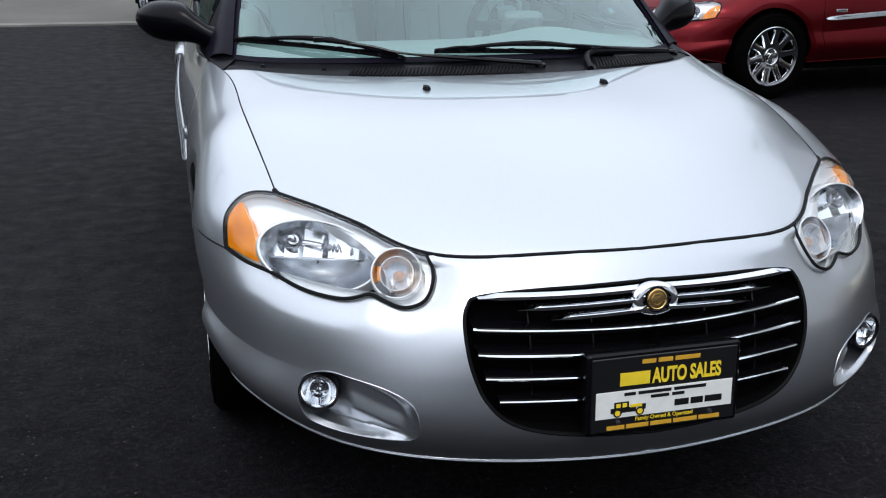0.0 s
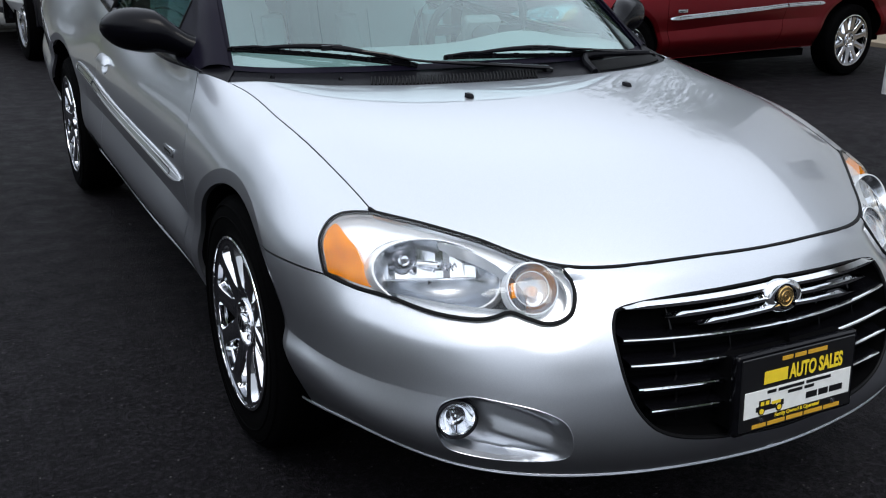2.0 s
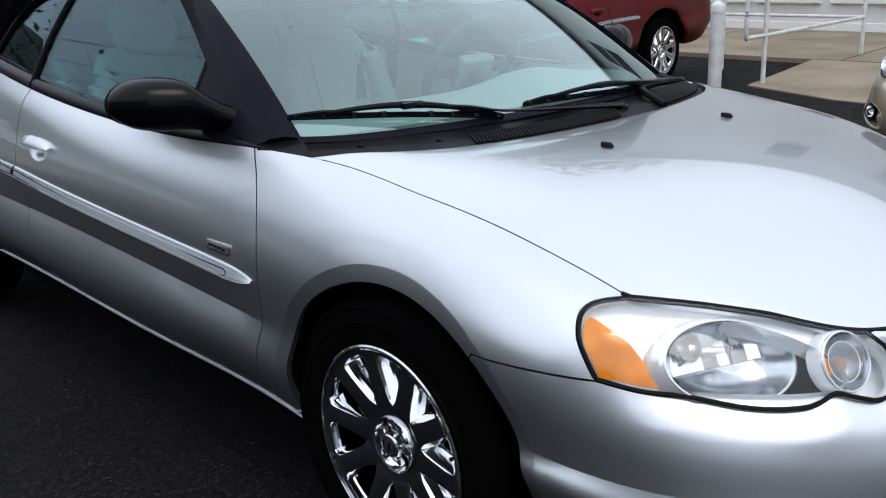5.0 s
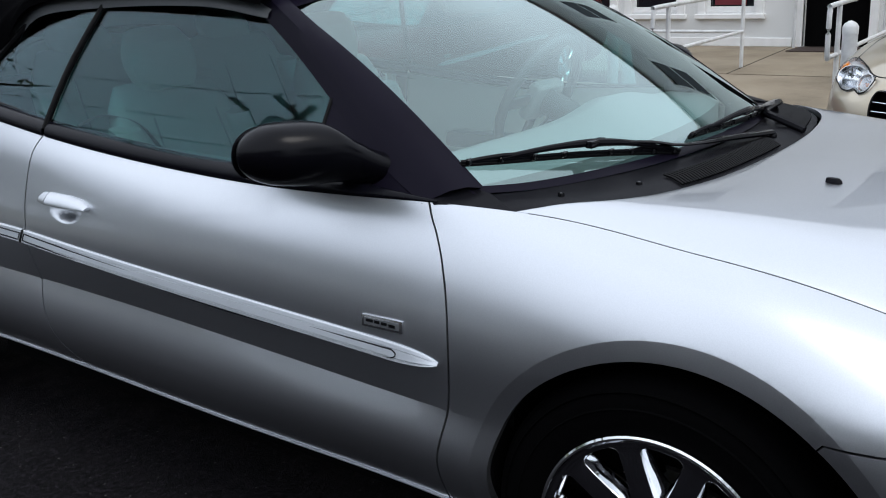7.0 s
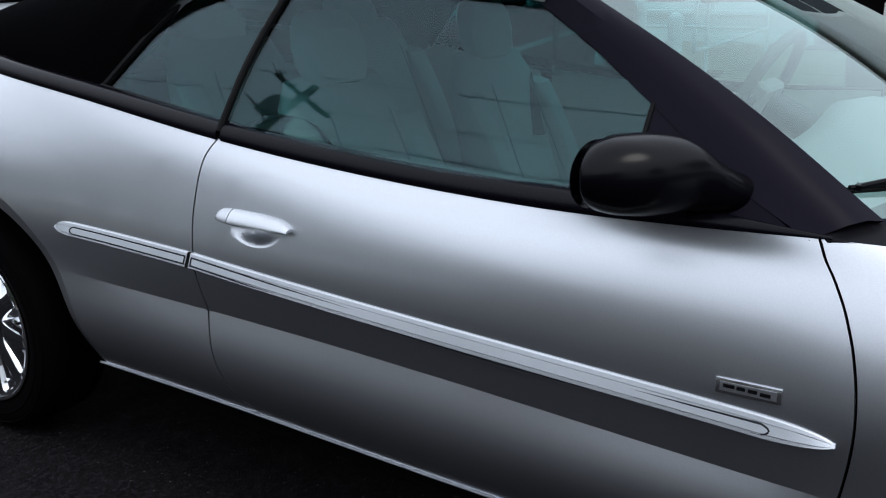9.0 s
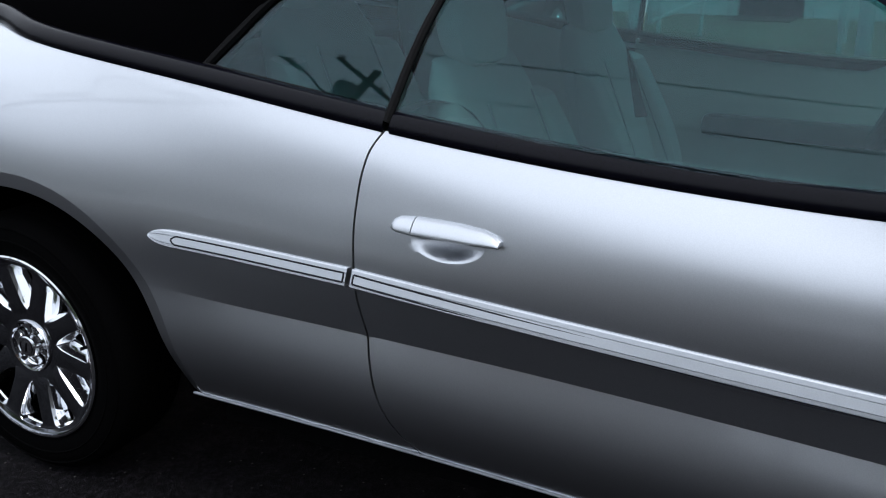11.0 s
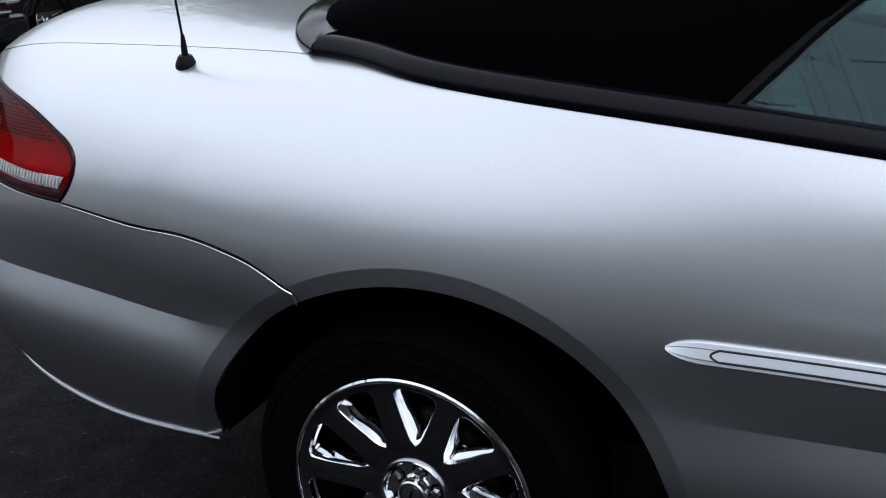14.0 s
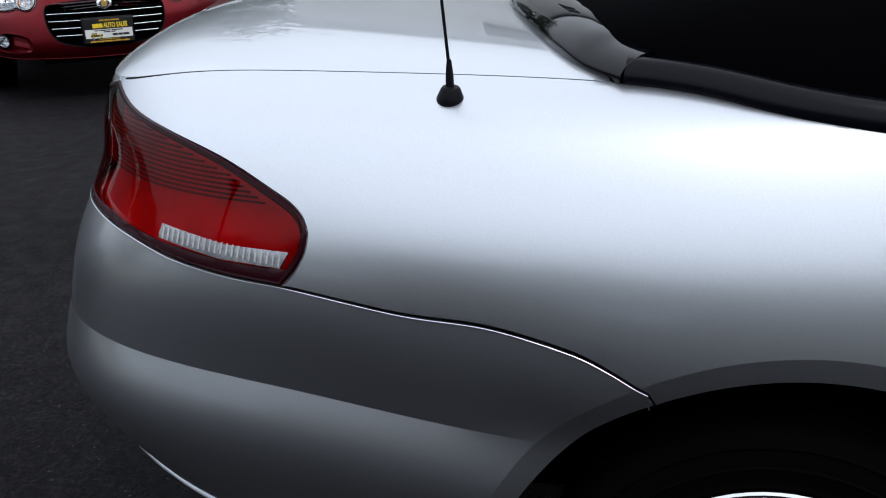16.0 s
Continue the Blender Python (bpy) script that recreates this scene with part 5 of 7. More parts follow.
def screen_sheet():
    bottom = catmull([(-.712, .430, .874), (-.60, .345, .871), (-.40, .264, .874), (-.2, .224, .877), (0, .211, .878)], .03)
    bottom = np.vstack([bottom, bottom[::-1][1:] * (-1, 1, 1)])
    top = catmull([(-.592, 1.045, 1.228), (-.45, 1.005, 1.258), (-.25, .975, 1.278), (0, .965, 1.285)], .03)
    top = np.vstack([top, top[::-1][1:] * (-1, 1, 1)])
    l = catmull([(-.712, .430, .874), (-.678, .62, .993), (-.642, .82, 1.110), (-.592, 1.045, 1.228)], .03)
    return coons(bottom, top, l, l * (-1, 1, 1), 50, 40, lambda a, c: .022 * np.sin(np.pi * c) * (1 - .3 * a * a))


SCR = screen_sheet()
SCREEN_OB = part("windscreen", grid(SCR), SCREEN, CAR, "curved windscreen with black edge band", 60)
SCREEN_OB.visible_shadow = False


def screen_band():
    """Black edge band of the windscreen."""
    n, m = SCR.shape[:2]
    s = SCR + np.array([0, -.001, .002])
    vs, fs = grid(s)
    keep = []
    for f in fs:
        i, j = f[0] // m, f[0] % m
        if i < 1 or i >= n - 2 or j < 1 or j >= m - 4:
            keep.append(f)
    return vs, keep


part("windscreen_band", screen_band(), PILLAR, SCREEN_OB, "black ceramic band")


def pillar():
    rear = np.array([(-(glass_x(y, z) + .012), y, z) for y, z in catmull([(.505, .862), (.640, .933), (.781, 1.029), (.92, 1.120), (1.070, 1.206), (1.10, 1.222)], .04)])
    k = np.linspace(0, 1, len(rear))
    front = np.stack([np.interp(k, [0, .35, .7, 1], [-.696, -.670, -.630, -.575]), np.interp(k, [0, .35, .7, 1], [.418, .600, .810, 1.030]), np.interp(k, [0, .35, .7, 1], [.886, 1.012, 1.135, 1.245])], 1)
    rows = []
    for r, f in zip(rear, front):
        mid = (r + f) / 2 + np.array([-.012, -.004, .012])
        inn = (r + f) / 2 + np.array([.04, .02, -.02])
        rows.append([r, r * .72 + f * .28 + np.array([-.007, 0, .006]), mid, r * .25 + f * .75 + np.array([-.006, -.003, .010]), f, inn])
    s = np.array(rows)
    return grid(s, closed_v=True)


pair("windscreen_pillar", pillar(), PILLAR, label="satin black windscreen pillar", sharp=38)
hd = catmull([(-.60, 1.050, 1.232), (-.45, 1.010, 1.264), (-.25, .982, 1.285), (0, .972, 1.292)], .03)
hd = np.vstack([hd, hd[::-1][1:] * (-1, 1, 1)])
part("windscreen_header", tube(hd, .020, 10, flat=.8), PILLAR, CAR)


def cowl():
    """Black plastic scuttle between bonnet and windscreen."""
    back = np.stack([SCR[:, 1, 0], SCR[:, 1, 1] + .01, SCR[:, 1, 2] - .006], 1)
    n = len(back)
    hs = HOOD_S[:, -1]
    d = np.linspace(0, 1, n)
    src = np.linspace(0, 1, len(hs))
    front = np.stack([np.interp(d, src, hs[:, i]) for i in range(3)], 1) + (0, .010, -.010)
    rows = []
    for f, b in zip(front, back):
        rows.append([f + (0, 0, -.03), f, f * .72 + b * .28 + np.array([0, 0, .004]), f * .4 + b * .6 + np.array([0, 0, -.004]), b, b + np.array([0, .02, -.03])])
    return grid(np.array(rows))


COWL = part("cowl_panel", cowl(), TRIM, CAR, "black plastic cowl with ribbed air intakes", 50)
corner_ = [(-.729, .330, .858), (-.766, .480, .865), (-.748, .525, .890), (-.712, .455, .892), (-.690, .405, .876)]
pair("cowl_corner", (corner_ + [(x, y, z - .02) for x, y, z in corner_], [tuple(range(5))] + [(i, i + 5, (i + 1) % 5 + 5, (i + 1) % 5) for i in range(5)]), TRIM)


def cowl_point(x, k):
    """A place on the cowl: k = 0 at the bonnet, 1 at the glass."""
    hs = HOOD_S[:, -1]
    fy, fz = np.interp(x, hs[:, 0], hs[:, 1]), np.interp(x, hs[:, 0], hs[:, 2])
    by, bz = np.interp(x, SCR[:, 1, 0], SCR[:, 1, 1]), np.interp(x, SCR[:, 1, 0], SCR[:, 1, 2])
    return np.array([x, fy + .010 + (by - fy) * k, fz - .008 + (bz - fz + .002) * k + .003 * math.sin(math.pi * k)])


for x0, x1, ka, kb in ((-.40, .10, .08, .42), (.33, .62, .10, .60)):
    for x in np.arange(x0, x1, .0105):
        part("cowl_rib", tube([cowl_point(x, ka) + (0, 0, .003), cowl_point(x + .012, (ka + kb) / 2) + (0, 0, .005), cowl_point(x + .02, kb) + (0, 0, .003)], .0028, 5), SEAL_AND_GAP, COWL)
part("intake_rim", tube(catmull([cowl_point(.30, .05) + (0, 0, .006), cowl_point(.315, .5) + (0, 0, .012), cowl_point(.36, .78) + (0, 0, .014), cowl_point(.5, .72) + (0, 0, .012), cowl_point(.63, .45) + (0, 0, .008)], .02), .010, 8), TRIM, COWL)
for x, k in ((-.62, .45), (-.46, .40), (.67, .5)):
    part("cowl_plug", moved(turned([(-.004, .007), (.003, .006), (.004, .0005)], 14, "z"), Matrix.Translation(cowl_point(x, k))), GLOSS_BLACK, COWL)


def screen_at(x, k, lift=0.0):
    """A place on the windscreen: x across, k from foot to header, lifted off the glass."""
    f = np.clip(k, 0, 1) * (SCR.shape[1] - 1)
    j = min(int(f), SCR.shape[1] - 2)
    r = SCR[:, j] * (1 - f + j) + SCR[:, j + 1] * (f - j)
    return np.array([x, np.interp(x, r[:, 0], r[:, 1]), np.interp(x, r[:, 0], r[:, 2])]) + np.array([0, -.5, .866]) * lift


def wiper(x0, k0, x1, k1, hub_x, hub_k):
    """A bowed blade on its bridge, from tip (x0, k0) to heel (x1, k1), and the arm that leads down to the hub."""
    def on(f, lift):
        return screen_at(x0 + (x1 - x0) * f, k0 + (k1 - k0) * f ** 1.6, lift)
    fs = np.linspace(0, 1, 26)
    joint = on(.52, .034)
    pivot = cowl_point(hub_x, hub_k) + (0, 0, .003)
    knee = pivot * .55 + on(1, .02) * .45 + np.array([0, 0, .004])
    arm_path = catmull([joint, on(.80, .031), on(1, .024), knee, pivot + (0, 0, .004)], .02)
    arm = part("wiper_arm", tube(arm_path, np.interp(np.linspace(0, 1, len(arm_path)), [0, .12, .45, .6, 1], [.0050, .0062, .0066, .0115, .0150]), 8, flat=.55), GLOSS_BLACK, CAR, "black wiper arm")
    part("wiper_hub", moved(turned([(-.03, .016), (.002, .016), (.006, .011), (.007, .0005)], 20, "z"), Matrix.Translation(pivot)), GLOSS_BLACK, arm)
    part("wiper_blade", tube([on(f, .004) for f in fs], .0042, 6, flat=1.3), SEAL_AND_GAP, arm, "rubber wiper blade")
    part("blade_spine", tube([on(f, .0105) for f in fs], .0038, 6), TRIM, arm)
    top = [on(f, .013 + .021 * math.sin(math.pi * np.clip((f - .14) / .76, 0, 1)) ** .8) for f in np.linspace(.14, .90, 22)]
    part("wiper_bridge", tube(top, np.interp(np.linspace(0, 1, 22), [0, .3, .5, .7, 1], [.0048, .0066, .0088, .0066, .0048]), 8), TRIM, arm)
    for a, b in ((.03, .27), (.73, .98)):
        bow = [on(f, .011 + .009 * math.sin(math.pi * (f - a) / (b - a))) for f in np.linspace(a, b, 10)]
        part("secondary_bow", tube(bow, .0042, 6), TRIM, arm)
    for k in (.03, .14, .27, .40, .62, .73, .85, .97):
        c = on(k, .009)
        part("blade_claw", box(tuple(c - (.009, .005, .006)), tuple(c + (.009, .005, .006)), .002, 1), GLOSS_BLACK, arm)
    part("joint_cap", box(tuple(joint - (.030, .008, .008)), tuple(joint + (.030, .008, .007)), .004, 2), GLOSS_BLACK, arm)


wiper(-.683, .105, -.225, .012, .16, .40)
wiper(-.135, .045, .440, .008, .655, .38)

# ---- wheels: ten-spoke chrome rims ----
def wheel(parent, k=1.0):
    """Built round the origin with its face towards -x; the tread's middle lies at x = 0. The rim is k times its full size."""
    def turned(profile, n, axis, at=(0, 0, 0)):
        return turned_body([(a, b * k if b < .24 else b) for a, b in profile], n, axis, at)

    hub = part("wheel", turned([(.10, .205), (.09, .222), (-.080, .205), (-.094, .214), (-.100, .222), (-.1052, .2225), (-.1056, .2262), (-.1035, .2300), (-.099, .2312), (-.085, .230), (.095, .230), (.10, .205)], 72, "x"), CHROME, parent, "chrome ten-spoke alloy wheel", 30)
    prof = [(.092, .226), (.100, .245), (.104, .275), (.096, .303), (.080, .3155), (.05, .3180), (0, .3185), (-.05, .3180), (-.080, .3155), (-.096, .303), (-.1045, .275), (-.1035, .248), (-.099, .235), (-.094, .228)]
    part("tyre", turned(prof, 72, "x"), RUBBER, hub, "black tyre", 50)
    for x in (-.046, -.016, .016, .046):
        part("tread_groove", turned([(x - .0035, .3190), (x, .3135), (x + .0035, .3190)], 72, "x"), DARK, hub)
    part("sidewall_rib", turned([(-.1045, .262), (-.1068, .2645), (-.1045, .267)], 72, "x"), RUBBER, hub)
    part("sidewall_rib", turned([(-.1010, .291), (-.1035, .2935), (-.0985, .296)], 72, "x"), RUBBER, hub)
    part("wheel_back", turned([(-.02, .212), (-.015, .15), (-.01, .0005)], 48, "x"), DARK, hub)
    part("brake_disc", turned([(-.035, .0005), (-.035, .140), (-.022, .140)], 48, "x"), plain("brake_iron", (.09, .085, .08), .45, .8, vary=.25, scale=40), hub)
    # one spoke, shared by ten
    st = []
    for r, half, x in ((.060, .0200, -.080), (.080, .0262, -.083), (.088, .0284, -.085), (.094, .0274, -.0862), (.100, .0246, -.0874), (.110, .0222, -.0886), (.14, .0208, -.0915), (.175, .0205, -.0955), (.194, .0212, -.0968), (.201, .0250, -.0975), (.2050, .036, -.098), (.2080, .052, -.0982), (.2100, .071, -.0984)):
        flank = []
        for deep, out in ((.044, .0150), (.034, .0128), (.020, .0086), (.009, .0044), (.0022, .0015), (.0005, .0004)):
            flank.append((x + deep, half + out, r))
        st.append([(a, -b, c) for a, b, c in flank] + [(x, -half + .002, r), (x, half - .002, r)] + flank[::-1])
    st = np.array(st) * (1, k, k)
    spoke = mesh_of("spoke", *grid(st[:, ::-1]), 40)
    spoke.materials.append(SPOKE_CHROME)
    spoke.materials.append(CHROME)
    # faces have the ground's dark reflection in their colour; the flanks are the brighter chrome
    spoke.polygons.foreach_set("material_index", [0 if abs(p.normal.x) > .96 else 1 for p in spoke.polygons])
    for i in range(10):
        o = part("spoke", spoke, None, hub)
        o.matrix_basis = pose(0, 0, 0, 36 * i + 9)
    part("rim_face", turned([(-.080, .2075), (-.0970, .208), (-.0985, .210), (-.0995, .217), (-.103, .2215)], 72, "x"), SPOKE_CHROME, hub, "chrome rim face with the ground's dark reflection in its colour", 30)
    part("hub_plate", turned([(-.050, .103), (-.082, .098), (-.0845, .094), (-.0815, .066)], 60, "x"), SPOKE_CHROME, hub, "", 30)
    part("hub", turned([(-.05, .066), (-.082, .066), (-.087, .0635), (-.085, .059), (-.076, .056), (-.072, .052), (-.072, .030), (-.086, .028), (-.092, .0265), (-.094, .022)], 48, "x"), CHROME, hub, "chrome hub", 30)
    part("centre_cap", turned([(-.092, .0265), (-.0945, .024), (-.0955, .0005)], 40, "x"), SATIN, hub, "round centre cap")
    part("cap_ring", turned([(-.0945, .0205), (-.0962, .0195), (-.0945, .0182)], 40, "x"), GLOSS_BLACK, hub)
    part("cap_mark", box((-.0968, -.0022, -.012), (-.095, .0022, .012), .0008, 1), GLOSS_BLACK, hub)
    nut = mesh_of("lug_nut", *turned([(-.068, .0095), (-.080, .0092), (-.084, .007), (-.085, .0004)], 6, "x"), 30)
    nut.materials.append(SATIN)
    seat = mesh_of("lug_seat", *turned([(-.0735, .0145), (-.0735, .0095), (-.066, .0085)], 20, "x"), 30)
    seat.materials.append(GLOSS_BLACK)
    for i in range(5):
        a = math.radians(72 * i + 18)
        for me in (nut, seat):
            o = part("lug_nut" if me is nut else "lug_recess", me, None, hub)
            o.matrix_basis = pose(0, .041 * k * math.cos(a), .041 * k * math.sin(a))
    part("valve_stem", tube([(-.070, -.176, .083), (-.097, -.168, .079)], .0042, 8), TRIM, hub)
    return hub


FRONT_WHEEL = wheel(CAR, .945)
FRONT_WHEEL.matrix_basis = pose(-.722, .008, .3165, 12.8)
REAR_WHEEL = wheel(CAR, .99)
REAR_WHEEL.matrix_basis = pose(-.738, 2.692, .3200, 14.9)


def wheel_copy(source, m):
    top = source.copy()
    scene.collection.objects.link(top)
    top.matrix_basis = m
    for c in source.children:
        o = c.copy()
        scene.collection.objects.link(o)
        o.parent = top
    return top


wheel_copy(FRONT_WHEEL, pose(.722, .008, .3165, 0, 0, 180))
wheel_copy(REAR_WHEEL, pose(.738, 2.692, .3200, 30, 0, 180))

# ---- door furniture, mouldings, tail lamps, antenna ----
def side_point(y, z, out=0.0):
    p, n = skin(side((y, z)))
    return p[0] + n[0] * out


def moulding(y0, y1, z0, z1, tip0, tip1):
    """Body-coloured rubbing strip: a face that looks upwards, two grooves, a dark underside; rounded tips of the given length."""
    ys = np.unique(np.r_[np.linspace(y0, y1, 50), y0 + tip0 * np.linspace(0, 1, 14) ** 2, y1 - tip1 * np.linspace(0, 1, 14) ** 2])
    zs = z0 + (z1 - z0) * (ys - y0) / (y1 - y0)
    rows = []
    for y, z in zip(ys, zs):
        k = 1.0
        for d, far in ((y - y0, tip0), (y1 - y, tip1)):
            if far and d < far:
                k = min(k, max(.05, 1 - (1 - d / far) ** 2.4) ** .62)
        p, n = skin(side((y, z)))
        p, n = p[0], n[0]
        up = np.array([0, 0, 1.0])
        h = .0165 * k
        k = .35 + .65 * k
        rows.append([p + up * h * a + n * b * k for a, b in ((-1.02, -.004), (-1.04, .008), (-.98, .0145), (-.86, .0165), (-.56, .0148), (-.52, .0130), (-.44, .0142), (.40, .0088), (.44, .0070), (.52, .0080), (.90, .0055), (1.0, .0035), (1.02, -.004))])
    return grid(np.array(rows))


def moulding_z(y):
    return float(np.interp(y, [.43, .98, 1.757, 2.257], [.5835, .603, .655, .6645]))


def bead(y0, y1, off):
    ys = np.linspace(y0, y1, 40)
    return tube([side_point(y, moulding_z(y) + off, .0114 - off * .36) for y in ys], .0019, 5)


pair("side_moulding", moulding(.425, 1.7625, moulding_z(.425), moulding_z(1.7625), .13, 0), SILVER, DOORS, "silver rubbing strip with grooved bead", 22)
pair("side_moulding", moulding(1.7735, 2.257, moulding_z(1.7735), moulding_z(2.257), 0, .07), SILVER, QUARTERS, "silver rubbing strip with grooved bead", 22)
GROOVE = plain("groove_grey", (.03, .031, .036), .6, vary=.1, spec=.05)
for off_ in (.0070, -.0084):
    pair("moulding_groove", bead(.53, 1.757, off_), GROOVE, DOORS)
    pair("moulding_groove", bead(1.779, 2.18, off_), GROOVE, QUARTERS)


def groove_end(y, bow):
    """The rounded end that joins the two grooves of a rubbing strip."""
    return tube([side_point(y + bow * math.sin(math.pi * f), moulding_z(y) + .0070 - .0154 * f, .0114 - (.0070 - .0154 * f) * .36) for f in np.linspace(0, 1, 9)], .0019, 5)


for y_, bow_, where_ in ((.53, -.012, DOORS), (1.757, .0005, DOORS), (1.779, -.0005, QUARTERS), (2.18, .012, QUARTERS)):
    pair("moulding_groove", groove_end(y_, bow_), GROOVE, where_)


def grip(y0, y1, n=30):
    """A stretch of the pull handle: a face that looks up and outwards over a hollow."""
    rows = []
    for y in np.linspace(y0, y1, n):
        top = np.interp(y, [1.478, 1.49, 1.51, 1.56, 1.64, 1.672, 1.684, 1.690], [.760, .769, .775, .780, .781, .778, .772, .763])
        bot = np.interp(y, [1.478, 1.52, 1.57, 1.64, 1.672, 1.684, 1.690], [.7485, .7465, .7465, .7475, .7495, .753, .759])
        k = np.interp(y, [1.478, 1.52, 1.64, 1.68, 1.690], [.70, .95, 1, .75, .35])
        h = top - bot
        mid = skin(side((y, (top + bot) / 2)))
        p, nn = mid[0][0], mid[1][0]
        nn = np.array([nn[0], 0, nn[2]]) / np.hypot(nn[0], nn[2])
        up = np.array([0, 0, 1.0])
        up = up - nn * (up @ nn)
        sec = [(.50, -.002), (.52, .006), (.42, .0125), (.22, .0185), (-.08, .0235), (-.34, .0262), (-.47, .0255), (-.52, .0225), (-.42, .018), (-.2, .014), (0, -.002)]
        rows.append([p + up * h * a + nn * b * k for a, b in sec])
    vs, fs = grid(np.array(rows)[:, ::-1], closed_v=True)
    m = len(rows[0])
    fs += [tuple(range(m)), tuple(range(n * m - 1, (n - 1) * m - 1, -1))]
    return vs, fs


pair("door_handle", grip(1.478, 1.6385), SILVER, DOORS, "silver pull handle", 50)
pair("handle_foot", grip(1.6405, 1.690, 12), SILVER, DOORS, "", 50)


def badge():
    c, n = skin(side((.5555, .6385)))
    along = side_point(.50, .6385) - side_point(.61, .6385)
    z = Vector(n[0])
    x = Vector(along).normalized()
    x = (x - z * x.dot(z)).normalized()
    m = Matrix((x, z.cross(x), z)).transposed().to_4x4()
    m.translation = c[0]
    return m


BM = badge()
for k_, door_ in ((1, DOORS[0]), (-1, DOORS[1])):
    fl = Matrix.Diagonal((1, 1, 1, 1)) if k_ > 0 else Matrix.Diagonal((-1, 1, 1, 1))
    m_ = fl @ BM
    part("badge", box((-.050, -.0125, -.003), (.050, .0125, .0045), .003, 2, m_), SATIN, door_, "small satin chrome nameplate")
    part("badge_field", box((-.044, -.0085, .003), (.044, .0085, .0050), .0015, 1, m_), plain("badge_grey", (.30, .31, .33), .35, .8), door_)
    for x0, x1, y in ((-.038, -.020, .0015), (-.017, -.004, .001), (.0, .014, .0005), (.018, .034, -.001)):
        part("badge_script", box((x0, y - .003, .0048), (x1, y + .003, .0062), .0006, 1, m_), GLOSS_BLACK, door_)


def door_mirror():
    """Rounded black housing on a swept foot; the glass looks backwards."""
    rows = []
    for k in np.linspace(-.36, 1, 34):
        # from the swan neck at the corner cover outwards
        t = max(0, (.24 - k) / .60)
        e1 = t * t * (3 - 2 * t)
        x = -.790 - .178 * k
        y = .690 + .085 * k + .012 * math.sin(math.pi * max(0, k)) - .022 * e1
        z = .951 + .010 * max(0, k) - .042 * e1
        e = max(0.02, 1 - abs(max(0, (k - .62) / .385)) ** 2.4) ** .5
        hz = (.046 + .017 * math.sin(math.pi * min(1, max(0, k) * .95 + .12))) * e * (1 - .30 * e1)
        hy = (.052 + .020 * math.sin(math.pi * min(1, max(0, k) + .05))) * e * (1 - .22 * e1)
        ring = []
        for a in np.linspace(0, 2 * math.pi, 24, endpoint=False):
            c, s = math.cos(a), math.sin(a)
            front = -hy * 1.15 * abs(c) ** .9 if c > 0 else hy * .55 * abs(c) ** .5
            ring.append((x, y + front, z + hz * math.copysign(abs(s) ** .9, s)))
        rows.append(ring)
    vs, fs = grid(np.array(rows), closed_v=True)
    fs += [tuple(range(24)), tuple(range(33 * 24 + 23, 33 * 24 - 1, -1))]
    return vs, fs


MIRROR_BLACK = plain("gloss_black_mirror_paint", (.002, .002, .0035), .22, vary=.1, spec=.14)
pair("door_mirror", door_mirror(), MIRROR_BLACK, DOORS, "gloss black door mirror housing", 60)
pair("mirror_foot", data_of(box((-.772, .632, .868), (-.728, .700, .912), .012, 3)), GLOSS_BLACK, DOORS)
mg = [(-.825 - .060 + .062 * math.cos(a) - .015, .748 + .045 + .03 * math.cos(a) * -.3, .957 + .052 * math.sin(a)) for a in np.linspace(0, 2 * math.pi, 28, endpoint=False)]
pair("mirror_glass", (mg, [tuple(range(28))]), CHROME, DOORS, "mirror glass")


# tail lamps
RIB_RED = plain("rib_red", (.05, .002, .003), .3)


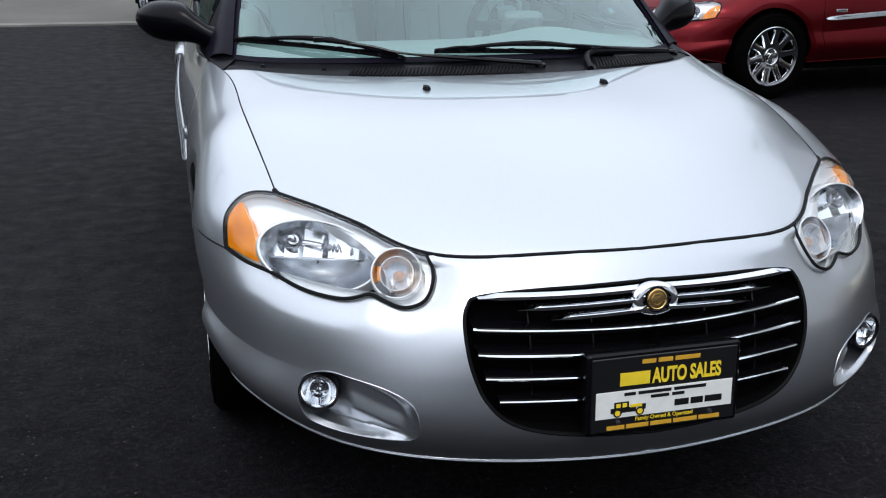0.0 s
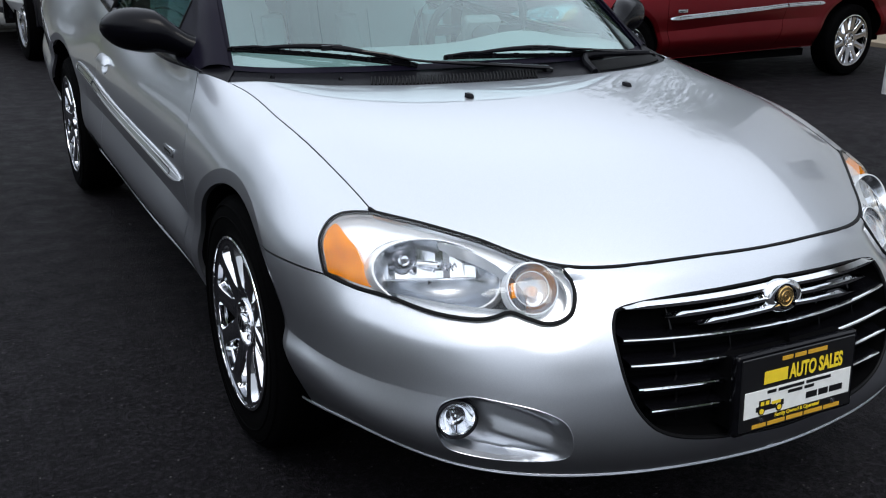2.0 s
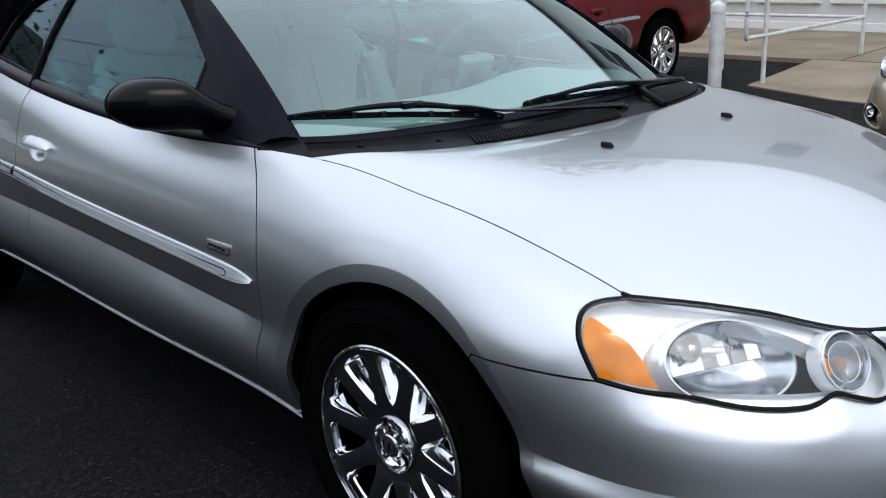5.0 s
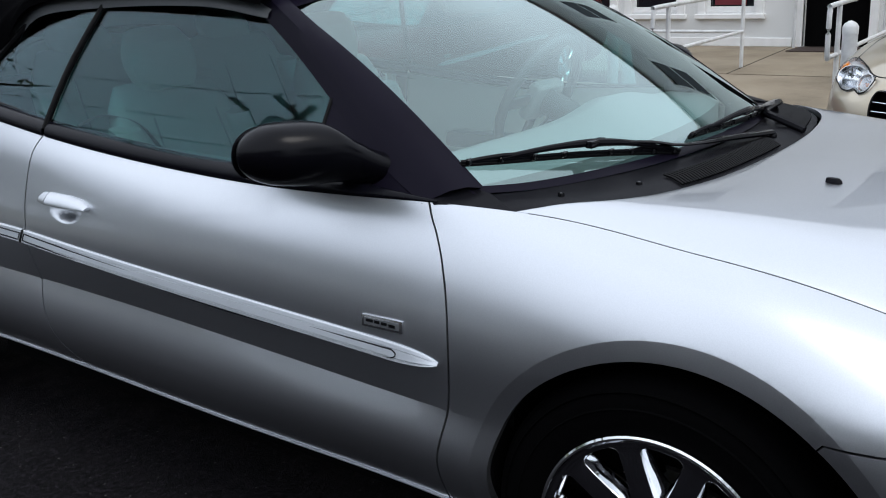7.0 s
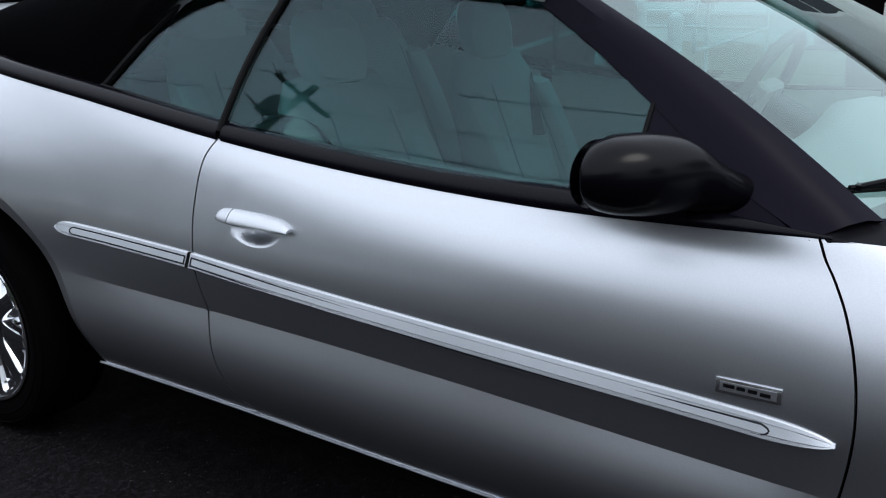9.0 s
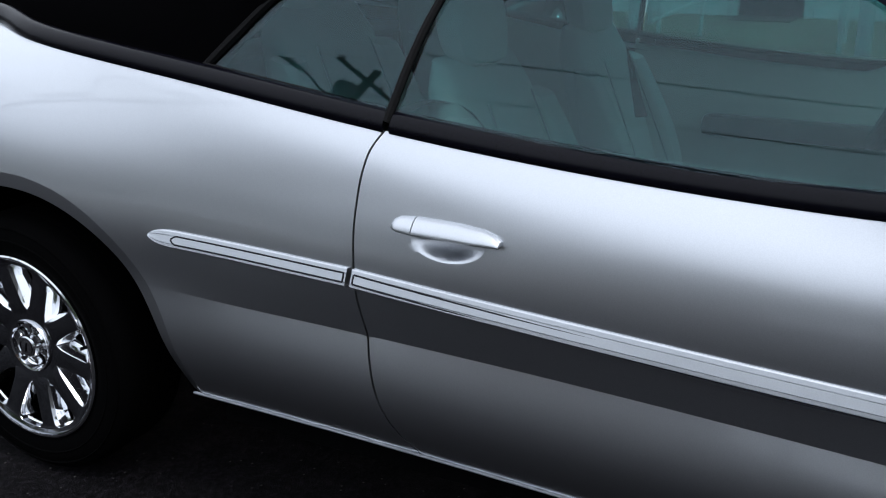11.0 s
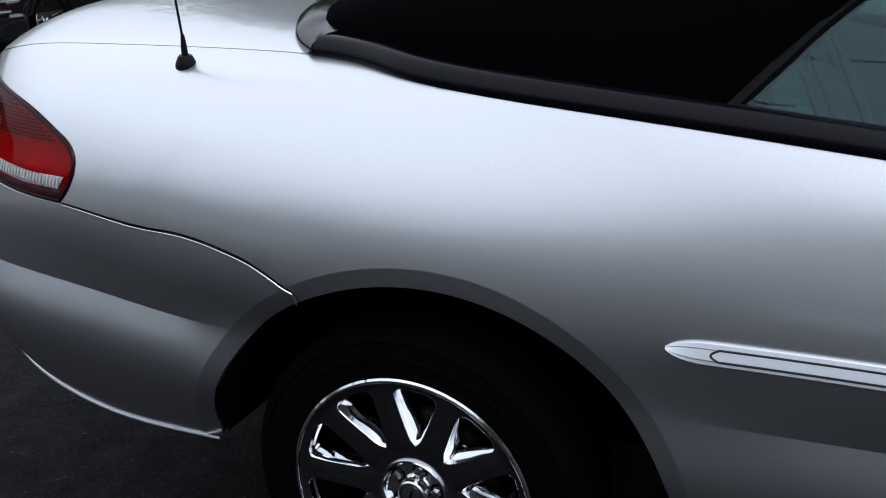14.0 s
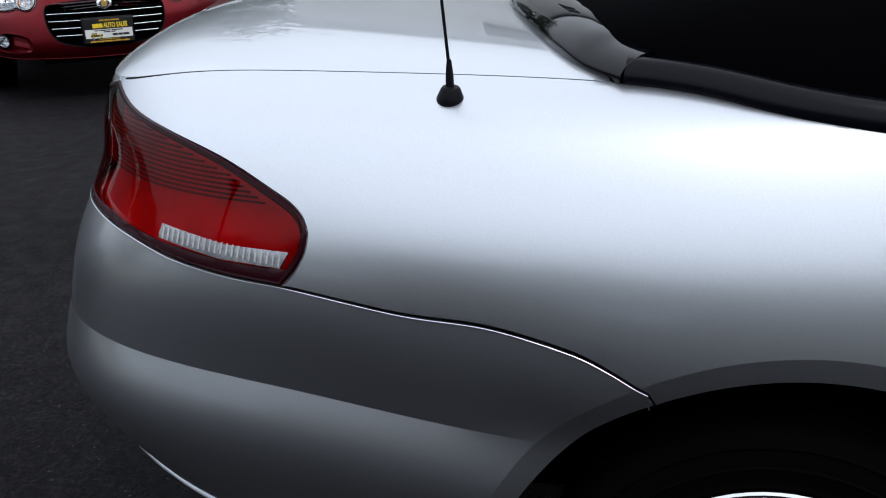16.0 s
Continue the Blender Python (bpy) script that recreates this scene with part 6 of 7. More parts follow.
def tail_lamp(sign):
    flip = mirrored if sign > 0 else (lambda d: d)
    sh = part("tail_lamp", flip(sheet_behind(PANELS["tail_lamp"], .030)), plain("tail_lamp_back", (.72, .70, .70), .3, .2, vary=.2, scale=14), CAR, "dark red tail lamp with clear reversing strip", 40)
    part("red_lens", flip(panel(PANELS["tail_lamp"], gap=.009, lift=.001, flange=.02, folds=False)), RED_LENS, sh, "ribbed red lens").visible_shadow = False
    p, n = skin(resample(shrink(PANELS["tail_lamp"], .0055), .012))
    part("lamp_edge", flip(tube(p - n * .0035, .0056, 6, closed=True)), plain("plum_lamp_edge", (.018, .0012, .004), .3, spec=.12), sh, "dark plum lens edge")
    # optic ribs under the lens
    for k in range(22):
        z = .898 + k * .0062
        us = np.linspace(4.38, 5.35, 70)
        pts = []
        for u in us:
            j = np.interp(z + (u - 4.4) * .045, SKIN[int(np.interp(u, SU, np.arange(len(SU)))), :, 2], SV)
            pts.append((u, j * VS))
        pts = np.array(pts)
        ok = inside(shrink(PANELS["tail_lamp"], .016), pts)
        if ok.sum() > 4:
            q, nn = skin(pts[ok])
            part("lens_rib", flip(tube(q - nn * .010, .0017, 5)), RIB_RED, sh)
    band = line(find([1, 2], [(3.352, .858), (3.45, .862), (3.56, .880)], 4.3, 5.5), find([1, 2], [(3.566, .860), (3.46, .842), (3.366, .836)], 4.3, 5.5))
    part("reversing_strip", flip(panel(band, gap=0, lift=.003, flange=.006, step=.008, folds=False)), plain("clear_prism", (.34, .35, .37), .3, .3, vary=.4, scale=120), sh, "clear ribbed reversing strip")
    for k in range(22):
        f = k / 21
        y, z0, z1 = 3.366 + f * .19, .839 + f * .021, .855 + f * .021
        q, nn = skin(find([1, 2], [(y, z0), (y - .003, z1)], 4.3, 5.5))
        part("prism_rib", flip(tube(q + nn * .0045, .0016, 5)), plain("prism_white", (.62, .63, .65), .25, .2) if k == 0 else bpy.data.materials["prism_white"], sh)
    dark = line(find([1, 2], [(3.352, .834), (3.45, .839), (3.57, .856)], 4.3, 5.5), tail((.72, .878), (.60, .884), (.46, .884), (.44, .876)), TAIL_LOW[::-1] + (0, .003))
    part("dark_strip", flip(panel(dark, gap=0, lift=.002, flange=.004, step=.008, folds=False)), plain("plum_strip", (.022, .002, .005), .25, spec=.2), sh, "dark plum strip")


for s_ in (-1, 1):
    tail_lamp(s_)

# antenna on the rear wing
a_, n_ = skin(find([1, 2], [(3.147, 1.046)], 3.9, 5.0))
ab = a_[0]
ANT = part("antenna", tube([ab + (0, 0, .040), ab + (.004, .030, .42), ab + (.008, .06, .78)], [.0024, .0019, .0015], 8), TRIM, QUARTERS[0], "black whip antenna", 40)
part("antenna_base", moved(turned([(-.008, .0195), (.0, .0192), (.0025, .0182), (.0135, .0135), (.0160, .0112), (.0162, .0005)], 28, "z"), Matrix.Translation(ab) @ pose(0, 0, 0, 6, -7)), TRIM, ANT, "black rubber foot")
part("antenna_sleeve", moved(turned([(.012, .0060), (.030, .0056), (.042, .0044), (.052, .0032), (.054, .0005)], 16, "z"), Matrix.Translation(ab)), TRIM, ANT)

# ---- cabin ----
def cushion(rows_, n=20, power=.55):
    """A padded body from sections: (centre, half width, half depth, direction of depth)."""
    out = []
    for c, hw, hd, d in rows_:
        ring = []
        for a in np.linspace(0, 2 * math.pi, n, endpoint=False):
            u, v = math.cos(a), math.sin(a)
            ring.append(np.array(c) + np.array([1, 0, 0]) * hw * math.copysign(abs(u) ** power, u) + np.array(d) * hd * math.copysign(abs(v) ** power, v))
        out.append(ring)
    vs, fs = grid(np.array(out), closed_v=True)
    m = len(out)
    fs += [tuple(range(n)), tuple(range((m - 1) * n + n - 1, (m - 1) * n - 1, -1))]
    return vs, fs


def seat(x, y, tall=True, drop=0.0):
    d = (0, .95, .30)
    back = part("seat", cushion([((x, y + .02 + k * .17, .52 + k * .56), (.235 - .05 * k ** 3) * (1 if k < .97 else .9), .075 - .028 * k if .02 < k < .97 else .03, d) for k in np.linspace(0, 1, 10)]), LEATHER, CAR, "pale grey leather seat", 60)
    part("seat_bolster", cushion([((x - .20, y - .03 + k * .15, .56 + k * .42), .045, .07 * math.sin(math.pi * (.12 + .76 * k)), d) for k in np.linspace(0, 1, 8)], 14), LEATHER, back)
    part("seat_bolster", cushion([((x + .20, y - .03 + k * .15, .56 + k * .42), .045, .07 * math.sin(math.pi * (.12 + .76 * k)), d) for k in np.linspace(0, 1, 8)], 14), LEATHER, back)
    part("seat_cushion", cushion([((x, y - .02 - k * .50, .47 + k * .04), .24, .085 if .05 < k < .95 else .05, (0, .1, 1)) for k in np.linspace(0, 1, 8)]), LEATHER, back)
    if tall:
        part("headrest", cushion([((x, y + .185 + k * .02, 1.065 + k * .17), .115 * math.sin(math.pi * (.18 + .64 * k)) ** .6, .048 if .05 < k < .95 else .02, d) for k in np.linspace(0, 1, 9)]), LEATHER, back, "pale grey headrest")
        for s in (-.05, .05):
            part("headrest_post", tube([(x + s, y + .175, 1.03), (x + s, y + .185, 1.10)], .006, 8), SATIN, back)
    part("seat_seam", tube([(x - .12, y - .065, .6), (x - .12, y + .02, .80), (x - .11, y + .105, 1.0)], .0022, 6), CABIN, back)
    part("seat_seam", tube([(x + .12, y - .065, .6), (x + .12, y + .02, .80), (x + .11, y + .105, 1.0)], .0022, 6), CABIN, back)
    back.location.z = -drop
    return back


seat(-.36, 1.57, drop=.085)
seat(.36, 1.57, drop=.085)
for x_ in (-.30, .30):
    seat(x_, 2.02, False)
    part("rear_headrest", cushion([((x_, 2.23 + k * .02, 1.06 + k * .10), .11 * math.sin(math.pi * (.2 + .6 * k)) ** .6, .045, (0, .95, .3)) for k in np.linspace(0, 1, 7)]), LEATHER, CAR)
part("parcel_shelf", box((-.60, 2.26, .90), (.60, 2.60, .96), .02), LEATHER_DARK, CAR)
part("cabin_floor", box((-.70, .50, .262), (.70, 2.2, .30)), CABIN_DARK, CAR)
part("bulkhead", box((-.66, .30, .26), (.66, .42, .84), .02), CABIN_DARK, CAR)
part("rear_bulkhead", box((-.62, 2.22, .30), (.62, 2.30, .98), .02), CABIN_DARK, CAR)


def dash():
    rows = []
    for x in np.linspace(-.69, .69, 40):
        hood_ = .035 * math.exp(-((x - .36) / .17) ** 2)
        cut = .10 * (abs(x) / .69) ** 2
        rows.append([(x, .40 + cut, .80), (x, .40 + cut, .868), (x, .52, .885), (x, .66, .888 + hood_), (x, .735, .872 + hood_), (x, .765, .83), (x, .74, .72), (x, .70, .55), (x, .60, .50)])
    return grid(np.array(rows))


DASH = part("dashboard", dash(), CABIN, CAR, "grey moulded dashboard", 60)
part("dash_lower", box((-.66, .50, .40), (.66, .69, .62), .03), CABIN_DARK, DASH)
for x_ in (-.60, -.10, .08, .60):
    part("air_vent", box((x_ - .055, .752, .79), (x_ + .055, .775, .845), .008, 2), CABIN_DARK, DASH)
part("centre_console", box((-.11, .70, .30), (.11, 1.60, .55), .03), CABIN_DARK, CAR)


def steering_wheel():
    m = frame_at((.36, .93, .905), (0, .90, .46))
    ring = tube([(.185 * math.cos(a), .185 * math.sin(a), 0) for a in np.linspace(0, 2 * math.pi, 48, endpoint=False)], .0155, 10, closed=True)
    w = part("steering_wheel", moved(ring, m), CABIN_DARK, CAR, "dark grey steering wheel")
    part("wheel_boss", box((-.075, -.065, -.035), (.075, .055, .012), .022, 3, m), CABIN, w)
    for a in (0, 180, 270):
        part("wheel_spoke", box((.05, -.018, -.015), (.178, .018, .0), .006, 2, m @ pose(0, 0, 0, 0, 0, a)), CABIN_DARK, w)
    part("steering_column", moved(turned([(-.30, .045), (-.03, .040)], 20, "z"), m), CABIN_DARK, w)


steering_wheel()
pair("door_lining", grid(np.array([[(-.735 + .03 * (k > 1) - (.012 if k == 0 else 0), y, z) for k, z in enumerate((.885 + .028 * (y - .5), .80, .70, .55, .32))] for y in np.linspace(.50, 1.74, 20)])), LEATHER, DOORS, "pale grey door lining", 60)
pair("armrest", data_of(box((-.72, .85, .66), (-.64, 1.50, .72), .02)), LEATHER_DARK, DOORS)
pair("quarter_lining", grid(np.array([[(-.70, y, z) for z in (.90 + .09 * (y - 1.74) * 2, .70, .45)] for y in np.linspace(1.76, 2.26, 8)])), LEATHER, QUARTERS, "pale grey side lining", 60)
for s_ in (-1, 1):
    belt_ = part("seat_belt", tube(catmull([(s_ * .655, 1.80, .90), (s_ * .58, 1.76, .93), (s_ * .50, 1.70, .90), (s_ * .44, 1.62, .74)], .03), .022, 6, flat=.12), BELT, CAR, "grey seat belt")
    part("belt_guide", box((s_ * .655 - .008, 1.77, .865), (s_ * .655 + .008, 1.81, .915), .005), PLATE_WHITE, belt_, "pale plastic belt guide")
mir_ = part("rear_view_mirror", box((-.115, .905, 1.165), (.115, .935, 1.225), .018, 3), CABIN_DARK, CAR, "grey rear-view mirror")
part("mirror_stalk", tube([(0, .92, 1.20), (0, .93, 1.245), (0, .955, 1.27)], .008, 8), CABIN_DARK, mir_)
part("roof_lining", moved(soft_top(), Matrix.Translation((0, 0, -.03)) @ Matrix.Diagonal((.97, 1, 1, 1))), LEATHER_DARK, CAR)

# ---- ground, road, concrete apron ----
def speckled(name, lo, mid, hi, scale=1.2, fine=160, rough=.85, bump=.4):
    m, nodes, links, sh = material(name)
    a, b = noise_node(nodes, links, scale, 6), noise_node(nodes, links, fine, 3)
    c = ramp_node(nodes, links, a.outputs[0], [(.3, lo), (.5, mid), (.72, hi)])
    d = ramp_node(nodes, links, b.outputs[0], [(.3, (.75, .75, .75)), (.7, (1.1, 1.1, 1.1))])
    mul = nodes.new("ShaderNodeMix")
    mul.data_type, mul.blend_type = "RGBA", "MULTIPLY"
    mul.inputs["Factor"].default_value = 1
    links.new(c.outputs[0], mul.inputs["A"])
    links.new(d.outputs[0], mul.inputs["B"])
    links.new(mul.outputs["Result"], sh.inputs["Base Color"])
    sh.inputs["Roughness"].default_value = rough
    sh.inputs["Specular IOR Level"].default_value = .2
    bump_node(nodes, links, b.outputs[0], bump, .003, sh)
    return m


CONCRETE = speckled("tan_concrete", (.20, .165, .12), (.27, .225, .165), (.33, .28, .21))
ROAD = speckled("old_grey_road", (.10, .098, .088), (.13, .127, .114), (.165, .16, .145), .5)
KERB = speckled("kerb_stone", (.16, .16, .14), (.22, .22, .20), (.28, .27, .25), 2.5)
WALL_WHITE = speckled("white_painted_wall", (.66, .67, .66), (.74, .75, .74), (.80, .80, .79), .8, 90, .7, .2)
FRAME_WHITE = plain("white_window_paint", (.80, .80, .79), .4, vary=.05, scale=6)
RAIL_WHITE = plain("chipped_white_rail_paint", (.62, .63, .63), .45, vary=.18, scale=9)
YELLOW_LINE = plain("yellow_road_paint", (.50, .33, .06), .7, vary=.25, scale=20)
GRASS = speckled("dry_grass", (.05, .065, .025), (.075, .09, .035), (.11, .11, .05), 1.5, 60)
SHINGLE = speckled("dark_shingles", (.03, .03, .032), (.045, .045, .048), (.065, .062, .06), 2, 40)


def ground_sheet():
    n = 40
    return grid(np.array([[(-500 + 1000 * i / n, -500 + 1000 * j / n, 0) for j in range(n + 1)] for i in range(n + 1)], float))


tagged(part("ground", ground_sheet(), ASPHALT), "dark sealed asphalt of a car lot", "asphalt", kind="structure")


def slab(outline, z0, z1s):
    """A prism; z1s is one height or one for each corner."""
    n = len(outline)
    tops = z1s if isinstance(z1s, (list, tuple)) else [z1s] * n
    vs = [(x, y, z0) for x, y in outline] + [(x, y, z) for (x, y), z in zip(outline, tops)]
    fs = [tuple(range(n - 1, -1, -1)), tuple(range(n, 2 * n))] + [(i, (i + 1) % n, n + (i + 1) % n, n + i) for i in range(n)]
    return vs, fs


tagged(part("road", slab([(-300, 10.35), (300, 10.35), (300, 22), (-300, 22)], -.3, .012), ROAD, smooth=False), "worn grey road beyond the lot", "road", kind="structure")
tagged(part("road_line", slab([(-300, 15.75), (300, 15.75), (300, 15.87), (-300, 15.87)], .0, .018), YELLOW_LINE, smooth=False), "yellow line along the road", "road line", kind="structure")
tagged(part("road_edge", slab([(-300, 10.12), (300, 10.12), (300, 10.352), (-300, 10.352)], -.3, .024), KERB, smooth=False), "broken gravelly edge between lot and road", "kerb", kind="structure")
tagged(part("verge", slab([(-300, 22.05), (300, 22.05), (300, 60), (-300, 60)], -.3, .10), GRASS, smooth=False), "dry grass verge across the road", "grass", kind="structure")
PAD = [(8.30, 3.66), (8.30, 8.3), (11.72, 8.3), (11.72, -9), (8.30, -9), (8.30, 1.3)]
pad = tagged(part("pavement", slab(PAD, -.2, .05), CONCRETE, smooth=False), "tan concrete apron along the building", "pavement", kind="structure")
part("ramp", slab([(5.85, 1.35), (8.298, 1.32), (8.298, 3.65), (7.1, 3.43), (6.33, 3.30), (5.95, 2.3)], -.2, [.008, .049, .049, .03, .016, .010]), CONCRETE, pad, smooth=False)
for a_, b_ in (((8.32, 3.35), (11.70, 3.72)), ((8.31, 1.9), (8.32, 3.60)), ((8.32, 6.2), (11.70, 6.25)), ((8.32, .2), (11.70, .25))):
    part("joint", tube([(*a_, .0505), (*b_, .0505)], .008, 5, flat=.25), DARK, pad)

# ---- the white building ----
WX = 11.70
wall_open = [(4.22, 4.98), (5.38, 6.14), (6.46, 7.16)]
DOOR_Y = (2.72, 3.58)


def wall_piece(y0, y1, z0, z1):
    return data_of(box((WX, y0, z0), (WX + .25, y1, z1)))


EAVE, STOREY = 6.6, 3.2
upper_open = [(4.2, 5.1), (1.4, 2.3), (-1.6, -.7), (-4.6, -3.7)]
pieces, last = [], 8.2
for y0, y1 in reversed(wall_open):
    pieces.append(wall_piece(y1, last, 0, STOREY))
    pieces.append(wall_piece(y0, y1, 0, .53))
    pieces.append(wall_piece(y0, y1, 1.95, STOREY))
    last = y0
pieces += [wall_piece(DOOR_Y[1], last, 0, STOREY), wall_piece(*DOOR_Y, 2.15, STOREY), wall_piece(-9, DOOR_Y[0], 0, STOREY)]
last = 8.2
for y0, y1 in upper_open:
    pieces += [wall_piece(y1, last, STOREY, EAVE), wall_piece(y0, y1, STOREY, 4.0), wall_piece(y0, y1, 5.5, EAVE)]
    last = y0
pieces.append(wall_piece(-9, last, STOREY, EAVE))
BUILD = thing("building", "white two-storey sales building with white-framed windows", "building", kind="")
part("wall", joined(*pieces), WALL_WHITE, BUILD, "white painted wall", smooth=False)
part("wall", joined(data_of(box((WX + .25, 7.95, 0), (20, 8.2, EAVE))), data_of(box((WX + .25, -9, 0), (20, -8.75, EAVE))), data_of(box((20, -9, 0), (20.25, 8.2, EAVE)))), WALL_WHITE, BUILD, smooth=False)
part("base_trim", box((WX - .03, 3.72, .05), (WX, 8.2, .17), .006, 1), FRAME_WHITE, BUILD)
part("base_trim", box((WX - .03, -9, .05), (WX, 2.60, .17), .006, 1), FRAME_WHITE, BUILD)
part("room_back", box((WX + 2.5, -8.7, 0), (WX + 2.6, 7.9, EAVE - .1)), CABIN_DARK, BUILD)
roof_pts = [(WX - .45, -9.4, EAVE - .05), (WX - .45, 8.6, EAVE - .05), (15.9, 8.6, 8.9), (15.9, -9.4, 8.9), (20.7, 8.6, EAVE - .05), (20.7, -9.4, EAVE - .05)]
part("roof", ([*roof_pts, *[(x, y, z - .18) for x, y, z in roof_pts]], [(0, 3, 2, 1), (3, 5, 4, 2), (6, 7, 8, 9), (9, 8, 10, 11), (0, 1, 7, 6), (4, 5, 11, 10), (1, 2, 8, 7), (2, 4, 10, 8), (0, 6, 9, 3), (3, 9, 11, 5)]), SHINGLE, BUILD, "dark shingle roof", smooth=False)
part("gutter", box((WX - .56, -9.4, EAVE - .18), (WX - .44, 8.6, EAVE - .05), .02), FRAME_WHITE, BUILD)
WIN_GLASS = plain("dark_window_glass", (.012, .013, .016), .05, vary=.2, scale=3, spec=.6)
for y0, y1 in upper_open:
    w_ = part("window", joined(data_of(box((WX - .035, y0 - .11, 3.90), (WX + .02, y0 + .01, 5.60), .006, 1)), data_of(box((WX - .035, y1 - .01, 3.90), (WX + .02, y1 + .11, 5.60), .006, 1)), data_of(box((WX - .035, y0 + .01, 5.49), (WX + .02, y1 - .01, 5.60), .006, 1)), data_of(box((WX - .05, y0 + .01, 3.90), (WX + .02, y1 - .01, 4.02), .006, 1))), FRAME_WHITE, BUILD, "white-framed upper window")
    part("pane", box((WX + .085, y0, 4.0), (WX + .095, y1, 5.5)), WIN_GLASS, w_)
    part("sash", box((WX + .03, y0, 4.73), (WX + .07, y1, 4.78), .004, 1), FRAME_WHITE, w_)
for k_, (y0, y1) in enumerate(wall_open):
    w_ = part("window", joined(data_of(box((WX - .035, y0 - .10, .43), (WX + .02, y0 + .01, 2.05), .006, 1)), data_of(box((WX - .035, y1 - .01, .43), (WX + .02, y1 + .10, 2.05), .006, 1)), data_of(box((WX - .035, y0 + .01, 1.94), (WX + .02, y1 - .01, 2.05), .006, 1))), FRAME_WHITE, BUILD, "white-framed window")
    part("window_sill", box((WX - .07, y0 - .13, .43), (WX + .02, y1 + .13, .50), .008, 1), FRAME_WHITE, w_)
    part("sash", joined(data_of(box((WX + .03, y0, .53), (WX + .07, y1, .60), .004, 1)), data_of(box((WX + .03, y0, .60), (WX + .07, y0 + .06, 1.95), .004, 1)), data_of(box((WX + .03, y1 - .06, .60), (WX + .07, y1, 1.95), .004, 1)), data_of(box((WX + .03, y0 + .06, 1.22), (WX + .07, y1 - .06, 1.27), .004, 1))), FRAME_WHITE, w_)
    part("pane", box((WX + .085, y0, .53), (WX + .095, y1, 1.95)), WIN_GLASS, w_)
    if k_ == 0:
        part("window_poster", box((WX + .075, y0 + .18, .62), (WX + .082, y1 - .12, .80)), plain("red_poster", (.13, .008, .016), .6), w_)
part("door_frame", joined(data_of(box((WX - .03, DOOR_Y[1], .05), (WX + .06, DOOR_Y[1] + .11, 2.25), .006, 1)), data_of(box((WX - .03, DOOR_Y[0] - .11, .05), (WX + .06, DOOR_Y[0], 2.25), .006, 1)), data_of(box((WX - .03, DOOR_Y[0], 2.15), (WX + .06, DOOR_Y[1], 2.25), .006, 1))), FRAME_WHITE, BUILD, "white door frame of a dark open doorway")
# black sheet across the opening, in place of the shade indoors
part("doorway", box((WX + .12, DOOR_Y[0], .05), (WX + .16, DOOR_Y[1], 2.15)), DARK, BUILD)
tagged(part("door_mat", box((WX - .75, DOOR_Y[0] + .05, .05), (WX - .12, DOOR_Y[1] - .02, .066), .004, 1), plain("brown_door_mat", (.035, .022, .018), .95, vary=.3, scale=80)), "dark brown doormat on the concrete before the doorway", "doormat")


# ---- bollards and hand rails ----
def bollard(x, y, h, r=.058):
    b = thing("bollard", "white painted steel bollard with domed cap standing in asphalt", "bollard", "white bollards")
    part("post", turned([(-.05, r), (h - .10, r), (h - .10, r * .94)], 28, "z"), RAIL_WHITE, b)
    part("cap", turned([(h - .10, r * 1.05), (h - .045, r * 1.05), (h - .02, r * .8), (h, r * .25), (h + .003, .0006)], 28, "z"), RAIL_WHITE, b)
    b.location = (x, y, 0)


for x_, y_, h_ in ((5.55, 3.17, .82), (7.40, 4.26, .845), (6.02, 1.50, .76)):
    bollard(x_, y_, h_)


def rail(y0, y1, far):
    r = thing("hand_rail", "white painted tubular handrail along the concrete ramp", "railing", "ramp handrails")
    k = (y1 - y0) / 2.5
    def at(x, z):
        return (x, y0 + k * (x - 6.5), z)
    part("rail_bar", tube(catmull([at(6.12, .45), at(6.10, .50), at(6.10, .80), at(6.13, .855), at(6.20, .87), at(7.5, .88), at(9.0, .89), at(11.6, .92)], .04), .021, 10), RAIL_WHITE, r)
    part("rail_bar", tube([at(6.11, .46), at(6.5, .455), at(9.0, .455)], .019, 10), RAIL_WHITE, r)
    part("rail_post", tube([at(6.5, -.02), at(6.5, .87)], .022, 10), RAIL_WHITE, r)
    part("rail_post", tube([at(9.0, .03), at(9.0, .89)], .022, 10), RAIL_WHITE, r)
    part("rail_post", tube([at(11.55, .03), at(11.55, .91)], .022, 10), RAIL_WHITE, r)
    if far:
        part("rail_bar", tube([at(9.0, .452), (9.02, 7.6, .452)], .019, 10), RAIL_WHITE, r)
        part("rail_post", tube([(9.02, 7.6, .03), (9.02, 7.6, .90)], .022, 10), RAIL_WHITE, r)


rail(3.24, 3.44, True)
rail(1.72, 1.92, False)

# ---- the other vehicles on the lot ----
def repaint(top, old, mat):
    for o in (top, *top.children_recursive):
        for s in o.material_slots:
            if s.material is old:
                s.link = "OBJECT"
                s.material = mat


def parked(m, mat, label):
    c = copy_thing(CAR, m)
    repaint(c, SILVER, mat)
    for o in c.children_recursive:
        if o.name.startswith("side_moulding"):
            repaint(o, mat, SATIN)
    c["label"] = label
    return c


parked(pose(3.307, 4.696, 0, 0, 0, -86.2), RED, "dark red two-door convertible car with chrome wheels")
parked(pose(3.936, .08, 0, 0, 0, -104.2), GOLD, "champagne gold car parked before the concrete ramp")
big = parked(pose(5.72, 7.663, 0, 0, 0, -56.1), RED, "dark red car with a black dealer plate in its grille")
big.scale = (1.2, 1.2, 1.2)


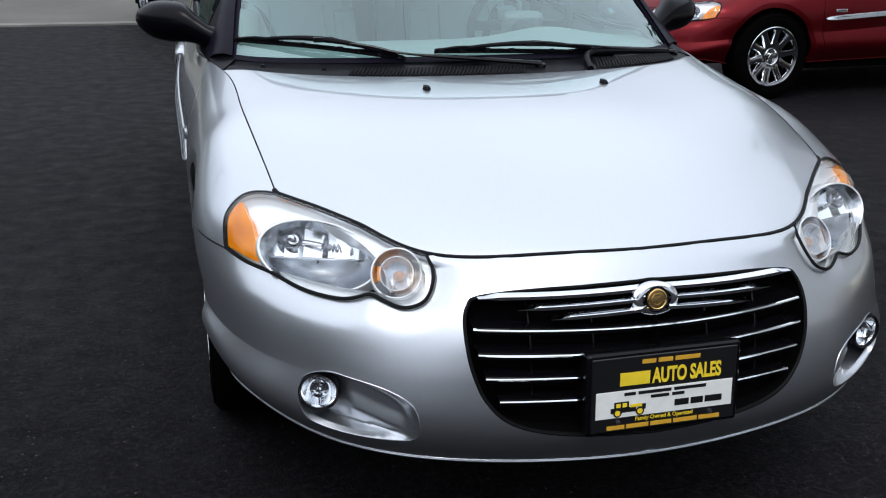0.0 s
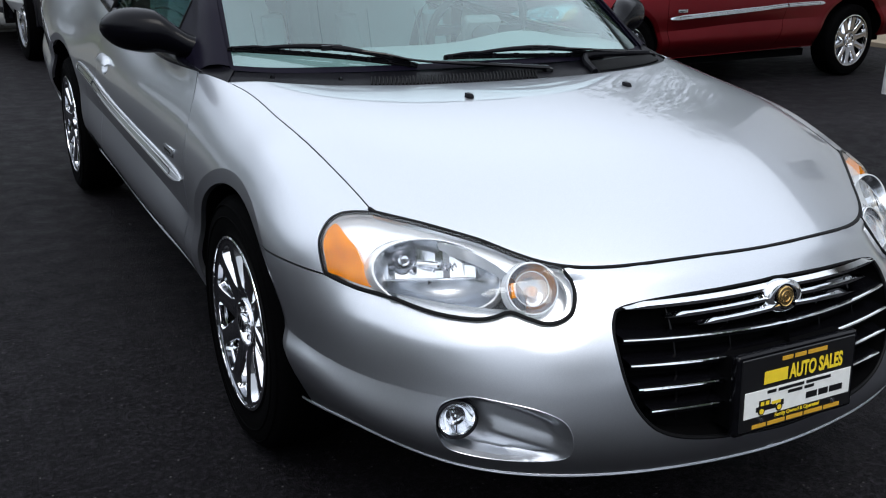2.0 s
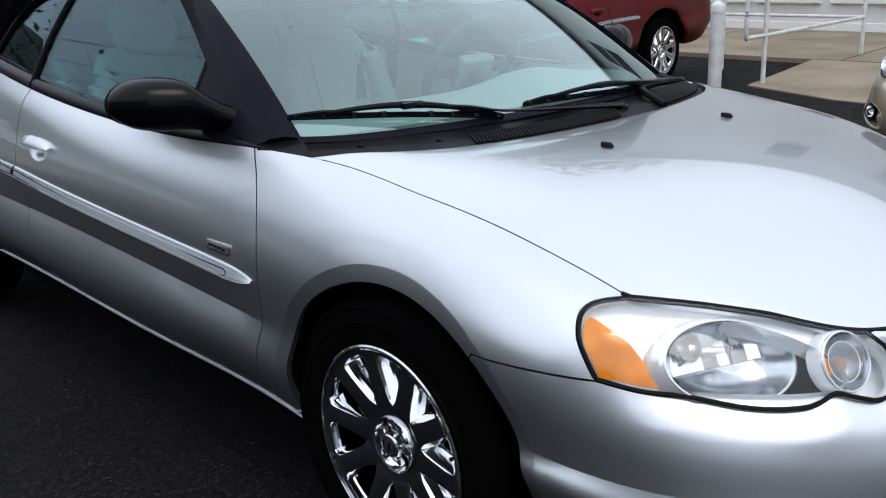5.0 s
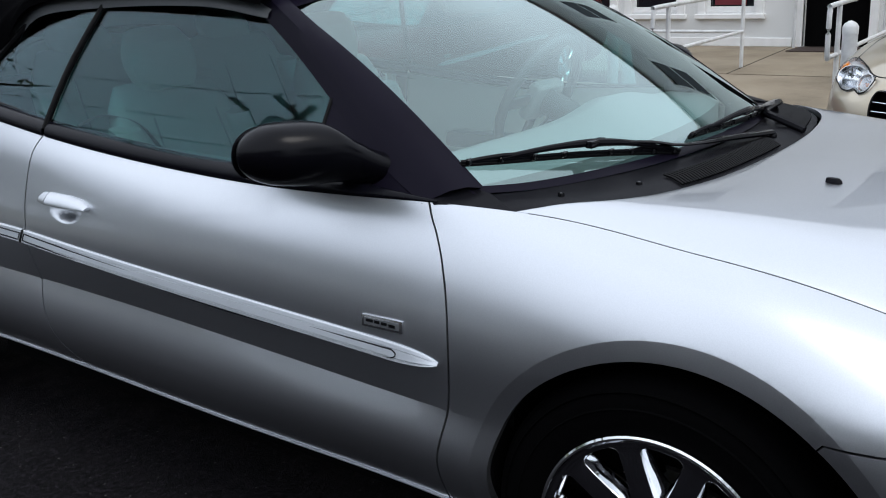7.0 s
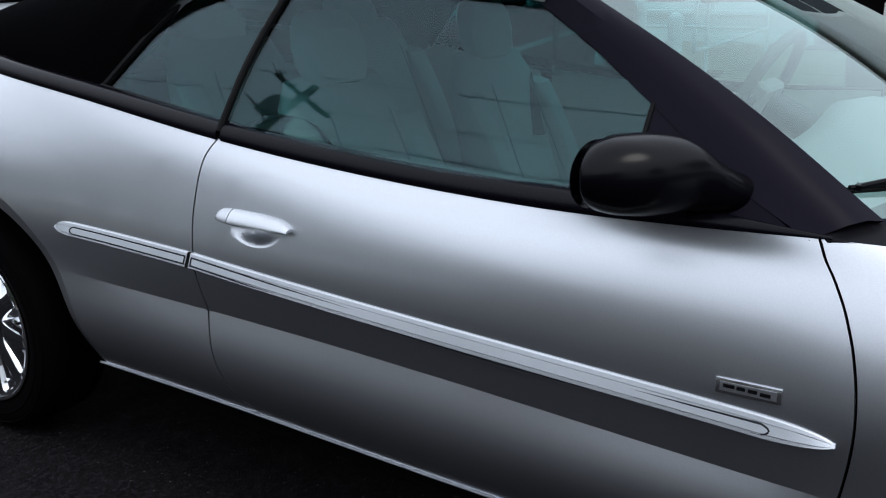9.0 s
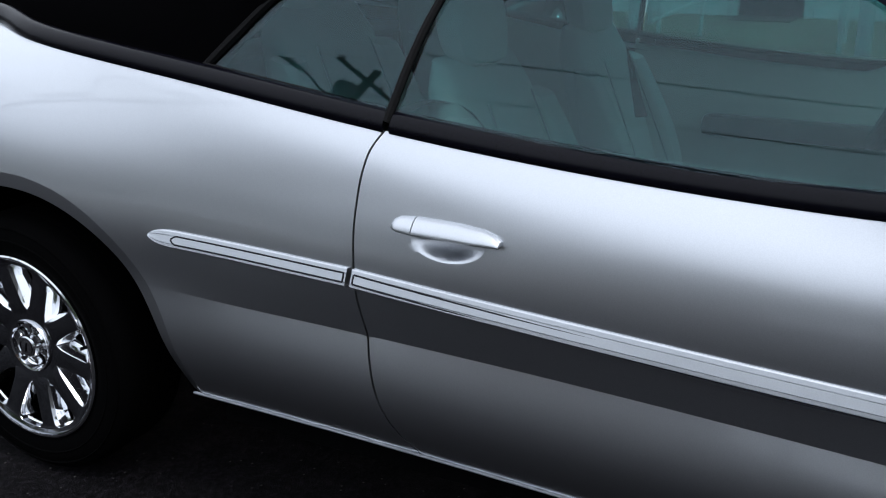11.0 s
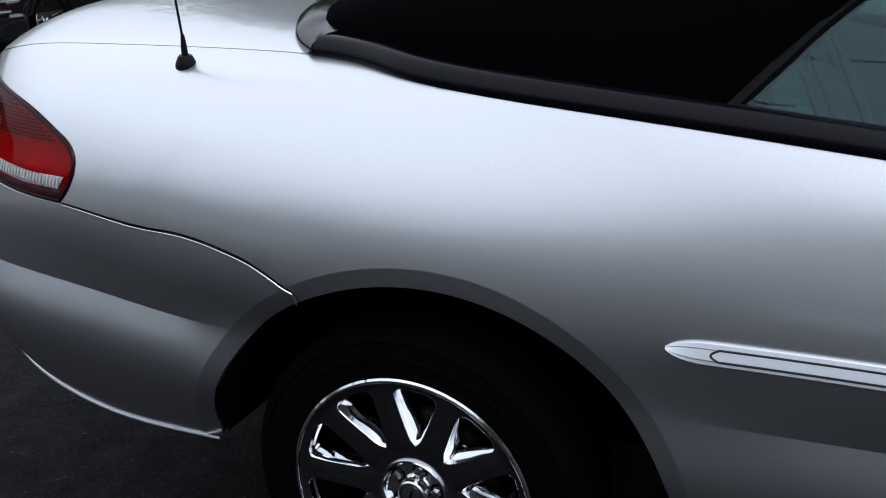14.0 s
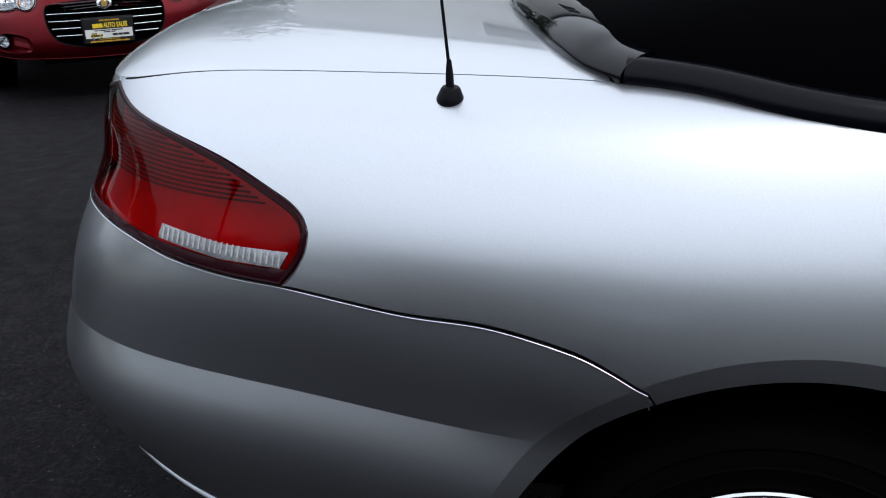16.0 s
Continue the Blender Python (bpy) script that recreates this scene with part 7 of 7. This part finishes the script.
def big_wheel(parent, x, y, r, out, steer=0):
    s = r / .3185
    w = part("wheel", turned([(.09, .19), (-.09, .19), (-.098, .214), (-.102, .225), (-.096, .231), (.095, .231)], 48, "x"), SATIN, parent, "silver six-spoke wheel", 30)
    part("tyre", turned([(.10, .228), (.112, .27), (.10, .310), (.05, .3185), (-.05, .3185), (-.10, .310), (-.112, .27), (-.10, .230)], 48, "x"), RUBBER, w)
    part("wheel_back", turned([(-.01, .20), (-.01, .0005)], 32, "x"), DARK, w)
    st = np.array([[(z + .03, -h - .008, q), (z, -h, q), (z, h, q), (z + .03, h + .008, q)] for q, h, z in ((.03, .030, -.080), (.10, .024, -.086), (.17, .026, -.092), (.205, .034, -.090))])
    me = mesh_of("spoke", *grid(st[:, ::-1]), 30)
    me.materials.append(SATIN)
    for k in range(6):
        part("spoke", me, None, w).matrix_basis = pose(0, 0, 0, 60 * k + 12)
    part("hub", turned([(-.05, .05), (-.088, .048), (-.094, .03), (-.095, .0005)], 32, "x"), SATIN, w)
    w.matrix_basis = pose(x, y, r, 0, 0, (0 if out < 0 else 180) + (steer if y == 0 else 0)) @ Matrix.Diagonal((s, s, s, 1))


def suv(m, paint, label, bed=False):
    """A tall car with its nose towards -y, built round the front axle."""
    top = thing("pickup_truck" if bed else "sport_utility_vehicle", label, "pickup" if bed else "SUV", "cars on the lot")
    h = .36

    def section(y, w, zb, zs, zt, lean):
        return [(-w * .90, y, zb), (-w, y, zb + .14), (-w, y, zs - .12), (-w * .97, y, zs), (-w * lean, y, zt), (w * lean, y, zt), (w * .97, y, zs), (w, y, zs - .12), (w, y, zb + .14), (w * .90, y, zb)]
    st = [section(-.90, .70, .42, .88, .90, .9), section(-.84, .80, .36, .98, 1.0, .9), section(-.60, .89, .34, 1.02, 1.05, .92), section(.3, .92, .34, 1.08, 1.12, .92), section(1.6, .92, .34, 1.10, 1.13, .92), section(3.1, .92, .34, 1.12, 1.15, .92), section(3.55, .88, .40, 1.10, 1.13, .92), section(3.62, .80, .46, 1.05, 1.08, .9)]
    s = np.array(st)
    vs, fs = grid(s)
    n = s.shape[1]
    fs += [tuple(range(n - 1, -1, -1)), tuple(range((len(st) - 1) * n, len(st) * n))]
    part("body", (vs, fs), paint, top, "", 30)
    y_end = 1.9 if bed else 3.45
    cab = np.array([[(-.80, .45, 1.08), (-.80, .45, 1.10), (.80, .45, 1.10), (.80, .45, 1.08)], [(-.84, .5, 1.08), (-.83, .52, 1.13), (.83, .52, 1.13), (.84, .5, 1.08)], [(-.86, .95, 1.08), (-.68, 1.05, 1.62), (.68, 1.05, 1.62), (.86, .95, 1.08)],
                    [(-.87, 1.6, 1.08), (-.67, 1.6, 1.70), (.67, 1.6, 1.70), (.87, 1.6, 1.08)], [(-.87, y_end - .2, 1.10), (-.66, y_end - .35, 1.66), (.66, y_end - .35, 1.66), (.87, y_end - .2, 1.10)], [(-.84, y_end, 1.10), (-.78, y_end - .05, 1.15), (.78, y_end - .05, 1.15), (.84, y_end, 1.10)]])
    part("cab", grid(cab), WIN_GLASS, top, "dark glazed cab", 30)
    part("roof", box((-.70, 1.02, 1.62), (.70, y_end - .32, 1.73), .05, 3), paint, top)
    if bed:
        for x in (-.90, .82):
            part("bed_side", box((x, 1.95, 1.0), (x + .08, 3.6, 1.32), .02), paint, top)
            part("mud_flap", box((x - .02, 3.10, .20), (x + .16, 3.13, .62), .008), TRIM, top)
            part("sill_bar", box((x + (-.03 if x < 0 else .07), .46, .36), (x + (.01 if x < 0 else .11), 2.26, .41), .015), TRIM, top)
        part("tailgate", box((-.82, 3.54, .70), (.82, 3.62, 1.32), .02), paint, top)
    for s_ in (-1, 1):
        part("headlamp", box((s_ * .66 - .20, -.91, .75), (s_ * .66 + .20, -.66, .98), .05, 3), LAMP_WHITE, top, "clear headlamp")
        lamp_m = frame_at((s_ * .66, -.915, .865), (0, -1, 0))
        part("lamp_ring", moved(turned([(-.01, .085), (.006, .082), (.008, .076), (-.02, .03), (-.03, .0005)], 28, "z"), lamp_m), CHROME, top)
        if not bed:
            part("indicator", box((s_ * .84 - .05, -.80, .80), (s_ * .84 + .05, -.62, .93), .03, 2), AMBER, top)
        part("fog_lamp", box((s_ * .62 - .07, -.925, .50), (s_ * .62 + .07, -.86, .58), .02, 2), REFLECTOR, top)
        part("side_mirror", box((s_ * 1.0 - .09, .62, 1.10), (s_ * 1.0 + .09, .76, 1.28), .04, 3), paint, top)
        for y in (0, 2.70):
            part("arch_flare", turned([(s_ * .86, .40), (s_ * .935, .405), (s_ * .935, .43), (s_ * .88, .45)], 30, "x", (0, y, h), -.1, math.pi + .1), TRIM, top)
            part("arch_tub", turned([(s_ * .936, .402), (s_ * .60, .402), (s_ * .60, .02)], 30, "x", (0, y, h), -.2, math.pi + .2), DARK, top)
            big_wheel(top, s_ * .80, y, h, s_, -10 if bed else 28)
    part("grille", box((-.48, -.925, .76), (.48, -.86, .98), .03, 2), DARK, top)
    for z in (.78, .97):
        part("grille_bar", box((-.50, -.94, z - .012), (.50, -.90, z + .012), .008, 2), SATIN, top)
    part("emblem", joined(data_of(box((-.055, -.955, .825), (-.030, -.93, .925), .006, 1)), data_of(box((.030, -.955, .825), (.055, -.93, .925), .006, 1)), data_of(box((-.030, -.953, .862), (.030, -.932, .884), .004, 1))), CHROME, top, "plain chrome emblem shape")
    if bed:
        part("bumper", box((-.94, -.99, .30), (.94, -.43, .735), .07, 3), TRIM, top, "black plastic front bumper")
        part("grille_surround", joined(*[data_of(box((x - .035, -.955, .74), (x + .035, -.88, 1.02), .015, 2)) for x in (-.50, .50)]), SATIN, top)
    else:
        part("bumper", box((-.86, -.96, .40), (.86, -.70, .66), .06, 3), paint, top)
        part("bumper_bar", box((-.70, -.975, .66), (.70, -.90, .70), .02, 2), SATIN, top)
    part("skid", box((-.70, -.90, .30), (.70, 3.5, .38), .02), DARK, top)
    top.matrix_world = m
    return top


def facing(x, y, hx, hy):
    """Pose whose nose (-y) looks along (hx, hy)."""
    return pose(x, y, 0, 0, 0, math.degrees(math.atan2(hx, -hy)))


# nose placed first, axle behind it
suv(facing(4.19, 10.31, -.2, -.98), BLACK_PAINT, "black SUV with chrome grille bars")
suv(facing(9.62, 12.27, 1, .1), BLACK_PAINT, "black SUV with silver wheels beside the red car")
suv(facing(.31, 7.82, .24, -.971) @ Matrix.Diagonal((1, 1, 1.06, 1)), WHITE_PAINT, "white pickup truck parked at the edge of the road", True)

# ---- what lies round the lot: poles, wires, trees, houses ----
BARK = speckled("bark", (.04, .03, .022), (.065, .05, .038), (.10, .08, .06), 9, 60)
WOOD = speckled("pole_wood", (.05, .04, .03), (.08, .065, .05), (.12, .10, .08), 6, 80)


def leaf_material():
    m, nodes, links, sh = material("leaves")
    g = nodes.new("ShaderNodeNewGeometry")
    r = ramp_node(nodes, links, g.outputs["Random Per Island"], [(0, (.020, .040, .012)), (.5, (.035, .065, .020)), (1, (.065, .095, .030))])
    links.new(r.outputs[0], sh.inputs["Base Color"])
    sh.inputs["Roughness"].default_value = .6
    return m


LEAVES = leaf_material()


def tree(x, y, height, spread, seed, leaves=8000):
    rng = np.random.default_rng(seed)
    t = thing("tree", "tall leafy green tree beyond the lot" if leaves > 1000 else "nearly bare tree with few leaves beyond the lot", "tree", "trees round the lot", at=pose(x, y, 0))
    tips = []
    limbs = [tube([(0, 0, -.1), (.1, .05, height * .25), (-.05, .1, height * .5), (.05, 0, height * .8)], [height * .022, height * .017, height * .012, .03], 9)]
    for k in range(14):
        z = height * (.28 + .5 * k / 14)
        a = k * 2.4 + rng.uniform(-.4, .4)
        reach = spread * (.95 - .45 * k / 14)
        p0 = np.array([0, 0, z])
        p2 = p0 + np.array([math.cos(a) * reach, math.sin(a) * reach, height * rng.uniform(.08, .22)])
        p1 = (p0 + p2) / 2 + np.array([0, 0, -height * .02])
        limbs.append(tube(catmull([p0, p1, p2], .6), np.linspace(height * .009, .02, len(catmull([p0, p1, p2], .6))), 6))
        tips += [p2, p1 * .5 + p2 * .5, p1]
    tips += [np.array([0, 0, height * .85]), np.array([.3, .2, height * .95])]
    part("trunk", joined(*limbs), BARK, t)
    vs, fs = [], []
    size = height * .0135
    for k in range(leaves):
        c = tips[k % len(tips)] + rng.normal(0, 1, 3) * np.array([spread * .19, spread * .19, height * .055])
        u, v = rng.normal(0, 1, 3), rng.normal(0, 1, 3)
        u /= np.linalg.norm(u)
        v -= u * (u @ v)
        v /= np.linalg.norm(v)
        s = size * rng.uniform(.6, 1.5)
        b = len(vs)
        vs += [c - u * s, c - v * s * .5, c + u * s, c + v * s * .5]
        fs.append((b, b + 1, b + 2, b + 3))
    tagged(part("crown", (vs, fs), LEAVES, t, smooth=False), kind="stuff")


# the last five, near x -20, are added out of view to darken the doors
for i_, (x_, y_, h_, s_) in enumerate(((19.5, 14.5, 11.5, 5.0), (15.5, 17.5, 6.5, 4.0), (26, 8, 11.5, 5.5), (27, -3, 10.5, 5.5), (24, 20, 8, 5.0), (15, 27, 7, 4.8), (3, 31, 7, 4.8), (-16, 30, 6.2, 4.5), (-10, 32, 5.6, 4.5), (-22, 27, 5.8, 4.5), (-3.5, 31, 6, 4.5), (24, -14, 10, 5.5), (12, -24, 13, 5.5), (-26, -16, 12, 5.5), (-30, 2, 8, 4.5), (-34, 25, 7, 4), (-6, -30, 13, 6), (-19, -11, 7.0, 4.6), (-20, -4, 7.4, 4.8), (-21, 4, 6.8, 4.6), (-20, 11, 6.4, 4.6), (-19, 18, 6.0, 4.4))):
    tree(x_, y_, h_, s_, 100 + i_)
tree(-6.5, 27, 10, 4.5, 60, 260)


def utility_pole(x, y, h, lamp=False, box_=True):
    p = thing("utility_pole", "wooden utility pole with crossarm and wires", "utility pole", "utility poles", at=pose(x, y, 0))
    part("pole", tube([(0, 0, -.1), (0, 0, h)], [.16, .11], 12), WOOD, p)
    part("crossarm", box((-1.2, -.06, h - .75), (1.2, .06, h - .62), .01, 1), WOOD, p)
    for yy in (-1.1, -.5, .5, 1.1):
        part("insulator", turned([(h - .62, .035), (h - .56, .05), (h - .50, .03), (h - .44, .04), (h - .42, .0006)], 12, "z", (yy, 0, 0)), CABIN_DARK, p)
    if box_:
        part("transformer", turned([(h - 2.2, .0006), (h - 2.2, .24), (h - 1.35, .26), (h - 1.28, .2), (h - 1.26, .0006)], 20, "z", (.38, 0, 0)), plain("transformer_grey", (.20, .21, .22), .5), p)
        part("bracket", box((.1, -.04, h - 1.9), (.2, .04, h - 1.6)), WOOD, p)
    if lamp:
        part("lamp_arm", tube(catmull([(0, 0, h - 2.6), (.6, 0, h - 2.2), (1.7, 0, h - 2.0)], .1), .03, 8), SATIN, p)
        part("lamp_head", box((1.6, -.12, h - 2.08), (2.3, .12, h - 1.94), .05, 2), SATIN, p)


POLES = [(-12.3, -41, 12.8), (-12.0, 14.2, 12.0), (-13.2, 61, 12.8)]
for i_, (x_, y_, h_) in enumerate(POLES):
    utility_pole(x_, y_, h_, i_ == 1, i_ == 1)
utility_pole(-17.5, 24.0, 11.0, False, False)
for off_, dz_ in ((-1.1, -.42), (1.1, -.42), (.15, -2.9), (.12, -4.0)):
    for (xa, ya, ha), (xb, yb, hb) in zip(POLES, POLES[1:]):
        t_ = np.linspace(0, 1, 24)[:, None]
        a_, b_ = np.array([xa + off_, ya, ha + dz_]), np.array([xb + off_, yb, hb + dz_])
        w_ = a_ * (1 - t_) + b_ * t_
        w_[:, 2] -= (4 * t_ * (1 - t_) * .55)[:, 0]
        tagged(part("overhead_wire", tube(w_, .022, 5), SEAL_AND_GAP), "black overhead wire hung between utility poles", "wire", "overhead wires")


def house(x, y, w, d, h, col, yaw):
    o = thing("house", "plain two-storey house added out of view round the lot", "house", "houses round the lot", at=pose(x, y, 0, 0, 0, yaw))
    part("wall", box((-w / 2, -d / 2, -.1), (w / 2, d / 2, h)), col, o, smooth=False)
    rp = [(-w / 2 - .4, -d / 2 - .4, h), (w / 2 + .4, -d / 2 - .4, h), (w / 2 + .4, d / 2 + .4, h), (-w / 2 - .4, d / 2 + .4, h), (-w / 2 - .4, 0, h + d * .35), (w / 2 + .4, 0, h + d * .35)]
    part("roof", (rp, [(0, 1, 5, 4), (2, 3, 4, 5), (1, 2, 5), (3, 0, 4), (3, 2, 1, 0)]), SHINGLE, o, smooth=False)
    for fy in (-d / 2 - .03, d / 2 + .03):
        for fx in np.linspace(-w / 2 + 1.4, w / 2 - 1.4, 4):
            for fz in (1.0, 3.8):
                if fz + 1.4 < h:
                    wdw = part("window", box((fx - .55, fy - .04, fz - .08), (fx + .55, fy + .04, fz + 1.48), .01, 1), FRAME_WHITE, o)
                    part("pane", box((fx - .45, fy - .06, fz), (fx + .45, fy + .06, fz + 1.4)), WIN_GLASS, wdw)


SIDING = speckled("beige_siding", (.30, .28, .24), (.36, .34, .30), (.42, .40, .35), .6, 40)
BRICKISH = speckled("brown_render", (.16, .10, .075), (.20, .13, .10), (.25, .165, .13), .8, 50)
# the first two are added out of view to darken the reflected horizon
house(-33, -8, 13, 9, 5.6, SIDING, 86)
house(-32, 10, 11, 9, 5.4, BRICKISH, 92)
house(-4, 40, 14, 10, 5.6, SIDING, 2)
house(16, 42, 13, 9, 5.8, BRICKISH, -4)
